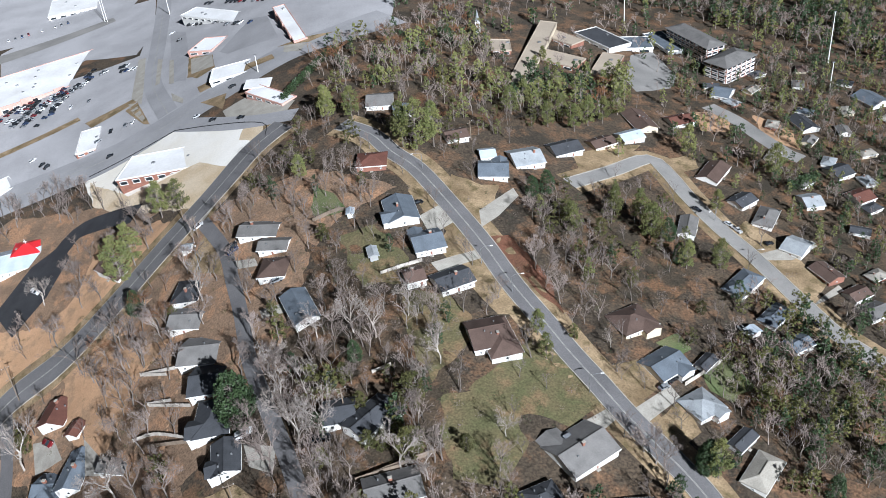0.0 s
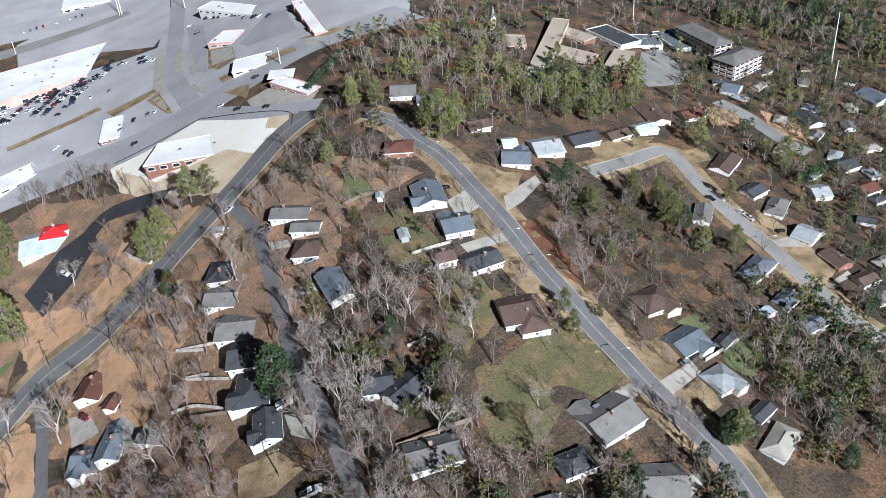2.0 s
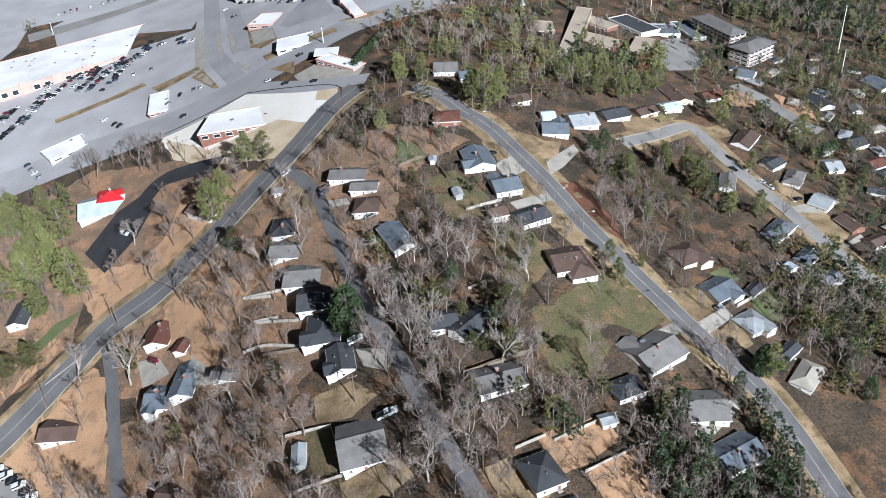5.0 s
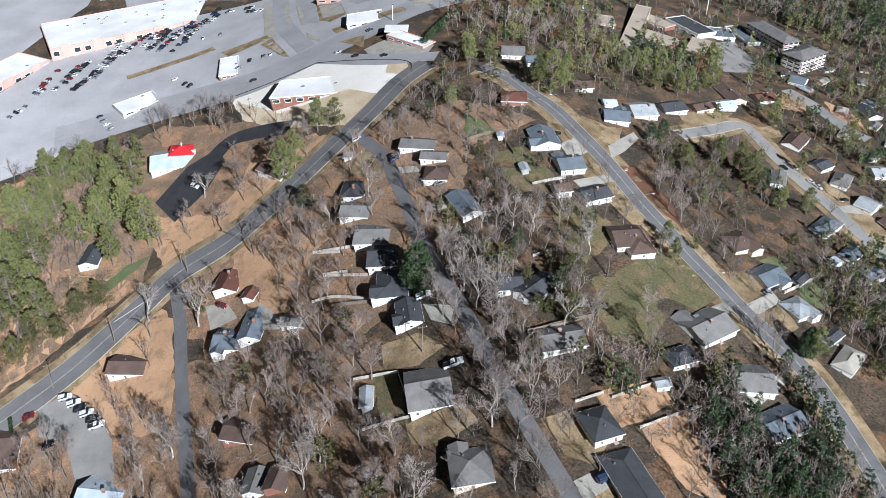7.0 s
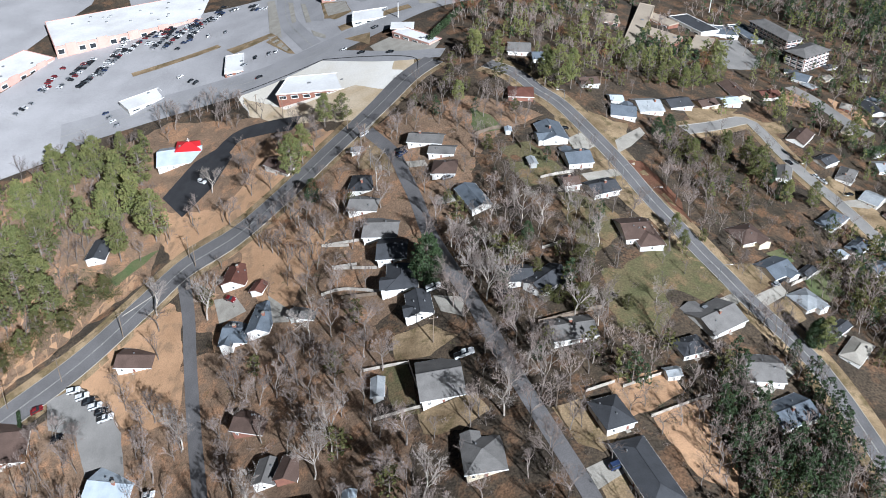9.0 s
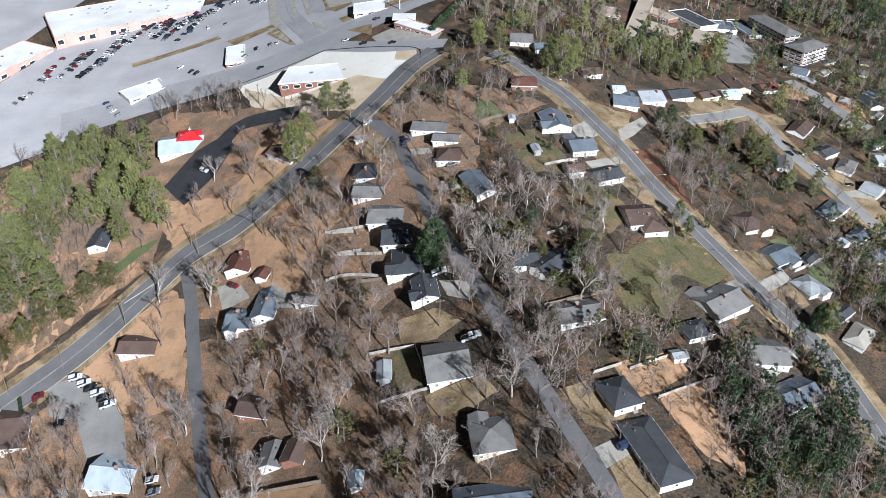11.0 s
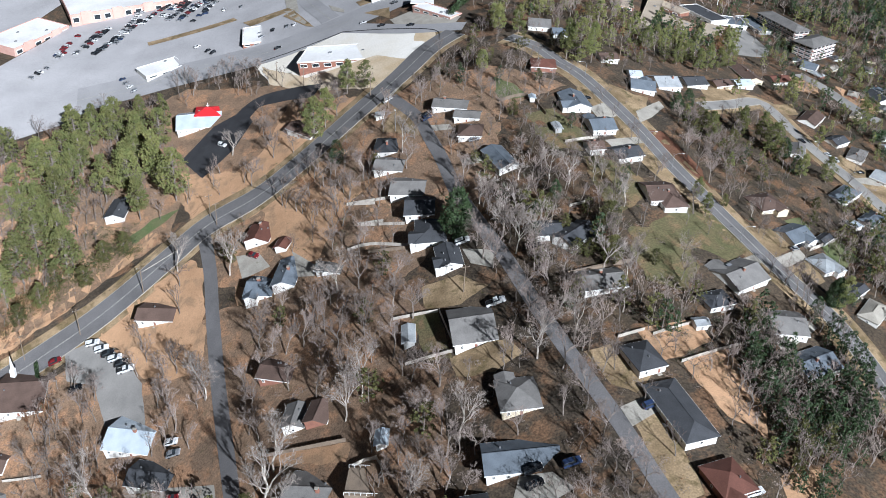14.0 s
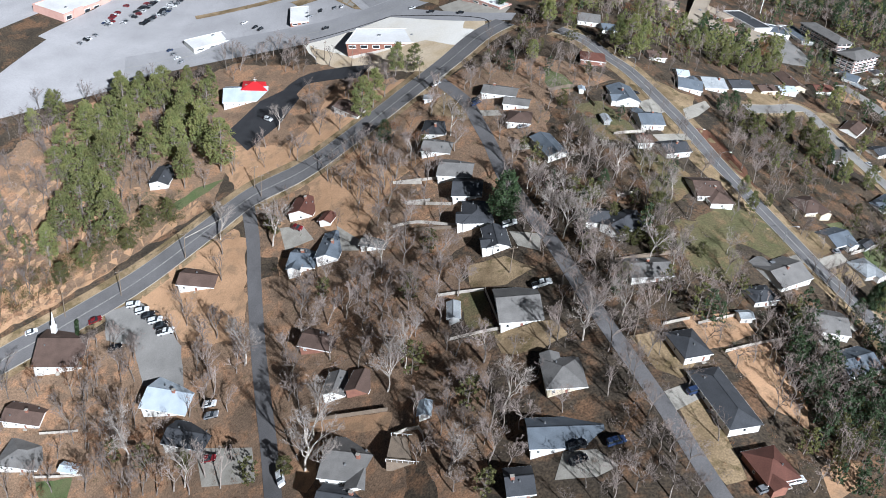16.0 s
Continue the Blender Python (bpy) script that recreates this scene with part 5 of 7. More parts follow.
tagged(patch('yard', [(-118.4, 95.5), (-95.1, 87.0), (-95.8, 81.4), (-116.2, 91.7)], M['orange'], 0.05, 0.4, False), 'back yard of brown leaves', 'grass', kind='structure')
tagged(patch('lawn', [(-203.7, 104.1), (-191.5, 103.2), (-190.8, 96.6), (-199.8, 96.7)], M['bright'], 0.05, 0.3, False), 'green lawn', 'grass', kind='structure')
# dark floor whose colour carries undergrowth and painted tree shade
tagged(patch('forest_floor', [(8.5, 200.7), (31.1, 232.2), (47.6, 214.7), (49.7, 196.5), (33.8, 177.6), (16.2, 174.3)], M['dark'], 0.03, 1.0, False), 'dark brown floor below the trees with shade painted in', 'ground', kind='structure')
tagged(patch('leaf_bed', [(-10.8, 196.0), (-4.6, 198.2), (3.2, 185.1), (7.2, 168.6), (0.9, 175.9)], M['red'], 0.05, 0.7, False), 'bed of red-brown leaves', 'ground', kind='structure')
tagged(patch('forest_floor', [(-139.8, 157.6), (-113.9, 153.3), (-92.8, 146.2), (-78.2, 121.3), (-84.2, 104.1), (-74.1, 99.6), (-70.3, 76.7), (-71.4, 50.7), (-81.1, 54.4), (-95.9, 93.5), (-120.7, 115.6), (-135.7, 138.7)], M['litter'], 0.035, 1.2, False), 'leaf litter below the trees', 'ground', kind='structure')
# dark floors from here to the distant forest: brown ground plus painted tree shade
tagged(patch('forest_floor', [(-47.5, 118.6), (-26.0, 112.6), (-6.6, 113.0), (7.4, 113.8), (5.5, 92.6), (5.5, 71.0), (17.2, 55.6), (-5.2, 46.4), (-3.4, 78.7), (-13.1, 100.6), (-34.5, 99.2)], M['dark'], 0.035, 1.2, False), 'dark undergrowth with shade painted in', 'ground', kind='structure')
tagged(patch('forest_floor', [(-59.8, 200.0), (-43.6, 192.9), (-35.5, 174.4), (-30.6, 151.5), (-23.8, 125.7), (-31.7, 113.7), (-48.3, 117.0), (-69.3, 153.0), (-64.6, 160.7), (-52.1, 162.8)], M['dark'], 0.03, 1.2, False), 'leaf litter below the trees', 'ground', kind='structure')
tagged(patch('forest_floor', [(35.2, 157.8), (48.4, 167.4), (59.3, 159.3), (82.9, 152.2), (70.9, 122.9), (51.5, 129.0), (41.4, 141.4)], M['dark'], 0.03, 1.2, False), 'dark brown floor below the trees with shade painted in', 'ground', kind='structure')
tagged(patch('forest_floor', [(-66.0, 169.8), (-44.1, 174.1), (-23.8, 165.3), (-19.2, 132.5), (-26.0, 112.6), (-40.6, 111.6), (-62.3, 132.7)], M['dark'], 0.03, 1.2, False), 'leaf litter below the trees', 'ground', kind='structure')
tagged(patch('forest_floor', [(-77.1, 346.2), (-41.4, 370.2), (-4.2, 346.5), (-6.0, 303.5), (1.2, 290.6), (45.9, 310.2), (36.4, 276.7), (10.5, 264.6), (-18.8, 255.9), (-37.4, 274.2), (-56.0, 268.7), (-68.3, 275.6)], M['dark'], 0.03, 1.2, False), 'floor of the mixed wood with painted tree shade', 'ground', kind='structure')
tagged(patch('forest_floor', [(-46.7, 429.3), (4.0, 428.3), (76.7, 391.1), (110.3, 355.3), (154.0, 316.2), (206.0, 434.1)], M['dark'], 0.03, 1.2, False), 'floor of the distant forest with painted tree shade', 'ground', kind='structure')
tagged(patch('forest_floor', [(-260.2, 211.1), (-231.7, 224.7), (-193.0, 207.6), (-173.5, 198.9), (-202.9, 178.7), (-237.4, 155.9)], M['orange'], 0.03, 1.0, False), 'brush-covered roadside bank', 'ground', kind='structure')
tagged(patch('back_lot', [(-381.1, 406.8), (-269.1, 462.4), (-198.1, 482.0), (-195.0, 545.8), (-289.1, 624.5), (-425.6, 481.2)], M['pale'], 0.05, 0, True), 'grey asphalt behind the mall', 'parking lot', kind='structure')
tagged(patch('driveway', [(-28.9, 204.8), (-21.9, 211.7), (-18.1, 203.9), (-25.7, 196.0)], M['concrete'], 0.09, 0.0, False), 'pale concrete driveway', 'driveway', kind='structure')
tagged(patch('driveway', [(-25.7, 184.9), (-14.3, 190.5), (-12.9, 187.3), (-23.6, 181.2)], M['concrete'], 0.09, 0.0, False), 'pale concrete driveway', 'driveway', kind='structure')
tagged(patch('driveway', [(17.6, 138.3), (28.9, 148.1), (30.6, 144.6), (21.8, 136.2)], M['concrete'], 0.09, 0.0, False), 'pale concrete driveway', 'driveway', kind='structure')
tagged(patch('driveway', [(4.5, 132.4), (13.1, 139.0), (14.6, 136.0), (6.3, 127.4)], M['concrete'], 0.09, 0.0, False), 'pale concrete driveway', 'driveway', kind='structure')
tagged(patch('driveway', [(-12.5, 208.5), (-2.3, 221.9), (-1.0, 217.9), (-7.2, 206.8), (-12.1, 200.8)], M['concrete'], 0.09, 0.0, False), 'pale concrete driveway', 'driveway', kind='structure')
tagged(patch('driveway', [(-32.6, 74.9), (-24.5, 79.1), (-23.5, 74.0), (-30.4, 69.2)], M['concrete'], 0.09, 0.0, False), 'pale concrete driveway', 'driveway', kind='structure')
tagged(patch('driveway', [(-69.4, 138.6), (-60.7, 134.6), (-60.8, 127.7), (-66.9, 131.8)], M['concrete'], 0.09, 0.0, False), 'pale concrete driveway', 'driveway', kind='structure')
tagged(patch('driveway', [(-48.3, 59.0), (-55.3, 59.6), (-57.1, 52.4), (-48.6, 51.6), (-43.9, 54.0)], M['concrete'], 0.09, 0.0, False), 'pale concrete driveway', 'driveway', kind='structure')
tagged(patch('driveway', [(-82.9, 203.1), (-75.1, 200.1), (-73.7, 196.6), (-81.2, 199.0)], M['concrete'], 0.09, 0.0, False), 'pale concrete driveway', 'driveway', kind='structure')
tagged(patch('driveway', [(-70.9, 179.1), (-64.0, 178.6), (-62.0, 174.9), (-69.6, 175.6)], M['concrete'], 0.09, 0.0, False), 'pale concrete driveway', 'driveway', kind='structure')
tagged(patch('driveway', [(73.0, 200.7), (82.3, 207.9), (81.6, 210.5), (63.4, 202.3), (63.5, 199.7)], M['concrete'], 0.09, 0.0, False), 'pale concrete driveway', 'driveway', kind='structure')
tagged(patch('driveway', [(10.2, 102.3), (22.5, 114.7), (24.2, 112.2), (11.6, 98.7)], M['concrete'], 0.09, 0.0, False), 'pale concrete driveway', 'driveway', kind='structure')
tagged(patch('driveway', [(-123.6, 168.9), (-114.6, 158.2), (-113.9, 153.3), (-119.7, 156.4)], M['concrete'], 0.09, 0.0, False), 'pale concrete driveway', 'driveway', kind='structure')
tagged(patch('driveway', [(-144.3, 178.0), (-136.0, 175.3), (-130.5, 166.7), (-139.9, 166.6)], M['concrete'], 0.09, 0.0, False), 'pale concrete driveway', 'driveway', kind='structure')
tagged(patch('driveway', [(76.5, 185.5), (82.5, 190.6), (83.2, 188.3), (72.0, 180.7)], M['concrete'], 0.09, 0.0, False), 'pale concrete driveway', 'driveway', kind='structure')
tagged(patch('driveway', [(-152.4, 102.4), (-133.9, 95.1), (-130.2, 83.3), (-146.7, 88.4)], M['concrete'], 0.09, 0.0, False), 'pale concrete driveway', 'driveway', kind='structure')


# ---- buildings ----
house(-168.7, 166.2, -6.0, 13.0, 8.3, 2.73, 'gable', 'r_brown', 'w_white', 1.07)
house(-211.2, 149.9, 5.0, 16.0, 19.5, 2.63, 'gable', 'r_brown', 'w_white', 1.03)
house(-165.5, 123.4, -11.0, 15.3, 12.8, 2.81, 'gable', 'r_white', 'w_white', 1.1)
house(-154.3, 106.7, -13.0, 15.1, 9.0, 2.81, 'gable', 'r_dark', 'w_white', 1.1)
house(-215.6, 126.2, -5.0, 12.9, 7.9, 2.59, 'gable', 'r_brown', 'w_white', 1.02)
house(-210.8, 112.9, -4.0, 13.4, 10.5, 2.58, 'hip', 'r_grey', 'w_white', 1.01)
house(-102.3, 76.8, -10.0, 15.3, 13.4, 2.7, 'gable', 'r_grey', 'w_white', 1.06, wing=-1)
house(-101.3, 65.0, -13.0, 17.7, 6.8, 2.65, 'gable', 'r_dark', 'w_white', 1.04)
house(-54.6, 64.6, 6.0, 16.5, 9.1, 2.47, 'gable', 'r_blue', 'w_white', 0.97)
house(-64.2, 52.8, 8.0, 5.7, 7.5, 2.47, 'gable', 'r_dark', 'w_grey', 0.97)
house(-55.0, 81.6, 8.0, 9.2, 10.2, 2.5, 'hip', 'r_grey', 'w_cream', 0.98, wing=1)
house(-65.9, 108.1, 9.0, 10.9, 13.9, 2.6, 'gable', 'r_grey', 'w_white', 1.02)
house(-72.8, 135.9, -80.0, 9.8, 6.4, 2.48, 'gable', 'r_dark', 'w_white', 0.97, wing=-1)
house(-78.5, 149.7, -88.0, 11.8, 8.7, 2.44, 'hip', 'r_dark', 'w_white', 0.96, wing=-1)
house(-82.1, 162.3, -2.0, 8.7, 10.1, 2.37, 'gable', 'r_dark', 'w_white', 0.93)
house(-86.3, 173.7, -7.0, 10.7, 9.8, 2.29, 'gable', 'r_grey', 'w_white', 0.9)
house(-93.2, 188.1, -12.0, 9.7, 7.9, 2.24, 'gable', 'r_grey', 'w_white', 0.88)
house(-95.3, 199.0, 85.0, 9.2, 7.8, 2.19, 'hip', 'r_dark', 'w_white', 0.86)
house(-136.4, 182.9, 82.0, 9.2, 8.5, 2.58, 'gable', 'r_rust', 'w_white', 1.01)
house(-131.2, 158.9, -9.0, 9.0, 9.0, 2.74, 'gable', 'r_blue', 'w_white', 1.08, wing=-1)
house(-123.0, 159.6, 84.0, 12.7, 7.3, 2.7, 'gable', 'r_blue', 'w_white', 1.06)
house(-119.7, 122.7, -17.0, 10.5, 7.3, 2.81, 'gable', 'r_brown', 'w_brick', 1.1)
house(-111.5, 103.1, 84.0, 8.1, 6.1, 2.8, 'gable', 'r_grey', 'w_white', 1.1)
house(-25.8, 89.0, 23.0, 7.1, 9.1, 2.31, 'hip', 'r_dark', 'w_white', 0.91)
house(-19.7, 72.7, -69.0, 18.8, 7.9, 2.31, 'hip', 'r_dark', 'w_white', 0.91)
house(-12.5, 54.4, 24.0, 8.0, 9.0, 2.24, 'hip', 'r_rust', 'w_brick', 0.88, wing=-1)
house(-33.2, 116.4, 14.0, 11.2, 7.9, 2.28, 'gable', 'r_grey', 'w_white', 0.89)
house(5.6, 126.3, 37.0, 12.4, 10.3, 1.94, 'gable', 'r_grey', 'w_white', 0.76, wing=1)
house(14.3, 109.7, 2.0, 9.2, 9.7, 1.9, 'gable', 'r_grey', 'w_white', 0.75)
house(-12.5, 158.4, 14.0, 8.5, 10.3, 2.0, 'gable', 'r_brown', 'w_white', 0.78)
house(-38.6, 135.2, 48.0, 11.2, 6.9, 2.21, 'gable', 'r_dark', 'w_white', 0.87, wing=-1)
house(-58.8, 173.9, -66.0, 13.0, 6.4, 2.12, 'gable', 'r_blue', 'w_white', 0.83)
house(-74.7, 211.2, -12.0, 11.8, 6.8, 2.01, 'gable', 'r_grey', 'w_white', 0.79)
house(-69.1, 201.6, -10.0, 8.4, 5.3, 2.02, 'gable', 'r_grey', 'w_white', 0.79)
house(-68.0, 192.1, -5.0, 7.4, 8.1, 2.1, 'hip', 'r_brown', 'w_white', 0.82)
house(-34.0, 206.1, -77.0, 11.4, 8.1, 1.95, 'gable', 'r_blue', 'w_white', 0.76, wing=-1)
house(-26.7, 192.2, 16.0, 7.9, 8.8, 1.97, 'gable', 'r_blue', 'w_white', 0.77, wing=1)
house(-29.9, 178.4, 18.0, 4.8, 5.8, 2.01, 'gable', 'r_brown', 'w_white', 0.79)
house(-20.3, 177.2, 27.0, 9.1, 7.2, 1.99, 'gable', 'r_dark', 'w_white', 0.78)
house(-9.9, 157.3, -74.0, 13.1, 7.3, 2.02, 'hip', 'r_brown', 'w_white', 0.79, wing=-1)
house(23.1, 168.0, 28.0, 9.6, 8.5, 1.88, 'hip', 'r_brown', 'w_cream', 0.74, wing=-1)
house(28.5, 153.8, 36.0, 9.0, 8.0, 1.84, 'gable', 'r_blue', 'w_white', 0.72, wing=-1)
house(34.7, 142.1, 33.0, 7.6, 7.4, 1.77, 'hip', 'r_light', 'w_white', 0.69, wing=-1)
house(41.6, 132.5, 44.0, 6.5, 3.3, 1.75, 'gable', 'r_dark', 'w_grey', 0.69)
house(43.8, 124.3, 53.0, 10.3, 5.5, 1.73, 'hip', 'r_tan', 'w_white', 0.68)
house(55.8, 187.4, 47.0, 11.4, 5.9, 1.67, 'hip', 'r_blue', 'w_white', 0.65)
house(60.9, 175.3, 46.0, 9.1, 4.8, 1.65, 'hip', 'r_blue', 'w_white', 0.65)
house(63.8, 165.3, 30.0, 6.0, 4.7, 1.61, 'gable', 'r_blue', 'w_white', 0.63)
house(75.7, 205.9, -42.0, 6.3, 8.0, 1.52, 'gable', 'r_light', 'w_white', 0.6)
house(80.3, 194.5, -65.0, 7.8, 5.4, 1.51, 'gable', 'r_brown', 'w_brick', 0.59)
house(70.9, 219.7, 61.0, 10.2, 5.5, 1.55, 'hip', 'r_grey', 'w_white', 0.61)
house(66.0, 228.1, 38.0, 7.0, 5.6, 1.58, 'gable', 'r_dark', 'w_white', 0.62)
house(60.9, 243.7, 56.0, 11.5, 6.7, 1.6, 'gable', 'r_brown', 'w_white', 0.63)
house(46.1, 211.4, 72.0, 9.4, 4.6, 1.71, 'gable', 'r_grey', 'w_white', 0.67)
house(-7.7, 229.3, -2.0, 8.5, 9.1, 1.79, 'gable', 'r_blue', 'w_white', 0.7, wing=1)
house(2.2, 239.1, 18.0, 9.2, 10.0, 1.78, 'gable', 'r_light', 'w_white', 0.7)
house(14.9, 248.8, 25.0, 9.6, 7.7, 1.75, 'gable', 'r_dark', 'w_white', 0.68)
house(27.5, 255.9, 30.0, 8.1, 5.8, 1.7, 'gable', 'r_brown', 'w_cream', 0.67)
house(37.9, 263.2, 25.0, 7.8, 6.2, 1.67, 'gable', 'r_white', 'w_white', 0.65)
house(43.3, 275.9, -75.0, 13.9, 7.3, 1.65, 'gable', 'r_brown', 'w_cream', 0.65)
house(57.5, 279.0, 20.0, 8.3, 7.0, 1.6, 'gable', 'r_rust', 'w_white', 0.63)
house(-42.8, 270.0, 0.0, 8.4, 9.3, 1.7, 'gable', 'r_grey', 'w_white', 0.67)
house(-35.5, 263.6, 8.0, 5.4, 6.9, 1.69, 'gable', 'r_blue', 'w_white', 0.66)
house(-43.2, 231.9, 0.0, 8.5, 7.8, 1.84, 'hip', 'r_rust', 'w_brick', 0.72)
house(-18.6, 248.0, 19.0, 6.9, 6.3, 1.75, 'gable', 'r_brown', 'w_white', 0.68)
house(87.0, 229.7, 10.0, 5.6, 7.2, 1.41, 'gable', 'r_light', 'w_white', 0.55)
house(101.4, 247.3, 25.0, 6.7, 7.2, 1.33, 'gable', 'r_dark', 'w_white', 0.52)
house(100.3, 279.6, -76.0, 10.3, 6.2, 1.35, 'gable', 'r_dark', 'w_white', 0.53)
house(103.1, 232.8, 26.0, 6.4, 6.6, 1.32, 'gable', 'r_rust', 'w_white', 0.52)
house(87.7, 179.2, 25.0, 6.6, 5.7, 1.45, 'gable', 'r_grey', 'w_white', 0.57)
house(85.6, 185.9, 28.0, 5.9, 4.9, 1.47, 'gable', 'r_brown', 'w_white', 0.58)
house(78.5, 303.6, -31.0, 6.2, 8.4, 1.48, 'gable', 'r_blue', 'w_white', 0.58)
house(129.9, 297.0, -67.0, 10.7, 8.3, 1.33, 'gable', 'r_blue', 'w_white', 0.52)
house(-127.9, 228.7, -40.0, 13.6, 6.9, 2.13, 'gable', 'r_brown', 'w_white', 0.83)
house(-197.4, 217.4, 89.0, 11.6, 7.3, 2.32, 'gable', 'r_dark', 'w_white', 0.91)
house(-233.1, 225.7, 10.0, 9.4, 7.5, 2.04, 'gable', 'r_brown', 'w_white', 0.8)
house(-175.7, 260.1, 10.0, 17.5, 14.4, 2.06, 'gable', 'r_white', 'w_white', 0.81)
house(-45.9, 138.0, 5.0, 6.8, 7.0, 2.28, 'gable', 'r_dark', 'w_white', 0.89)
house(-3.6, 113.0, 25.0, 7.5, 5.8, 2.05, 'hip', 'r_dark', 'w_white', 0.81)
house(18.0, 96.3, 31.0, 11.6, 8.3, 1.99, 'gable', 'r_blue', 'w_white', 0.78)
house(-126.8, 172.9, 73.0, 4.8, 4.2, 2.14, 'gable', 'r_rust', 'w_white', 1.02, True)
house(-108.6, 152.8, -18.0, 8.5, 4.1, 2.16, 'gable', 'r_grey', 'w_white', 1.03, True)
house(-82.3, 112.3, -86.0, 6.8, 2.9, 2.2, 'gable', 'r_light', 'w_grey', 1.05, True)
house(-104.8, 100.7, 78.0, 7.4, 6.3, 2.28, 'gable', 'r_brown', 'w_brick', 1.09, True)
house(-86.7, 82.4, -90.0, 4.6, 2.8, 2.19, 'gable', 'r_white', 'w_white', 1.04, True)
house(-9.6, 103.1, 17.0, 3.4, 2.8, 1.74, 'gable', 'r_light', 'w_white', 0.83, True)
house(-99.5, 218.1, -5.0, 2.8, 3.1, 1.71, 'gable', 'r_light', 'w_white', 0.81, True)
house(-40.8, 188.9, -77.0, 4.2, 2.1, 1.64, 'gable', 'r_light', 'w_grey', 0.78, True)
house(-48.0, 207.4, -86.0, 2.5, 1.7, 1.59, 'gable', 'r_white', 'w_white', 0.76, True)
house(-9.2, 238.3, 10.0, 4.5, 5.4, 1.44, 'gable', 'r_white', 'w_white', 0.69, True)
house(-193.0, 105.8, -8.0, 5.4, 3.1, 2.19, 'gable', 'r_white', 'w_white', 1.04, True)
house(53.7, 169.1, -61.0, 2.6, 2.5, 1.37, 'gable', 'r_white', 'w_white', 0.65, True)
house(38.9, 155.9, 47.0, 5.4, 3.0, 1.47, 'gable', 'r_dark', 'w_grey', 0.7, True)
FAR = random.Random(4)
for x, y, h in [(x, y, h) for _, x, y, h in grove('', '', [0], [(72.7, 319.1), (112.9, 334.5), (143.7, 308.7), (112.9, 214.0), (93.7, 180.0), (90.9, 219.4), (79.9, 268.9)], 46, 0.0, 1.0, 77, 13.63, 1.5)]:
    house(x, y, FAR.uniform(0, 180), 5.5, 3.8, 1.1, FAR.choice(('gable', 'hip')), FAR.choice(('r_grey', 'r_blue', 'r_dark', 'r_brown', 'r_light', 'r_tan')), FAR.choice(('w_white', 'w_cream', 'w_brick')), 0.5)
big_box(-230.7, 398.7, 28.0, 95.8, 40.0, 4.2, 'r_flat', 'w_pink', 'supermarket', 'long shopping mall block with white flat roof and rose stucco front')
big_box(-281.3, 346.9, 64.8, 34.3, 20.8, 3.4, 'r_flat', 'w_pink', 'shop_block', 'row of shops with rose stucco front beside the mall')
big_box(-283.1, 358.0, 39.0, 11.2, 7.4, 1.6, 'r_red', 'w_white', 'shop_block', 'red-roofed shop behind the mall')
big_box(-204.9, 307.7, 39.0, 18.6, 11.5, 1.6, 'r_flat', 'w_white', 'drive_in', 'long low white-roofed building beside the lot')
big_box(-240.2, 520.2, 15.0, 27.4, 30.5, 2.29, 'r_flat', 'w_white', 'warehouse', 'white-roofed warehouse behind the mall')
big_box(-85.9, 360.9, -71.0, 49.1, 5.4, 2.28, 'r_flat', 'w_pink', 'shop_block', 'narrow shop block with white flat roof and red front')
big_box(-125.6, 410.0, -40.0, 55.4, 9.9, 1.8, 'r_flat', 'w_white', 'shop_block', 'row of shops with a long white roof')
big_box(-125.1, 374.3, -21.0, 12.8, 14.1, 1.75, 'r_flat', 'w_pink', 'bank', 'small commercial building with white flat roof')
big_box(-105.7, 329.2, 6.0, 15.6, 12.5, 1.6, 'r_flat', 'w_white', 'shop_block', 'low white-roofed shop with a canopy')
big_box(-166.6, 322.8, 11.0, 8.2, 20.0, 1.63, 'r_flat', 'w_brick', 'restaurant', 'small restaurant with white flat roof')
big_box(-83.0, 290.8, -45.0, 22.8, 6.5, 1.6, 'r_flat', 'w_pink', 'fuel_station', 'fuel station shop with flat roof')
big_box(-121.2, 274.7, -8.2, 30.3, 15.0, 2.6, 'r_flat', 'w_brick', 'new_building', 'unfinished building with white flat roof and brick wall')
big_box(11.7, 328.4, -15.0, 6.9, 65.7, 2.58, 'r_sand', 'w_cream', 'school', 'long school wing with sand-coloured flat roof')
big_box(21.4, 324.7, -32.0, 16.8, 10.0, 1.95, 'r_sand', 'w_brick', 'school', 'school wing with sand-coloured flat roof')
big_box(25.0, 348.8, -45.0, 15.2, 8.0, 2.04, 'r_sand', 'w_brick', 'school', 'school wing with sand-coloured flat roof')
big_box(38.8, 322.9, -21.0, 8.4, 23.5, 1.98, 'r_sand', 'w_brick', 'school', 'low school block with sand-coloured roof')
big_box(-0.8, 330.4, 1.0, 7.5, 11.0, 1.9, 'r_sand', 'w_brick', 'school', 'low school block with sand-coloured roof')
big_box(41.2, 351.9, -57.0, 21.7, 11.5, 2.8, 'r_dark', 'w_white', 'office_block', 'dark-roofed low office block')
big_box(53.5, 349.9, 1.0, 13.7, 12.4, 2.11, 'r_blue', 'w_white', 'office_block', 'grey-roofed low office block')
big_box(66.6, 352.7, -72.0, 21.1, 8.5, 2.14, 'r_blue', 'w_grey', 'office_block', 'grey-roofed row of flats')
deck(-90.5, 72.7, -2.0, 8.2, 8.9)
apartment_block(77.1, 345.2, -66.0, 26.6, 8.1, 7.01)
apartment_block(85.6, 323.0, -142.0, 17.0, 10.0, 6.75)


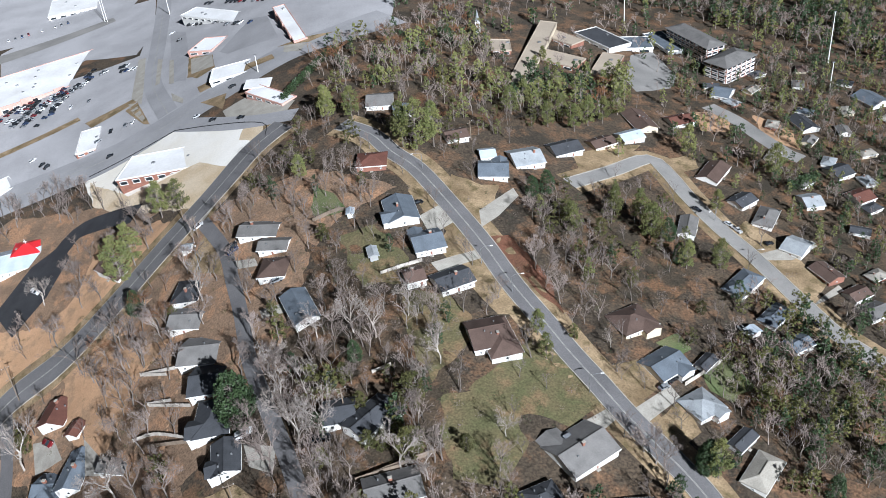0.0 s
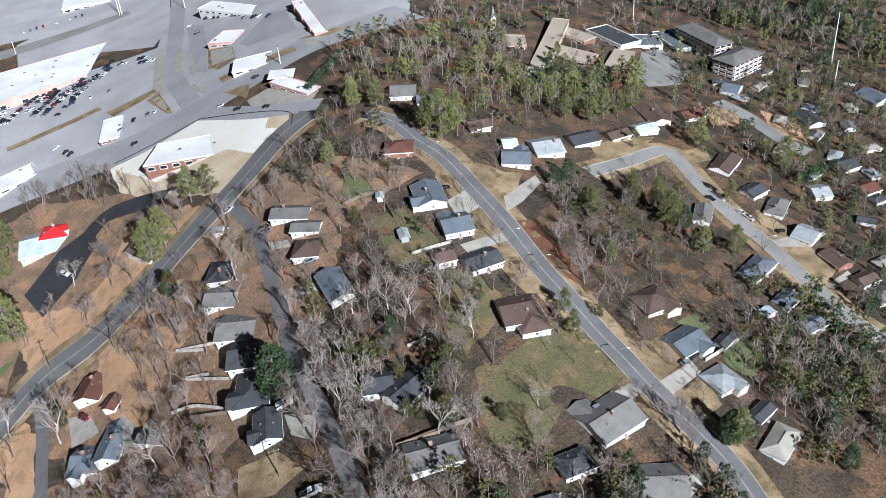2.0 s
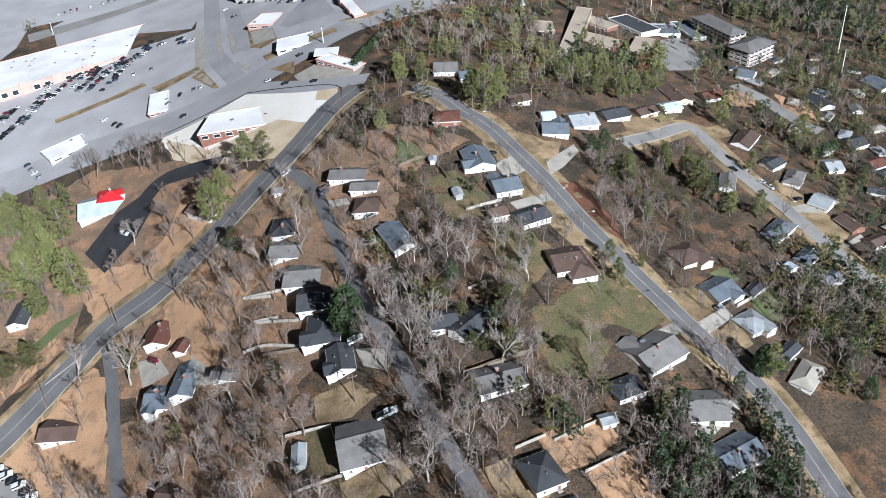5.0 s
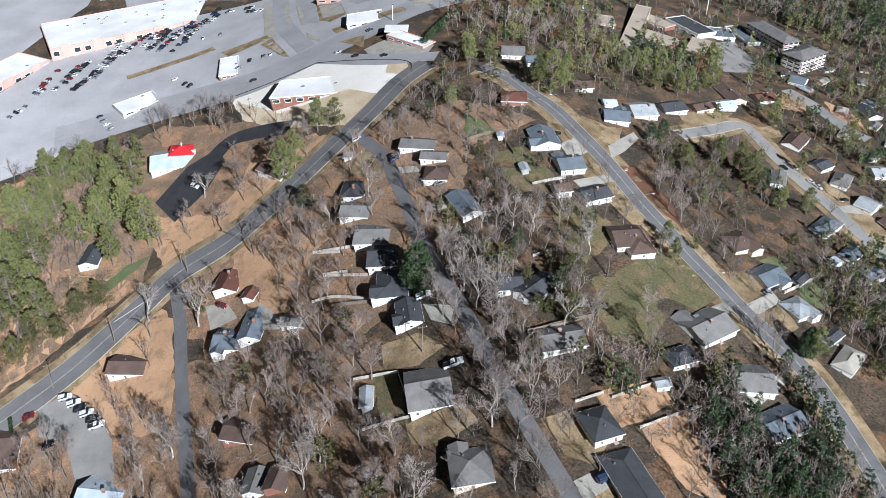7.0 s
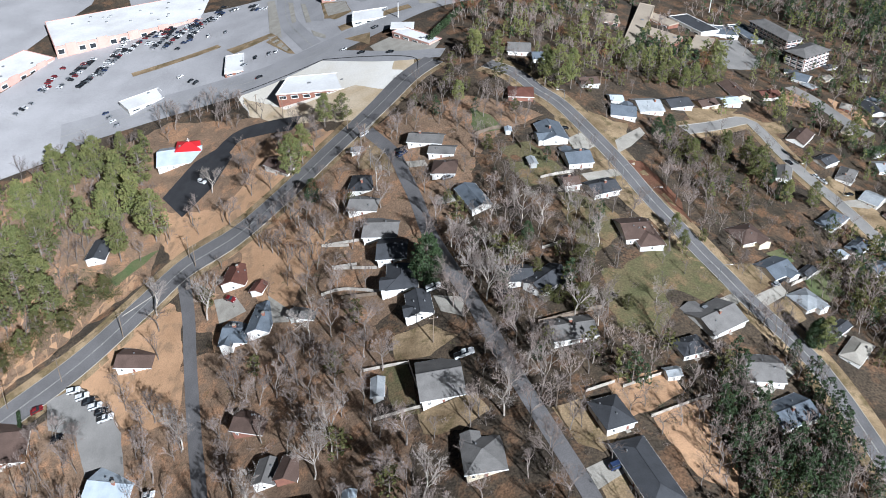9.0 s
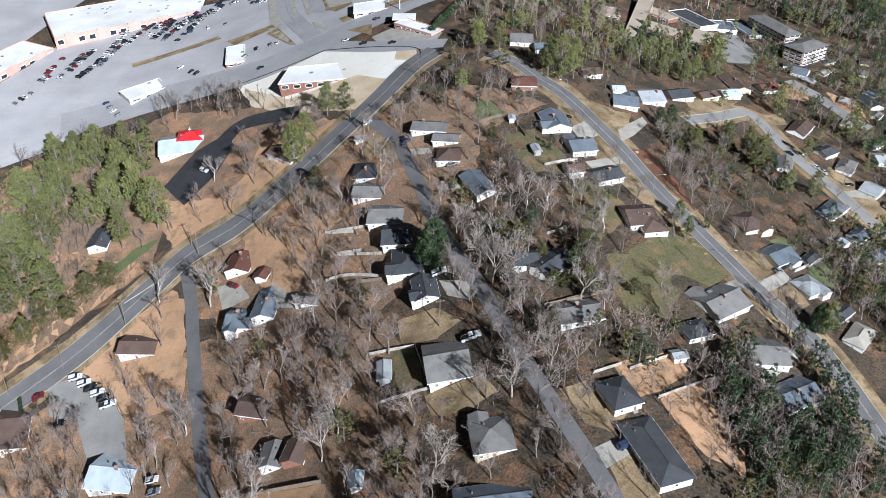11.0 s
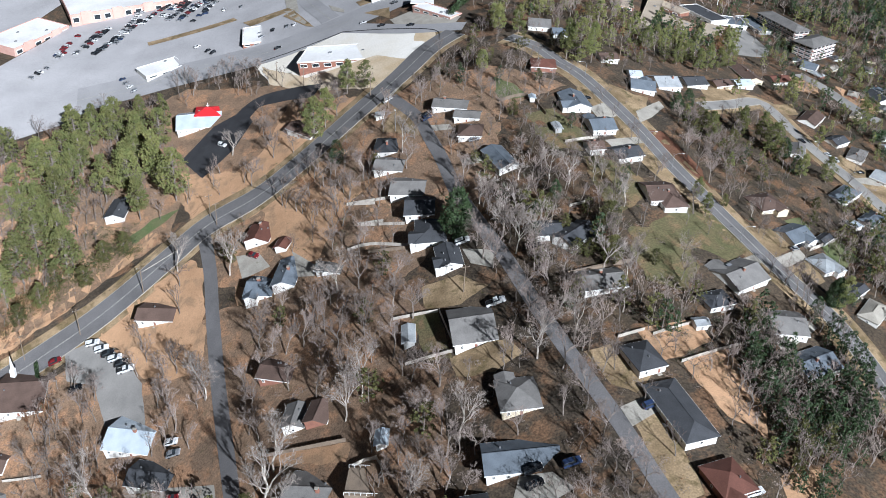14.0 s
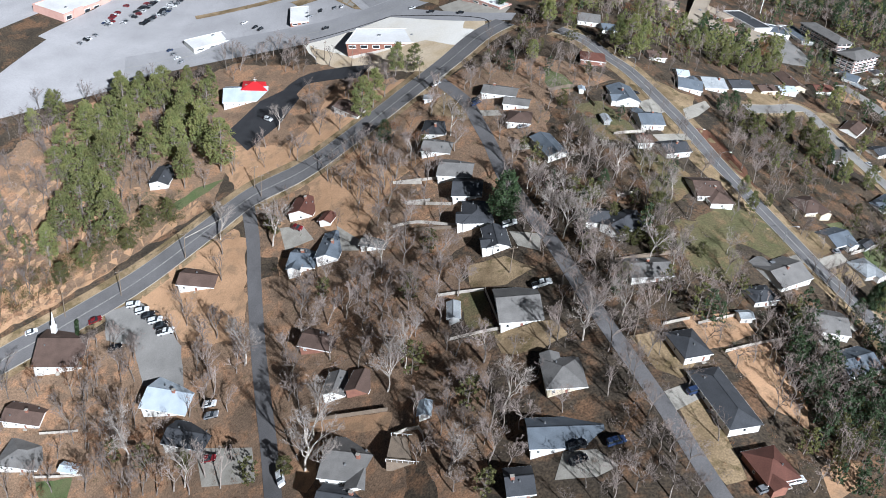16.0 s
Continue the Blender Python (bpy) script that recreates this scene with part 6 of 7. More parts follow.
# ---- woods and trees ----
plant((('cedar', x, y, h) for x, y, h in ((-71.4, 145.2, 15.6), (-70.7, 146.9, 13.0))))
plant((('cedar', x, y, h) for x, y, h in ((-113.2, 201.9, 9.2), (-48.8, 146.4, 5.3), (32.3, 123.9, 9.4), (29.9, 124.2, 8.4), (71.3, 128.7, 7.5))))
plant((('pine', x, y, h) for x, y, h in ((-125.1, 225.4, 15.8), (-114.2, 242.5, 13.7), (-104.9, 243.3, 11.3), (-35.3, 240.9, 15.4), (-30.1, 239.0, 17.2), (-25.0, 241.5, 15.3), (-58.8, 258.2, 12.8), (-53.3, 260.2, 11.8), (55.3, 254.6, 11.7), (80.1, 244.1, 12.8), (54.8, 221.7, 8.2), (1.0, 152.6, 8.0), (34.0, 122.6, 11.3), (51.4, 194.3, 10.0), (42.0, 192.8, 9.3), (32.6, 211.6, 11.9), (34.3, 203.9, 12.8), (25.6, 212.9, 11.2), (12.6, 203.0, 10.5), (-64.7, 230.0, 8.6), (-60.7, 268.3, 9.8))))
plant((('olive', x, y, h) for x, y, h in ((-45.3, 147.1, 6.3), (-54.8, 198.2, 5.9), (4.2, 160.4, 4.5), (-28.5, 126.0, 7.0), (-17.9, 125.5, 5.1))))
plant((('pine', x, y, h) for x, y, h in ((-121.1, 219.8, 17.0), (-202.1, 265.7, 13.3), (2.2, 161.8, 7.9), (-238.5, 225.1, 18.8), (-233.7, 236.7, 19.5), (-219.5, 215.5, 24.0), (-222.0, 197.5, 23.7), (-225.9, 190.6, 22.4), (-218.3, 238.8, 20.0), (-212.0, 255.9, 16.9), (-196.4, 242.1, 20.4), (-185.4, 227.1, 22.8), (-174.7, 215.4, 22.4), (-196.9, 220.8, 20.5), (-187.3, 210.4, 18.5), (-209.2, 191.3, 21.7), (-228.8, 181.4, 18.7), (-259.3, 243.2, 12.4), (-257.4, 256.9, 10.8), (-220.5, 260.9, 15.2), (-189.1, 247.6, 17.9))))
plant((('olive', x, y, h) for x, y, h in ((-145.8, 176.3, 7.2), (-148.5, 179.9, 6.0), (-38.0, 129.6, 5.7), (-35.8, 127.3, 5.7), (-196.3, 194.2, 9.4), (-190.2, 198.0, 8.1), (-211.9, 186.9, 10.5), (-200.9, 185.4, 9.4), (-222.0, 174.2, 9.4), (-215.9, 180.3, 10.5), (-123.0, 81.6, 6.9), (-154.0, 96.1, 7.3))))
plant((('sycamore', x, y, h) for x, y, h in ((-145.0, 170.8, 18.3), (-68.3, 74.4, 16.5), (-115.8, 89.7, 20.1), (-50.3, 92.5, 15.1), (-41.5, 97.3, 14.7), (-116.1, 80.0, 21.0), (-105.5, 141.9, 16.7), (-165.9, 181.6, 15.8), (-143.3, 126.3, 17.8), (-46.9, 134.5, 14.7), (-54.5, 145.3, 13.3), (-57.7, 131.5, 14.4), (-93.8, 99.6, 16.4), (-97.4, 94.2, 15.2), (-173.8, 103.8, 21.1), (-152.2, 90.5, 16.9), (-65.8, 155.7, 12.5), (-104.8, 72.9, 12.4), (-79.4, 61.2, 15.0))))
plant((('bare', x, y, h) for x, y, h in ((21.4, 127.7, 10.7), (24.3, 124.8, 10.6), (26.8, 123.0, 9.7), (3.4, 179.5, 11.5), (6.2, 172.5, 11.4), (1.0, 185.2, 9.9), (9.4, 188.7, 9.8), (13.0, 182.5, 10.6), (-9.1, 172.5, 6.9), (-12.1, 166.2, 7.0), (18.5, 153.4, 5.8), (2.1, 207.4, 9.1), (4.8, 202.5, 9.1), (-90.0, 183.7, 11.5), (-85.4, 220.5, 10.6), (-82.8, 223.8, 10.3), (-88.2, 217.7, 9.9), (-144.7, 209.4, 12.3))))
plant((('olive', x, y, h) for x, y, h in ((34.8, 206.6, 6.6), (20.3, 203.4, 5.9), (11.7, 209.4, 6.0), (41.8, 174.6, 4.3), (-39.8, 136.4, 5.3), (-34.6, 129.5, 5.2), (-49.0, 125.5, 6.0), (-65.4, 236.1, 5.7), (-45.4, 221.1, 4.8), (-66.7, 176.1, 4.6), (-97.3, 194.2, 4.8))))
plant((('cedar', x, y, h) for x, y, h in ((3.0, 218.8, 6.9), (7.4, 221.3, 7.9), (39.2, 204.9, 7.6), (40.3, 194.9, 6.7), (-43.4, 153.3, 6.2), (57.7, 119.4, 7.2))))
plant((('pine', x, y, h) for x, y, h in ((11.4, 263.6, 9.5), (16.8, 270.3, 10.4), (20.0, 263.2, 10.3), (25.1, 268.9, 11.3), (30.4, 272.1, 10.3), (36.7, 280.8, 10.2), (4.5, 276.7, 10.4), (-0.1, 269.9, 10.4), (12.7, 321.0, 7.0), (9.8, 309.7, 6.9))))
plant((('bare', x, y, h) for x, y, h in ((-40.9, 46.9, 12.3), (-34.3, 45.5, 12.3), (-45.5, 45.4, 11.3), (-28.6, 45.8, 9.8), (-46.8, 99.8, 12.7), (-40.9, 107.3, 12.5), (-29.9, 102.6, 11.1), (-52.1, 106.5, 12.9), (-73.7, 92.0, 13.6), (-77.2, 82.8, 13.4), (-9.7, 87.8, 7.9), (3.1, 107.9, 8.2), (4.9, 96.3, 8.6), (7.6, 89.5, 9.6), (-11.5, 120.5, 8.5), (-9.2, 115.5, 8.4), (-34.5, 99.2, 11.3), (-49.5, 97.2, 11.8), (-56.3, 93.7, 12.0), (-38.4, 80.5, 10.5), (-55.3, 65.8, 8.5), (-35.5, 57.3, 9.0), (-30.1, 52.9, 9.0), (-63.8, 68.0, 11.9))))
plant((('bare', x, y, h) for x, y, h in ((-44.4, 105.6, 12.6), (-39.7, 93.3, 12.6), (-35.5, 85.8, 10.4), (-54.8, 113.3, 14.0), (-49.5, 100.1, 13.9), (-44.6, 88.0, 13.8), (-40.1, 75.3, 12.5), (-37.0, 66.8, 11.3), (-33.1, 57.4, 11.1), (-65.4, 138.3, 12.4), (-60.8, 127.7, 12.8))))
plant((('bare', x, y, h) for x, y, h in ((-97.9, 207.9, 10.4), (-76.0, 183.2, 10.2), (-71.6, 165.5, 11.4), (-62.6, 150.6, 11.5), (-58.5, 136.1, 12.2), (-72.9, 159.2, 11.7), (-63.6, 132.1, 12.6), (-50.0, 123.8, 12.2), (-47.0, 114.1, 12.6), (-86.5, 198.0, 9.3), (-80.7, 198.6, 9.1), (-98.3, 219.6, 9.2))))
plant((('thin', x, y, h) for x, y, h in ((-18.1, 105.6, 8.9), (-6.3, 98.5, 8.7), (-3.9, 89.5, 8.8), (-67.1, 58.2, 11.6), (-71.3, 70.6, 13.1), (-45.2, 74.0, 9.3))))
plant((('sycamore', x, y, h) for x, y, h in ((-59.2, 139.4, 16.2), (-91.0, 192.9, 14.3), (-38.8, 159.6, 12.7), (-9.7, 129.4, 9.3), (-31.1, 166.1, 9.9), (-44.3, 162.5, 11.2), (16.7, 158.6, 6.7), (-53.5, 163.3, 10.9), (-28.7, 141.2, 10.4), (-45.9, 134.8, 10.7), (-156.3, 230.7, 11.7), (-31.9, 122.1, 12.4), (-27.2, 118.8, 11.4))))
plant(grove('', '', ['bare', 'bare', 'thin'], [(-136.7, 143.3), (-117.2, 141.8), (-113.5, 150.8), (-92.8, 146.2), (-78.2, 121.3), (-82.8, 103.5), (-96.1, 95.3), (-120.7, 115.6), (-135.7, 138.7)], 27, 9.7, 15.0, 1, 4.38))
plant(grove('', '', ['bare', 'bare', 'thin'], [(-88.8, 106.4), (-74.1, 99.6), (-70.3, 76.7), (-71.5, 52.2), (-81.3, 55.9), (-91.5, 79.3)], 16, 7.9, 12.8, 2, 4.03))
plant(grove('', '', ['bare', 'bare', 'thin'], [(-114.4, 201.4), (-97.1, 183.0), (-89.9, 166.0), (-96.2, 148.1), (-110.5, 153.6), (-115.9, 178.4)], 8, 7.9, 12.8, 3, 3.57))
plant(grove('', '', ['bare', 'bare', 'thin', 'bare', 'sycamore', 'olive'], [(-61.1, 181.3), (-44.1, 174.1), (-23.8, 165.3), (-19.2, 132.5), (-26.5, 108.2), (-40.6, 111.6), (-62.3, 132.7), (-66.0, 164.0)], 28, 6.3, 11.2, 4, 3.39))
plant(grove('', '', ['bare', 'bare', 'thin'], [(-170.0, 143.8), (-131.7, 136.8), (-121.1, 101.2), (-138.1, 105.6), (-158.3, 122.6)], 10, 9.0, 13.5, 5, 4.46))
plant(grove('', '', ['bare', 'bare', 'thin'], [(-206.2, 153.4), (-184.5, 147.5), (-181.7, 127.5), (-196.5, 126.5)], 8, 7.9, 11.3, 6, 4.14))
wood_stand('leafless trees mixed with evergreens along the back yards', grove('', '', ['far_bare', 'far_bare', 'far_thin', 'far_olive', 'far_bare'], [(-47.5, 118.6), (-26.0, 112.6), (-6.6, 113.0), (7.4, 113.8), (5.5, 92.6), (5.5, 71.0), (13.6, 57.5), (-4.5, 49.4), (-3.4, 78.7), (-12.8, 102.8), (-34.5, 99.2)], 27, 6.1, 10.5, 7, 3.5), 7)
plant(grove('', '', ['bare', 'bare', 'thin'], [(-59.8, 200.0), (-43.6, 192.9), (-35.5, 174.4), (-30.6, 151.5), (-23.8, 125.7), (-31.8, 115.2), (-48.5, 118.4), (-69.3, 153.0), (-64.6, 160.7), (-52.1, 162.8)], 24, 6.4, 10.4, 8, 3.2))
wood_stand('leafless woodland of fine grey-brown twigs', grove('', '', ['far_bare', 'far_bare', 'far_thin'], [(-84.9, 244.1), (-46.1, 233.0), (-35.4, 217.0), (-42.4, 197.3), (-56.7, 201.1), (-71.7, 217.4), (-81.2, 233.3)], 22, 5.9, 9.0, 9, 2.99), 9)
plant(grove('', '', ['bare', 'bare', 'thin'], [(-136.5, 201.3), (-112.2, 196.3), (-91.7, 169.3), (-101.4, 163.2), (-118.3, 173.5)], 9, 7.9, 12.9, 10, 3.58))
wood_stand('dense stand of leafless trees and evergreens', grove('', '', ['far_bare', 'far_bare', 'far_pine', 'far_olive', 'far_thin'], [(10.7, 230.1), (31.1, 232.2), (44.8, 217.0), (47.3, 206.5), (34.7, 182.2), (16.8, 178.8), (4.6, 199.9), (0.8, 209.7)], 36, 5.3, 8.6, 11, 2.66), 11)
wood_stand('leafless trees above red-brown leaves', grove('', '', ['far_bare', 'far_bare', 'far_thin'], [(-0.3, 196.5), (18.0, 197.7), (22.7, 179.9), (19.9, 170.8), (7.8, 162.8), (-0.1, 180.1)], 13, 5.4, 8.0, 12, 3.17), 12)
wood_stand('leafless woodland behind the houses', grove('', '', ['far_bare', 'far_bare', 'far_thin', 'far_bare', 'far_olive'], [(35.2, 157.8), (48.4, 167.4), (59.3, 159.3), (78.8, 151.9), (68.6, 125.5), (52.0, 130.6), (41.4, 141.4)], 45, 4.6, 7.8, 13, 3.06), 13)
wood_stand('mixed wood of pines and leafless trees', grove('', '', ['far_pine', 'far_bare', 'far_bare', 'far_thin', 'far_olive', 'far_oak', 'far_bare'], [(-72.0, 343.1), (-41.1, 362.8), (-4.2, 346.5), (-6.0, 303.5), (1.2, 290.6), (45.9, 310.2), (36.8, 279.2), (10.8, 266.7), (-18.8, 257.8), (-37.5, 276.5), (-56.1, 270.8), (-68.3, 275.6)], 115, 5.9, 9.9, 14, 2.82), 14)
wood_stand('distant dark pine forest', grove('', '', ['dist_pine', 'dist_dark', 'dist_dark', 'dist_bare'], [(-46.7, 429.3), (4.0, 428.3), (76.7, 391.1), (110.3, 355.3), (154.0, 316.2), (206.0, 434.1)], 475, 6.3, 9.8, 15, 1.45), 15)
wood_stand('mixed trees between distant houses', grove('', '', ['far_bare', 'far_pine', 'far_thin', 'far_olive', 'far_bare'], [(102.4, 335.5), (141.9, 304.2), (106.9, 214.1), (92.2, 213.9), (94.5, 250.9), (89.7, 290.4)], 80, 4.0, 6.3, 16, 2.93), 16)
wood_stand('yard trees between houses', grove('', '', ['far_bare', 'far_pine', 'far_thin', 'far_bare'], [(46.2, 300.2), (77.8, 314.1), (84.2, 240.4), (92.2, 213.9), (97.2, 189.0), (87.3, 163.5), (77.4, 197.4), (65.8, 235.6), (55.1, 266.2)], 36, 3.7, 5.5, 17, 3.1), 17)
wood_stand('roadside wood of pines, leafless trees and brush', grove('', '', ['far_bare', 'far_thin', 'far_bare', 'far_bare', 'far_pine', 'far_thin'], [(-264.5, 256.5), (-239.8, 283.2), (-193.4, 272.4), (-176.8, 227.8), (-193.4, 209.0), (-207.0, 191.0), (-224.1, 174.4), (-240.1, 162.2), (-261.6, 193.5), (-270.6, 236.3)], 130, 8.3, 12.9, 18, 2.57), 18)
wood_stand('row of leafless trees behind the red-roofed building', grove('', '', ['far_bare', 'far_bare', 'far_thin'], [(-203.9, 311.7), (-168.9, 312.0), (-140.2, 260.0), (-159.6, 265.2), (-183.6, 279.2)], 14, 7.1, 10.2, 19, 2.89), 19)
wood_stand('leafless trees on the bank', grove('', '', ['far_bare', 'far_bare', 'far_thin'], [(-205.9, 307.5), (-160.0, 293.5), (-132.9, 254.8), (-156.0, 261.5), (-195.0, 284.3)], 14, 7.2, 10.3, 20, 2.99), 20)
wood_stand('distant trees behind the mall', grove('', '', ['far_pine', 'far_thin'], [(-305.2, 562.7), (-274.4, 551.3), (-256.6, 489.5), (-272.8, 451.4), (-297.0, 449.7), (-338.0, 574.2)], 50, 4.8, 6.9, 21, 2.59), 21)
wood_stand('leafless trees by the bend of the street', grove('', '', ['far_bare', 'far_thin', 'far_bare', 'far_oak', 'far_pine'], [(-51.4, 312.1), (-26.3, 302.3), (-22.3, 265.3), (-13.8, 244.0), (-4.6, 253.8), (-18.7, 266.0), (-38.8, 263.9)], 18, 5.3, 8.7, 22, 3.14), 22)
wood_stand('leafless trees above the road', grove('', '', ['far_bare', 'far_bare', 'far_thin'], [(-281.0, 238.7), (-264.5, 256.5), (-233.8, 230.7), (-243.7, 203.6), (-261.6, 193.5)], 18, 6.7, 10.2, 23, 2.53), 23)
wood_stand('leafless trees', grove('', '', ['far_bare', 'far_bare', 'far_thin'], [(-193.9, 243.6), (-185.8, 251.2), (-148.8, 211.4), (-158.0, 189.4), (-186.8, 201.2)], 7, 7.8, 11.8, 24, 3.39), 24)
plant(grove('', '', ['bare', 'bare', 'thin'], [(-195.0, 122.7), (-161.4, 103.7), (-160.3, 89.4), (-186.5, 99.7)], 6, 8.8, 13.2, 25, 4.34))
plant(grove('', '', ['bare', 'bare', 'thin'], [(-49.9, 85.1), (-39.7, 63.6), (-35.1, 48.4), (-44.5, 43.2), (-57.7, 45.4), (-43.9, 73.8)], 8, 5.4, 8.9, 26, 3.75))
wood_stand('leafless yard trees with fine grey twigs', grove('', '', ['far_bare', 'far_thin', 'far_olive', 'far_dark'], [(-91.9, 251.9), (-35.6, 219.8), (-25.7, 196.0), (-42.6, 175.7), (-25.6, 151.2), (-13.1, 131.6), (-2.5, 115.0), (-66.7, 125.0), (-67.7, 162.1), (-60.8, 185.1), (-71.9, 207.8)], 24, 4.6, 8.4, 31, 2.3), 31)
wood_stand('leafless yard trees and evergreens', grove('', '', ['far_bare', 'far_thin', 'far_bare', 'far_olive', 'far_dark'], [(-4.6, 198.2), (19.5, 198.2), (33.0, 173.2), (39.8, 166.2), (46.2, 159.6), (81.5, 159.4), (67.6, 122.6), (38.0, 120.5), (34.1, 137.3), (20.1, 162.9), (2.4, 176.1)], 36, 3.8, 7.1, 32, 2.18), 32)
wood_stand('leafless trees with fine grey-brown twigs', grove('', '', ['far_bare', 'far_thin', 'far_olive'], [(-139.1, 138.2), (-118.6, 140.5), (-113.5, 150.8), (-86.4, 147.5), (-75.2, 120.0), (-77.9, 93.8), (-68.3, 90.0), (-60.2, 73.4), (-69.2, 51.4), (-86.8, 61.2), (-89.7, 88.7), (-116.9, 95.6), (-129.0, 108.7), (-151.2, 129.5)], 21, 7.4, 12.6, 33, 2.73), 33)
wood_stand('leafless trees and evergreen brush', grove('', '', ['far_bare', 'far_thin', 'far_bare', 'far_olive', 'far_dark'], [(-67.9, 176.4), (-44.0, 177.5), (-12.4, 160.0), (-19.4, 118.2), (-3.8, 111.8), (7.7, 101.4), (-5.7, 67.8), (-3.9, 89.5), (-27.5, 99.8), (-54.9, 109.1), (-65.4, 138.3)], 36, 5.9, 10.1, 34, 2.19), 34)
wood_stand('dark thicket of evergreens and leafless trees', grove('', '', ['far_dark', 'far_dark', 'far_olive', 'far_dark', 'far_bare'], [(-0.2, 106.8), (12.0, 94.9), (18.9, 75.5), (12.7, 53.9), (0.6, 50.4), (-0.1, 69.3)], 45, 5.2, 8.7, 35, 2.04), 35)
wood_stand('leafless yard trees and shrubs', grove('', '', ['far_bare', 'far_thin', 'far_oak', 'far_olive'], [(-228.2, 133.7), (-202.4, 142.9), (-158.0, 109.7), (-135.4, 100.9), (-131.3, 78.6), (-213.8, 99.7)], 27, 7.8, 12.3, 36, 3.58), 36)
wood_stand('leafless trees in brown leaves', grove('', '', ['far_bare', 'far_thin', 'far_oak'], [(-166.3, 218.7), (-130.8, 208.9), (-107.8, 201.2), (-87.9, 173.4), (-92.0, 157.2), (-114.0, 164.3), (-128.8, 189.8)], 15, 6.9, 10.8, 37, 2.69), 37)
wood_stand('trees between distant houses', grove('', '', ['far_bare', 'far_pine', 'far_thin', 'far_dark'], [(41.2, 294.1), (96.4, 314.3), (116.6, 250.8), (83.0, 163.3), (75.7, 192.4), (65.8, 235.6), (50.4, 261.3)], 36, 3.7, 5.5, 38, 2.32), 38)
wood_stand('trees by the street bend', grove('', '', ['far_bare', 'far_thin', 'far_oak', 'far_pine'], [(-64.6, 277.9), (-37.5, 276.5), (-0.6, 262.9), (-5.1, 246.1), (-25.9, 228.9), (-36.4, 248.6), (-54.5, 251.4)], 24, 4.7, 7.5, 39, 2.18), 39)
plant(grove('', '', ['bare', 'bare', 'thin'], [(-186.0, 279.7), (-141.0, 265.0), (-123.5, 238.0), (-124.7, 216.8), (-138.8, 209.6), (-164.3, 203.8), (-171.2, 214.3)], 7, 6.2, 8.9, 40, 4.37))
wood_stand('trees crowding between distant houses', grove('', '', ['dist_bare', 'dist_pine', 'dist_dark', 'dist_dark'], [(76.6, 366.8), (154.0, 316.2), (121.5, 213.8), (87.3, 163.5), (82.4, 213.4), (73.2, 264.5), (59.8, 307.3)], 372, 3.7, 5.5, 41, 1.70), 41)
wood_stand('mixed wood behind the bend', grove('', '', ['dist_pine', 'dist_bare', 'dist_dark', 'dist_bare'], [(-79.3, 405.7), (9.6, 430.9), (2.3, 306.7), (-49.0, 277.4), (-68.4, 312.4)], 169, 5.0, 8.2, 42, 1.36), 42)
wood_stand('distant mixed woods', grove('', '', ['dist_pine', 'dist_bare', 'dist_dark', 'dist_bare'], [(1.6, 392.3), (200.4, 547.6), (101.1, 257.1), (34.1, 239.6)], 226, 5.2, 8.2, 43, 2.05), 43)
wood_stand('trees behind the mall', grove('', '', ['dist_pine', 'dist_bare', 'dist_dark'], [(-417.3, 468.0), (-296.8, 539.8), (-265.6, 547.7), (-232.5, 573.0), (-451.5, 659.1)], 135, 4.7, 6.8, 44, 1.02), 44)
plant(grove('', '', ['bare', 'bare', 'bare', 'thin', 'thin'], [(-96.3, 255.1), (-35.8, 228.7), (57.7, 237.7), (82.9, 152.2), (69.7, 120.0), (-122.5, 153.4), (-168.2, 223.4), (-110.4, 211.0)], 85, 5.9, 8.9, 51, 5.91))
plant(grove('', '', ['bare', 'bare', 'bare', 'thin', 'bare'], [(-238.3, 157.9), (-164.8, 181.3), (-110.3, 199.0), (-54.1, 195.1), (58.1, 189.3), (16.2, 52.3), (-212.4, 96.4)], 36, 8.1, 12.1, 52, 7.15))
plant(grove('', '', ['bare', 'bare', 'thin'], [(-71.6, 106.3), (-10.6, 116.2), (7.1, 93.2), (-4.6, 49.1), (-71.5, 51.9)], 25, 5.5, 10.0, 61, 3.65))
plant(grove('', '', ['bare', 'bare', 'thin'], [(-6.6, 166.8), (47.5, 193.7), (83.0, 163.3), (67.4, 122.3), (-9.1, 114.4)], 30, 3.8, 6.4, 62, 3.15))
plant(grove('', '', ['bare', 'bare', 'thin'], [(-149.8, 271.7), (-76.3, 225.0), (-54.9, 183.0), (-70.8, 153.8), (-138.0, 205.8)], 24, 5.8, 9.1, 63, 3.24))
wood_stand('leafless trees and pines by the street bend', grove('', '', ['far_bare', 'far_olive', 'far_thin', 'far_bare', 'far_pine'], [(-73.9, 279.1), (-50.1, 263.5), (-11.1, 277.8), (15.3, 269.8), (1.4, 249.8), (-28.9, 235.3), (-54.5, 252.2), (-73.4, 256.1)], 36, 4.7, 7.5, 64, 2.52), 64)
wood_stand('leafless trees beside the bend of the street', grove('', '', ['far_bare', 'far_thin', 'far_bare', 'far_olive'], [(-63.7, 269.5), (-25.9, 249.1), (-35.8, 228.7), (-45.4, 221.1), (-77.1, 242.2), (-74.0, 259.8)], 20, 5.0, 7.8, 65, 2.43), 65)
wood_stand('dark wood of evergreens and leafless trees', grove('', '', ['far_bare', 'far_dark', 'far_thin', 'far_dark', 'far_bare'], [(3.5, 106.3), (23.9, 107.7), (28.5, 96.2), (46.9, 83.7), (43.9, 67.9), (3.4, 62.1), (5.6, 90.7)], 85, 5.9, 9.2, 53, 1.96), 53)
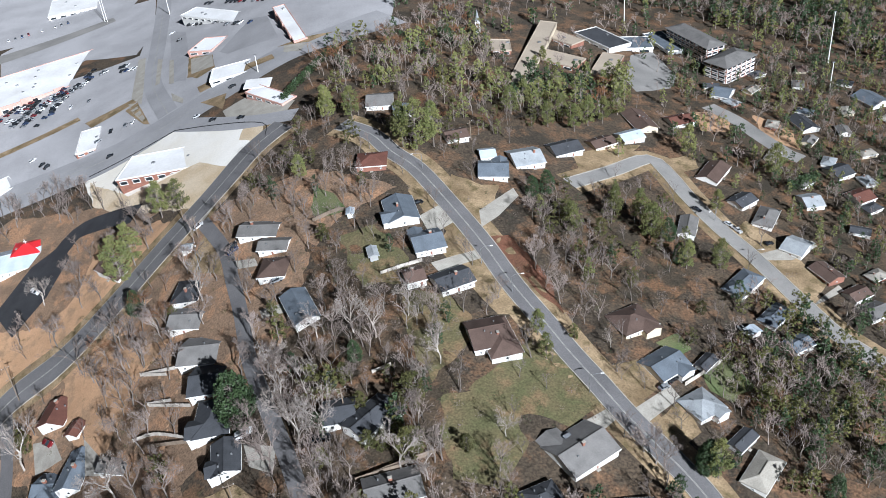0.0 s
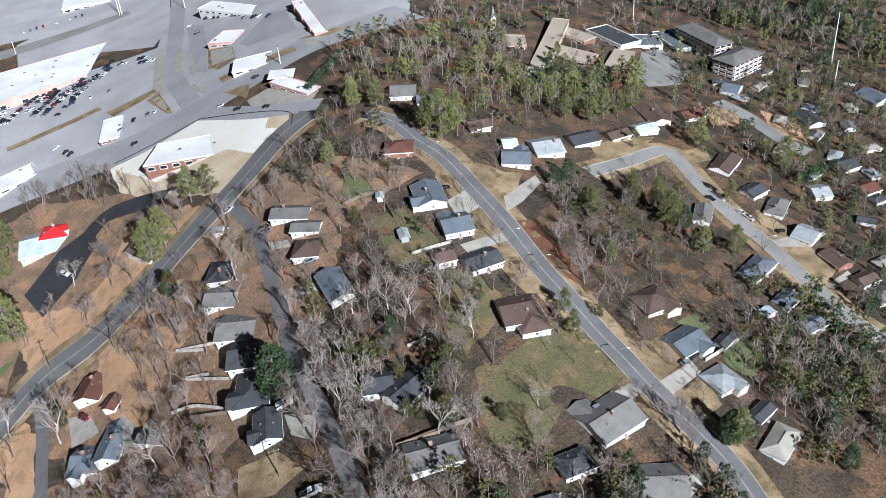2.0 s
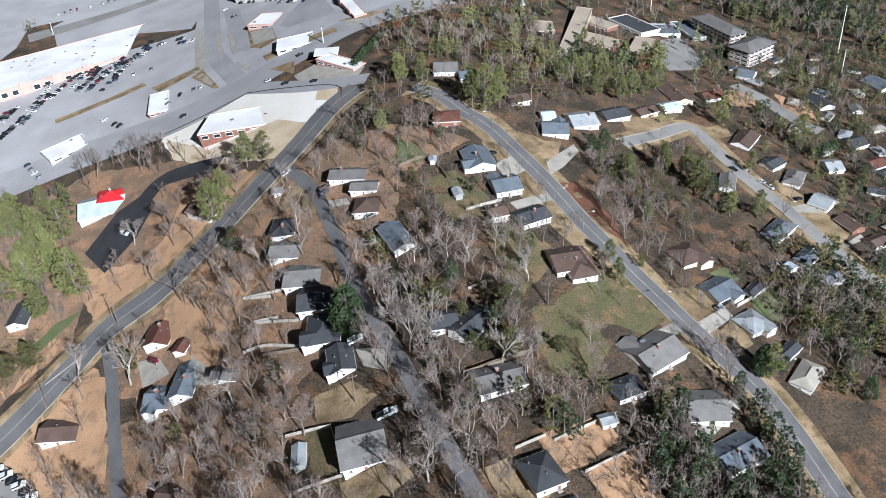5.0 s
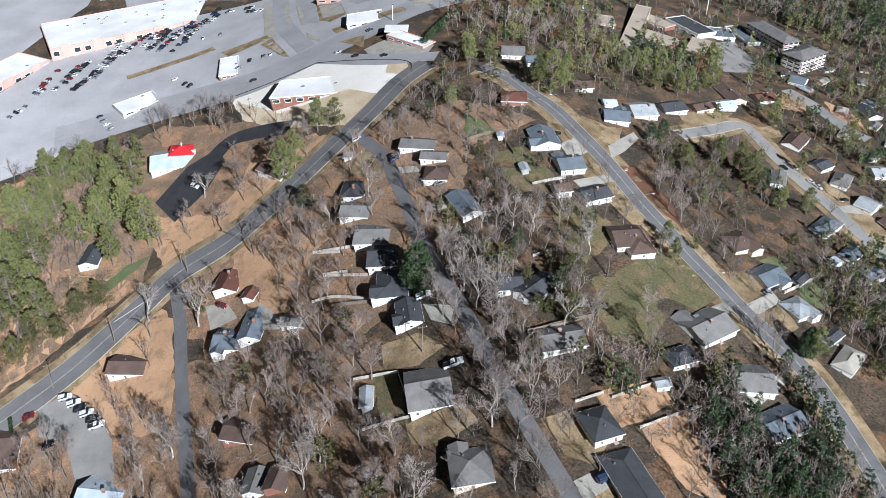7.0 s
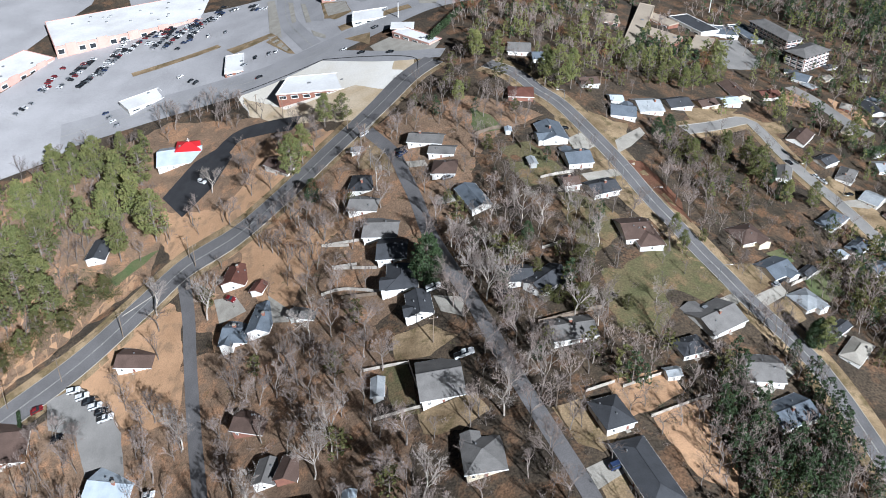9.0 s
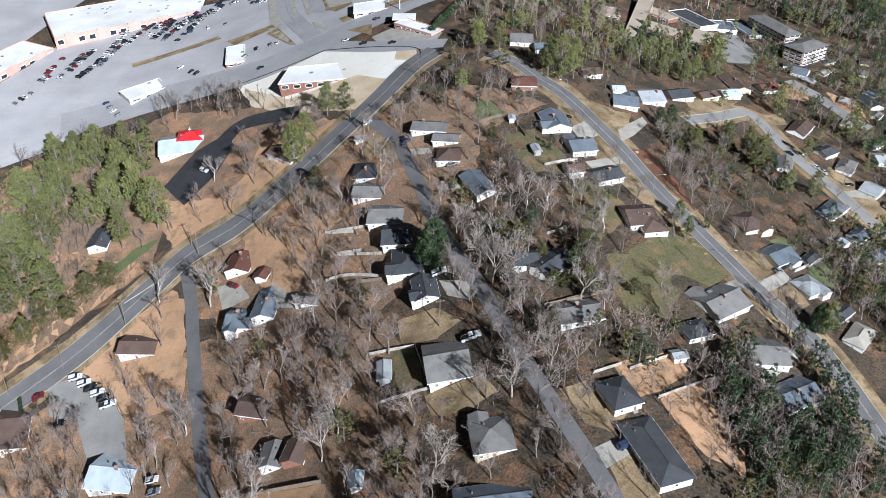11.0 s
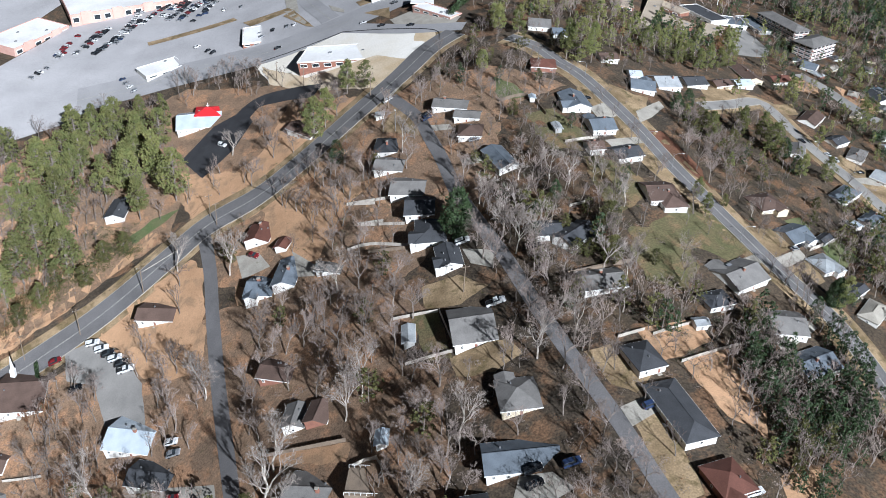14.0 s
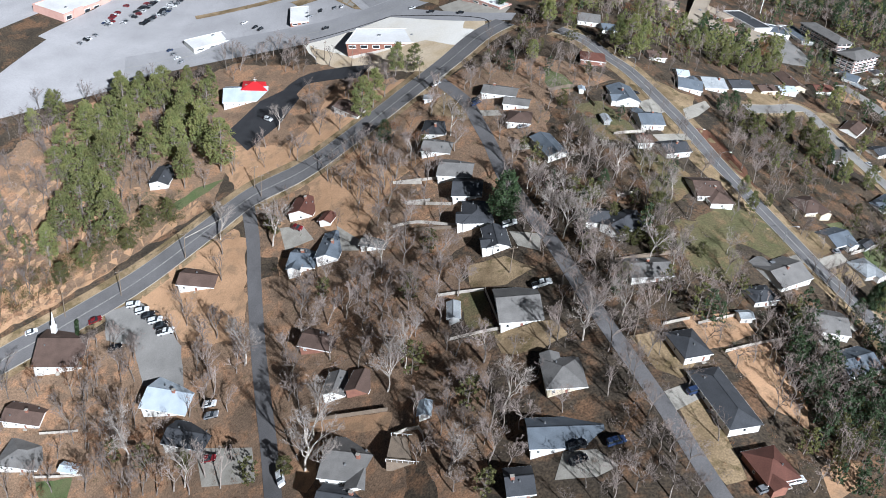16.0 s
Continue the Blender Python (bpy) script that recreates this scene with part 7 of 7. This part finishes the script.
wood_stand('leafless wood with evergreens below', grove('', '', ['far_bare', 'far_dark', 'far_thin', 'far_dark', 'far_olive'], [(46.2, 159.6), (65.3, 169.8), (82.9, 152.2), (69.7, 120.0), (48.3, 118.8), (50.4, 139.5)], 36, 3.9, 6.5, 54, 1.76), 54)
wood_stand('dark evergreens among leafless trees', grove('', '', ['far_dark', 'far_bare', 'far_dark', 'far_olive'], [(52.8, 189.3), (68.9, 177.6), (91.2, 179.1), (69.4, 121.1), (52.3, 119.7), (45.1, 137.5), (50.9, 159.3)], 75, 6.0, 10.0, 71, 2.6), 71)
wood_stand('dark thicket of evergreens beside the yards', grove('', '', ['far_dark', 'far_dark', 'far_bare'], [(6.6, 111.7), (28.6, 121.8), (41.6, 92.8), (35.9, 76.4), (3.1, 69.7), (-2.2, 88.1)], 60, 6.0, 10.5, 72, 2.4), 72)
wood_stand('leafless yard trees round the church lot', grove('', '', ['far_bare', 'far_thin', 'far_bare'], [(-230.1, 137.4), (-205.6, 151.3), (-185.8, 145.9), (-167.9, 91.9), (-214.1, 99.8)], 20, 9.0, 14.0, 81, 3.4), 81)
wood_stand('leafless trees beside the side lane', grove('', '', ['far_bare', 'far_thin', 'far_bare'], [(-167.9, 91.9), (-134.7, 80.4), (-147.0, 132.0), (-169.6, 150.0), (-171.3, 136.4)], 16, 9.0, 14.0, 82, 3.4), 82)
wood_stand('tall pines of the roadside wood', grove('', '', ['pine'], [(-247.1, 216.3), (-225.4, 266.6), (-183.1, 252.7), (-170.2, 224.4), (-196.8, 220.8), (-226.1, 190.4)], 20, 15.0, 21.0, 83, 4.0), 83)
wood_stand('leafless trees on the leaf-covered slope', grove('', '', ['bare'], [(-151.1, 262.0), (-113.2, 249.1), (-103.5, 218.1), (-117.2, 200.5), (-144.0, 224.8)], 9, 8.0, 12.0, 84, 4.0), 84)
wood_stand('pines in front of the school', grove('', '', ['far_pine', 'far_dark', 'far_pine'], [(-19.0, 289.0), (6.9, 298.0), (45.1, 310.0), (42.8, 289.6), (18.5, 275.8), (-7.9, 273.5)], 34, 9.0, 13.0, 85, 2.6), 85)
wood_stand('leafless trees with fine grey-brown twigs in the yards', REST, 99)


# ---- undergrowth ----
brush('low tangled brush and undergrowth', [(-139.8, 157.6), (-113.9, 153.3), (-92.8, 146.2), (-78.2, 121.3), (-82.8, 103.5), (-74.1, 99.6), (-70.3, 76.7), (-71.5, 52.2), (-81.3, 55.9), (-96.1, 95.3), (-120.7, 115.6), (-135.7, 138.7)], 198, 0.59, 1.77, 'twig', 1)
brush('low tangled brush and undergrowth', [(-271.9, 239.3), (-236.7, 274.4), (-188.7, 254.8), (-175.8, 215.8), (-204.4, 183.6), (-240.1, 162.2)], 192, 1.32, 3.21, 'twig', 61)
brush('low tangled brush and undergrowth', [(-74.5, 107.4), (-9.8, 121.0), (7.1, 93.2), (-4.6, 49.1), (-71.5, 51.9)], 156, 0.68, 1.88, 'twig', 62)
brush('low tangled brush and undergrowth', [(-74.5, 107.4), (-9.8, 121.0), (7.1, 93.2), (-4.6, 49.1), (-71.5, 51.9)], 102, 0.43, 1.37, 'rust_leaf', 63)
brush('low tangled brush and undergrowth', [(-6.6, 166.8), (47.5, 193.7), (83.0, 163.3), (67.4, 122.3), (-9.1, 114.4)], 102, 0.45, 1.43, 'rust_leaf', 64)
brush('low tangled brush and undergrowth', [(-248.9, 216.8), (-193.4, 209.0), (-207.0, 191.0), (-222.4, 169.9), (-238.3, 157.9), (-255.0, 198.5)], 156, 0.75, 2.42, 'olive_leaf', 2)
brush('low tangled brush and undergrowth', [(-255.0, 198.5), (-226.8, 193.0), (-214.4, 164.8), (-236.6, 153.8)], 84, 0.73, 2.2, 'rust_leaf', 3)
brush('low tangled brush and undergrowth', [(-235.9, 162.1), (-219.9, 174.0), (-197.7, 188.3), (-182.9, 195.0), (-192.6, 206.2), (-213.6, 191.8), (-234.4, 179.5), (-243.6, 170.8)], 240, 1.34, 3.26, 'olive_leaf', 21)
brush('low tangled brush and undergrowth', [(-253.0, 193.7), (-224.2, 197.7), (-209.2, 191.3), (-219.9, 174.0), (-239.1, 160.0)], 144, 1.11, 2.97, 'rust_leaf', 22)
brush('low tangled brush and undergrowth', [(-221.8, 215.6), (-187.3, 210.4), (-180.4, 200.7), (-201.7, 187.9), (-217.6, 185.1)], 66, 1.18, 3.16, 'dark_leaf', 23)
brush('low tangled brush and undergrowth', [(-59.8, 200.0), (-43.6, 192.9), (-35.5, 174.4), (-30.6, 151.5), (-23.8, 125.7), (-31.8, 115.2), (-48.5, 118.4), (-69.3, 153.0), (-64.6, 160.7), (-52.1, 162.8)], 156, 0.54, 1.62, 'twig', 4)
brush('low tangled brush and undergrowth', [(-66.0, 164.0), (-19.2, 132.5), (-26.5, 108.2), (-6.6, 113.0), (5.5, 92.6), (13.6, 57.5), (-4.5, 49.4), (-3.4, 78.7), (-34.5, 99.2), (-62.3, 132.7)], 156, 0.51, 1.54, 'twig', 5)
brush('low tangled brush and undergrowth', [(-40.3, 115.9), (-6.6, 113.0), (5.5, 92.6), (15.3, 64.5), (3.3, 51.1), (-3.4, 78.7), (-30.2, 99.5)], 120, 0.5, 1.5, 'dark_leaf', 6)
brush('low tangled brush and undergrowth', [(-96.3, 255.1), (-35.8, 228.7), (57.7, 237.7), (82.9, 152.2), (69.7, 120.0), (-122.5, 153.4), (-168.2, 223.4), (-110.4, 211.0)], 252, 0.46, 1.37, 'dark_leaf', 31)
brush('low tangled brush and undergrowth', [(-96.3, 255.1), (-35.8, 228.7), (57.7, 237.7), (82.9, 152.2), (69.7, 120.0), (-122.5, 153.4), (-168.2, 223.4), (-110.4, 211.0)], 252, 0.55, 1.64, 'twig', 32)
brush('low tangled brush and undergrowth', [(-238.3, 157.9), (-164.8, 181.3), (-110.3, 199.0), (-54.1, 195.1), (58.1, 189.3), (16.2, 52.3), (-212.4, 96.4)], 252, 0.49, 1.48, 'olive_leaf', 33)
brush('low tangled brush and undergrowth', [(-234.9, 149.7), (-158.3, 156.5), (-133.7, 129.8), (-117.4, 69.5), (-212.4, 96.4)], 96, 0.5, 1.6, 'rust_leaf', 34)
brush('low tangled brush and undergrowth', [(10.7, 230.1), (31.1, 232.2), (47.3, 206.5), (34.7, 182.2), (16.8, 178.8), (4.6, 199.9)], 132, 0.49, 1.56, 'dark_leaf', 7)
brush('low tangled brush and undergrowth', [(35.2, 157.8), (48.4, 167.4), (78.8, 151.9), (68.6, 125.5), (41.4, 141.4)], 132, 0.42, 1.19, 'olive_leaf', 8)
brush('low tangled brush and undergrowth', [(-72.0, 343.1), (-4.2, 346.5), (1.2, 290.6), (45.9, 310.2), (36.8, 279.2), (-18.8, 257.8), (-56.1, 270.8)], 120, 0.62, 1.67, 'olive_leaf', 9)


# ---- vehicles ----
car(-191.0, 161.7, 9.0, 'c_white', 'suv', 1.04, where='parked on the church lot')
car(-186.8, 158.6, 13.0, 'c_white', 'suv', 1.06, where='parked on the church lot')
car(-184.1, 156.3, 13.0, 'c_dark', 'sedan', 1.06, where='parked on the church lot')
car(-180.6, 153.6, 10.0, 'c_white', 'suv', 1.07, where='parked on the church lot')
car(-177.9, 151.1, 10.0, 'c_dark', 'sedan', 1.09, where='parked on the church lot')
car(-175.3, 148.1, 9.0, 'c_white', 'pickup', 1.09, where='parked on the church lot')
car(-203.4, 157.9, 25.0, 'c_red', 'sedan', 1.02, where='parked on the church lot')
car(-192.3, 146.1, 22.0, 'c_dark', 'sedan', 1.07, where='parked on the church lot')
car(-225.7, 155.8, 26.0, 'c_white', 'sedan', 0.96, where='on the street')
car(-97.7, 226.6, 25.0, 'c_white', 'sedan', 0.79, where='on the street')
car(-161.7, 238.5, -35.0, 'c_white', 'suv', 0.87, where='parked on black asphalt')
car(-151.6, 115.7, 1.0, 'c_white', 'sedan', 1.1, where='parked on a driveway')
car(-149.8, 111.4, 4.0, 'c_silver', 'sedan', 1.1, where='parked on a driveway')
car(-122.1, 80.0, -72.0, 'c_white', 'suv', 1.07, where='on the street')
car(-52.2, 60.1, 14.0, 'c_dark', 'suv', 0.96, where='parked on a driveway')
car(-52.1, 56.3, 17.0, 'c_dark', 'sedan', 0.95, where='parked on a driveway')
car(-44.1, 60.2, 17.0, 'c_blue', 'suv', 0.94, where='on the street')
car(-25.6, 75.1, 25.0, 'c_blue', 'suv', 0.91, where='parked on a driveway')
car(-60.0, 114.1, 12.0, 'c_white', 'pickup', 0.97, where='parked on a driveway')
car(-69.2, 141.0, 10.0, 'c_white', 'suv', 0.94, where='parked on a driveway')
car(-146.4, 96.5, -0.0, 'c_red', 'sedan', 1.1, where='parked on a driveway')
car(3.5, 129.5, 34.0, 'c_silver', 'suv', 0.77, where='parked on a driveway')
car(27.1, 147.0, 32.0, 'c_silver', 'sedan', 0.7, where='parked on a driveway')
car(29.6, 149.6, 41.0, 'c_dark', 'suv', 0.72, where='parked on a driveway')
car(58.9, 215.7, -49.0, 'c_white', 'sedan', 0.63, where='on the street')
car(60.6, 213.1, -57.0, 'c_white', 'pickup', 0.63, where='on the street')
car(-66.8, 187.5, 7.0, 'c_silver', 'sedan', 0.82, where='parked on a driveway')
car(68.4, 207.5, 23.0, 'c_dark', 'sedan', 0.61, where='parked on a driveway')
car(51.0, 222.1, -37.0, 'c_dark', 'sedan', 0.65, where='on the street')
car(-113.9, 300.3, -9.0, 'c_white', 'sedan', 0.63, where='on the street')
car(-105.4, 290.9, -10.0, 'c_dark', 'sedan', 0.65, where='on the street')
car(-92.9, 282.7, -18.0, 'c_dark', 'sedan', 0.64, where='on the street')
car(-151.1, 302.3, 13.0, 'c_dark', 'sedan', 0.68, where='on the highway')
car(-101.8, 313.4, 22.0, 'c_dark', 'suv', 0.59, where='on the highway')
car(-83.3, 209.0, 37.0, 'c_dark', 'sedan', 0.81, where='on the street')
car(-82.7, 206.9, 26.0, 'c_blue', 'sedan', 0.81, where='on the street')
car(-29.5, 210.5, 29.0, 'c_dark', 'sedan', 0.73, where='parked on a driveway')
car(71.0, 174.0, -68.0, 'c_dark', 'sedan', 0.62, where='on the street')
car(51.2, 169.2, -62.0, 'c_white', 'pickup', 0.66, where='parked in a back yard')
car(-49.7, 132.6, 1.0, 'c_dark', 'suv', 0.9, where='parked on a driveway')
car(-14.5, 48.8, 29.0, 'c_silver', 'suv', 0.87, where='parked on a driveway')
car(-7.2, 52.4, 25.0, 'c_white', 'pickup', 0.86, where='parked on a driveway')
car(-137.2, 174.5, -30.0, 'c_red', 'sedan', 1.04, where='parked on a driveway')
LOT = random.Random(9)
STALLS = ([], [])
for ax, ay, bx, by, n in ((-260.1, 325.9, -255.8, 352.1, 13), (-252.1, 325.4, -247.4, 351.3, 13), (-248.9, 331.9, -243.7, 355.6, 13), (-239.7, 330.9, -234.7, 357.3, 13), (-235.4, 336.5, -230.5, 363.9, 13), (-236.2, 352.2, -231.8, 382.9, 13), (-229.6, 353.8, -224.2, 381.0, 13), (-222.6, 357.1, -216.9, 384.7, 13), (-216.7, 358.0, -210.7, 385.6, 13), (-210.4, 358.1, -204.1, 385.4, 13), (-202.7, 354.9, -195.9, 381.6, 13), (-197.1, 375.0, -190.3, 404.8, 13), (-202.8, 378.6, -192.0, 388.5, 9), (-209.8, 372.1, -200.4, 386.3, 9), (-215.8, 362.8, -210.8, 375.8, 7), (-243.0, 324.8, -236.5, 342.0, 10), (-260.7, 318.6, -256.9, 330.7, 6), (-266.4, 303.2, -259.8, 316.3, 8), (-190.5, 364.7, -179.3, 365.9, 4), (-173.0, 389.8, -163.4, 385.9, 4), (-170.7, 329.3, -160.3, 318.1, 4), (-158.9, 324.2, -145.8, 323.8, 4), (-194.0, 325.4, -181.3, 312.9, 4), (-222.2, 303.4, -211.1, 289.1, 4), (-236.5, 371.9, -229.5, 392.4, 9), (-227.0, 367.0, -218.0, 391.4, 11), (-217.9, 365.9, -211.8, 396.6, 12), (-208.1, 362.9, -199.7, 396.4, 13), (-198.0, 362.2, -201.9, 387.3, 8), (-192.1, 384.5, -188.6, 395.4, 5), (-185.2, 395.0, -179.2, 397.8, 4), (-176.9, 395.5, -169.5, 394.5, 4), (-155.3, 420.8, -145.1, 399.6, 4), (-122.4, 397.3, -106.3, 383.2, 6), (-144.1, 449.0, -104.4, 411.0, 14), (-146.7, 422.0, -125.3, 404.7, 8), (-265.1, 476.2, -232.4, 491.2, 10)):
    dx, dy = (bx - ax) / n, (by - ay) / n
    gap = math.hypot(dx, dy)
    for k in range(n + 1):
        cx, cy = ax + dx * k, ay + dy * k
        for e in (-1, 1):
            px, py, qx, qy = cx - e * dy / gap * 0.3, cy + e * dx / gap * 0.3, cx - e * dy / gap * 3.2, cy + e * dx / gap * 3.2
            ux, uy = dx / gap * 0.09, dy / gap * 0.09
            STALLS[1].append(tuple(range(len(STALLS[0]), len(STALLS[0]) + 4)))
            STALLS[0].extend((a, b, gz(a, b) + 0.13) for a, b in ((px - ux, py - uy), (px + ux, py + uy), (qx + ux, qy + uy), (qx - ux, qy - uy)))
    turn = math.degrees(math.atan2(by - ay, bx - ax)) + 90
    for k in range(n):
        t = (k + 0.5) / n
        if LOT.random() < 0.72:
            car(ax + (bx - ax) * t, ay + (by - ay) * t, turn + LOT.choice((0, 180)), LOT.choice(('c_white', 'c_dark', 'c_silver', 'c_dark', 'c_blue', 'c_white', 'c_silver', 'c_white', 'c_dark', 'c_silver', 'c_dark', 'c_red')), LOT.choice(('sedan', 'suv')), 0.66, 0.12, 'parked in the mall lot')
tagged(new('stall_marking', mesh('stall_marking', STALLS[0], STALLS[1], M['paint'])), 'faded white stall lines on the mall parking lot', 'marking', kind='structure')


# ---- poles, cables, lamps, fences ----
utility_pole(-197.3, 166.5, 10.9, 40)
utility_pole(-177.4, 177.1, 10.9, 40)
utility_pole(-215.5, 160.7, 10.8, 40)
utility_pole(-155.0, 196.3, 9.3, 40)
utility_pole(-168.9, 213.5, 9.0, 40)
utility_pole(-158.6, 201.7, 9.2, 40)
utility_pole(-97.1, 222.1, 7.3, 60)
utility_pole(-13.7, 247.7, 6.7, 60)
utility_pole(-38.2, 248.7, 6.9, 60)
utility_pole(19.5, 269.7, 6.6, 60)
utility_pole(-133.5, 260.7, 8.9, 60)
utility_pole(-146.3, 271.8, 8.8, 60)
utility_pole(-104.8, 234.8, 7.2, 60)
utility_pole(-45.1, 139.3, 7.3, 20)
utility_pole(-68.6, 121.7, 8.8, 20)
utility_pole(-38.2, 92.6, 7.4, 20)
utility_pole(122.4, 276.8, 6.9, 20)
utility_pole(-72.6, 320.0, 5.4, 20)
span((-215.5, 160.7, 10.8), (-197.3, 166.5, 10.9))
span((-197.3, 166.5, 10.9), (-177.4, 177.1, 10.9))
span((-177.4, 177.1, 10.9), (-158.6, 201.7, 9.2))
span((-38.2, 248.7, 6.9), (-13.7, 247.7, 6.7))
span((-13.7, 247.7, 6.7), (19.5, 269.7, 6.6))
span((-97.1, 222.1, 7.3), (-104.8, 234.8, 7.2))
street_lamp(9.8, 143.4, 4.8, 0)
street_lamp(-5.5, 175.0, 4.8, 0)
street_lamp(55.4, 217.4, 3.8, -140)
street_lamp(-12.7, 185.1, 4.8, 0)
street_lamp(60.8, 198.1, 3.7, 0)
street_lamp(-28.3, 228.7, 4.8, 200)
street_lamp(-93.5, 206.4, 5.8, 100)
fence([(-104.1, 157.1), (-97.1, 155.1), (-84.7, 147.2)], 1.09, 'fence_white', 'whitewashed board fence between yards')
fence([(-101.7, 166.1), (-93.7, 162.8)], 1.09, 'fence_white', 'whitewashed board fence between yards')
fence([(-106.8, 177.9), (-90.5, 171.3)], 1.07, 'fence_white', 'whitewashed board fence between yards')
fence([(-87.3, 121.1), (-75.1, 117.5)], 1.06, 'fence_white', 'whitewashed board fence between yards')
fence([(-82.8, 103.5), (-69.4, 101.6)], 1.04, 'fence_white', 'whitewashed board fence between yards')
fence([(-74.8, 117.4), (-70.0, 101.7)], 1.04, 'fence_white', 'whitewashed board fence between yards')
fence([(-30.8, 96.9), (-23.9, 99.7)], 0.95, 'fence_white', 'whitewashed board fence between yards')
fence([(-22.0, 98.2), (-7.1, 105.9)], 0.94, 'fence_white', 'whitewashed board fence between yards')
fence([(-16.3, 89.6), (-0.4, 98.4)], 0.92, 'fence_white', 'whitewashed board fence between yards')
fence([(-40.0, 120.4), (-24.6, 125.2)], 1.32, 'wood', 'weathered grey board fence')
fence([(-118.4, 95.5), (-96.6, 87.7)], 1.38, 'wood', 'weathered grey board fence')
fence([(-208.8, 119.5), (-195.4, 118.6)], 1.04, 'fence_white', 'whitewashed board fence between yards')
fence([(-205.0, 105.2), (-187.9, 103.4)], 1.03, 'fence_white', 'whitewashed board fence between yards')
fence([(-38.5, 181.5), (-27.9, 185.6)], 1.01, 'fence_white', 'whitewashed board fence between yards')
fence([(-58.9, 207.9), (-49.5, 209.9), (-43.9, 197.7)], 1.2, 'wood', 'weathered wooden yard fence')
fence([(-39.2, 148.8), (-34.8, 150.5)], 0.98, 'fence_white', 'whitewashed board fence between yards')
fence([(-50.4, 150.5), (-45.8, 151.4)], 0.99, 'fence_white', 'whitewashed board fence between yards')
fence([(32.4, 148.5), (43.9, 158.2)], 1.25, 'fence_white', 'whitewashed board fence between yards')
fence([(-41.4, 120.2), (-31.9, 122.1)], 1.41, 'wood', 'dark weathered board fence')
fence([(-105.6, 177.2), (-97.2, 172.5)], 1.09, 'fence_white', 'whitewashed board fence between yards')
fence([(-101.1, 165.4), (-86.9, 157.5)], 1.08, 'fence_white', 'whitewashed board fence between yards')
fence([(-97.3, 151.9), (-79.9, 144.3)], 1.17, 'wood', 'weathered wooden yard fence')
fence([(-94.1, 78.9), (-88.0, 78.0), (-85.4, 69.9)], 1.23, 'fence_white', 'white painted deck railing')
fence([(-168.1, 190.8), (-180.3, 185.8)], 0.51, 'concrete', 'low pale retaining wall')
fence([(-122.3, 297.6), (-102.8, 285.6), (-83.3, 272.3), (-80.9, 262.2)], 0.42, 'rubber', 'black silt fence round the building site')
fence([(-157.5, 293.6), (-138.2, 295.2), (-122.3, 297.6)], 0.44, 'rubber', 'black silt fence round the building site')


# ---- landmarks ----
hedge(-77.4, 283.8, -64.2, 316.9, 2.9, 2.3)
hedge(-210.5, 158.1, -202.7, 140.9, 1.7, 1.3)
hedge(81.9, 235.5, 93.5, 242.3, 4.2, 2.0)
steeple(-215.9, 152.5)
red_porch(-172.9, 262.7, 8.0, 9.5, 8.0)
church_spire(-8.8, 343.2)
canopy(-89.6, 302.5, 1.0, 9.7, 7.9)
mast(126.2, 331.8, 20.8)
mast(118.9, 307.9, 11.0)
mast(54.5, 379.4, 15.0)
mast(-208.5, 478.1, 16.2)
mast(-206.8, 476.9, 16.2)
mast(-164.8, 454.2, 11.5)
mast(-255.9, 444.9, 7.5)
mast(-92.6, 318.5, 7.1)
tagged(patch('median', [(-165.9, 397.4), (-161.9, 396.3), (-151.7, 356.3), (-147.7, 338.6), (-155.7, 350.0)], M['concrete'], 0.2, 0.0, False), 'pale concrete and dry grass median', 'median', kind='structure')
tagged(patch('median', [(-153.2, 387.1), (-150.1, 384.2), (-143.5, 354.0), (-145.4, 353.2)], M['concrete'], 0.2, 0.0, False), 'pale concrete and dry grass median', 'median', kind='structure')
tagged(patch('median', [(-145.4, 379.1), (-142.8, 377.0), (-135.0, 346.5), (-137.7, 348.2)], M['concrete'], 0.2, 0.0, False), 'pale concrete and dry grass median', 'median', kind='structure')
tagged(patch('median', [(-132.3, 367.6), (-121.0, 361.3), (-116.8, 345.9), (-127.3, 347.8)], M['concrete'], 0.2, 0.0, False), 'pale concrete and dry grass median', 'median', kind='structure')
tagged(patch('median', [(-133.7, 336.6), (-125.1, 324.2), (-124.6, 320.2), (-130.8, 327.5)], M['concrete'], 0.2, 0.0, False), 'pale concrete and dry grass median', 'median', kind='structure')
tagged(patch('median', [(-85.3, 338.8), (-75.5, 334.2), (-76.8, 327.0), (-84.2, 330.5)], M['concrete'], 0.2, 0.0, False), 'pale concrete and dry grass median', 'median', kind='structure')
tagged(patch('median', [(-155.9, 345.4), (-151.6, 342.7), (-141.7, 322.6), (-142.1, 320.1), (-152.5, 337.2)], M['concrete'], 0.2, 0.0, False), 'pale concrete and dry grass median', 'median', kind='structure')
tagged(patch('forecourt', [(-102.6, 295.2), (-92.5, 299.5), (-73.2, 282.3), (-76.0, 273.8), (-98.8, 286.1)], M['concrete'], 0.12, 0.0, False), 'pale concrete forecourt', 'pavement', kind='structure')
tagged(patch('gravel_yard', [(-201.6, 298.1), (-198.8, 312.9), (-184.3, 313.9), (-171.1, 301.6), (-183.4, 297.8)], M['pale'], 0.06, 0.0, False), 'asphalt strip by the highway', 'parking lot', kind='structure')
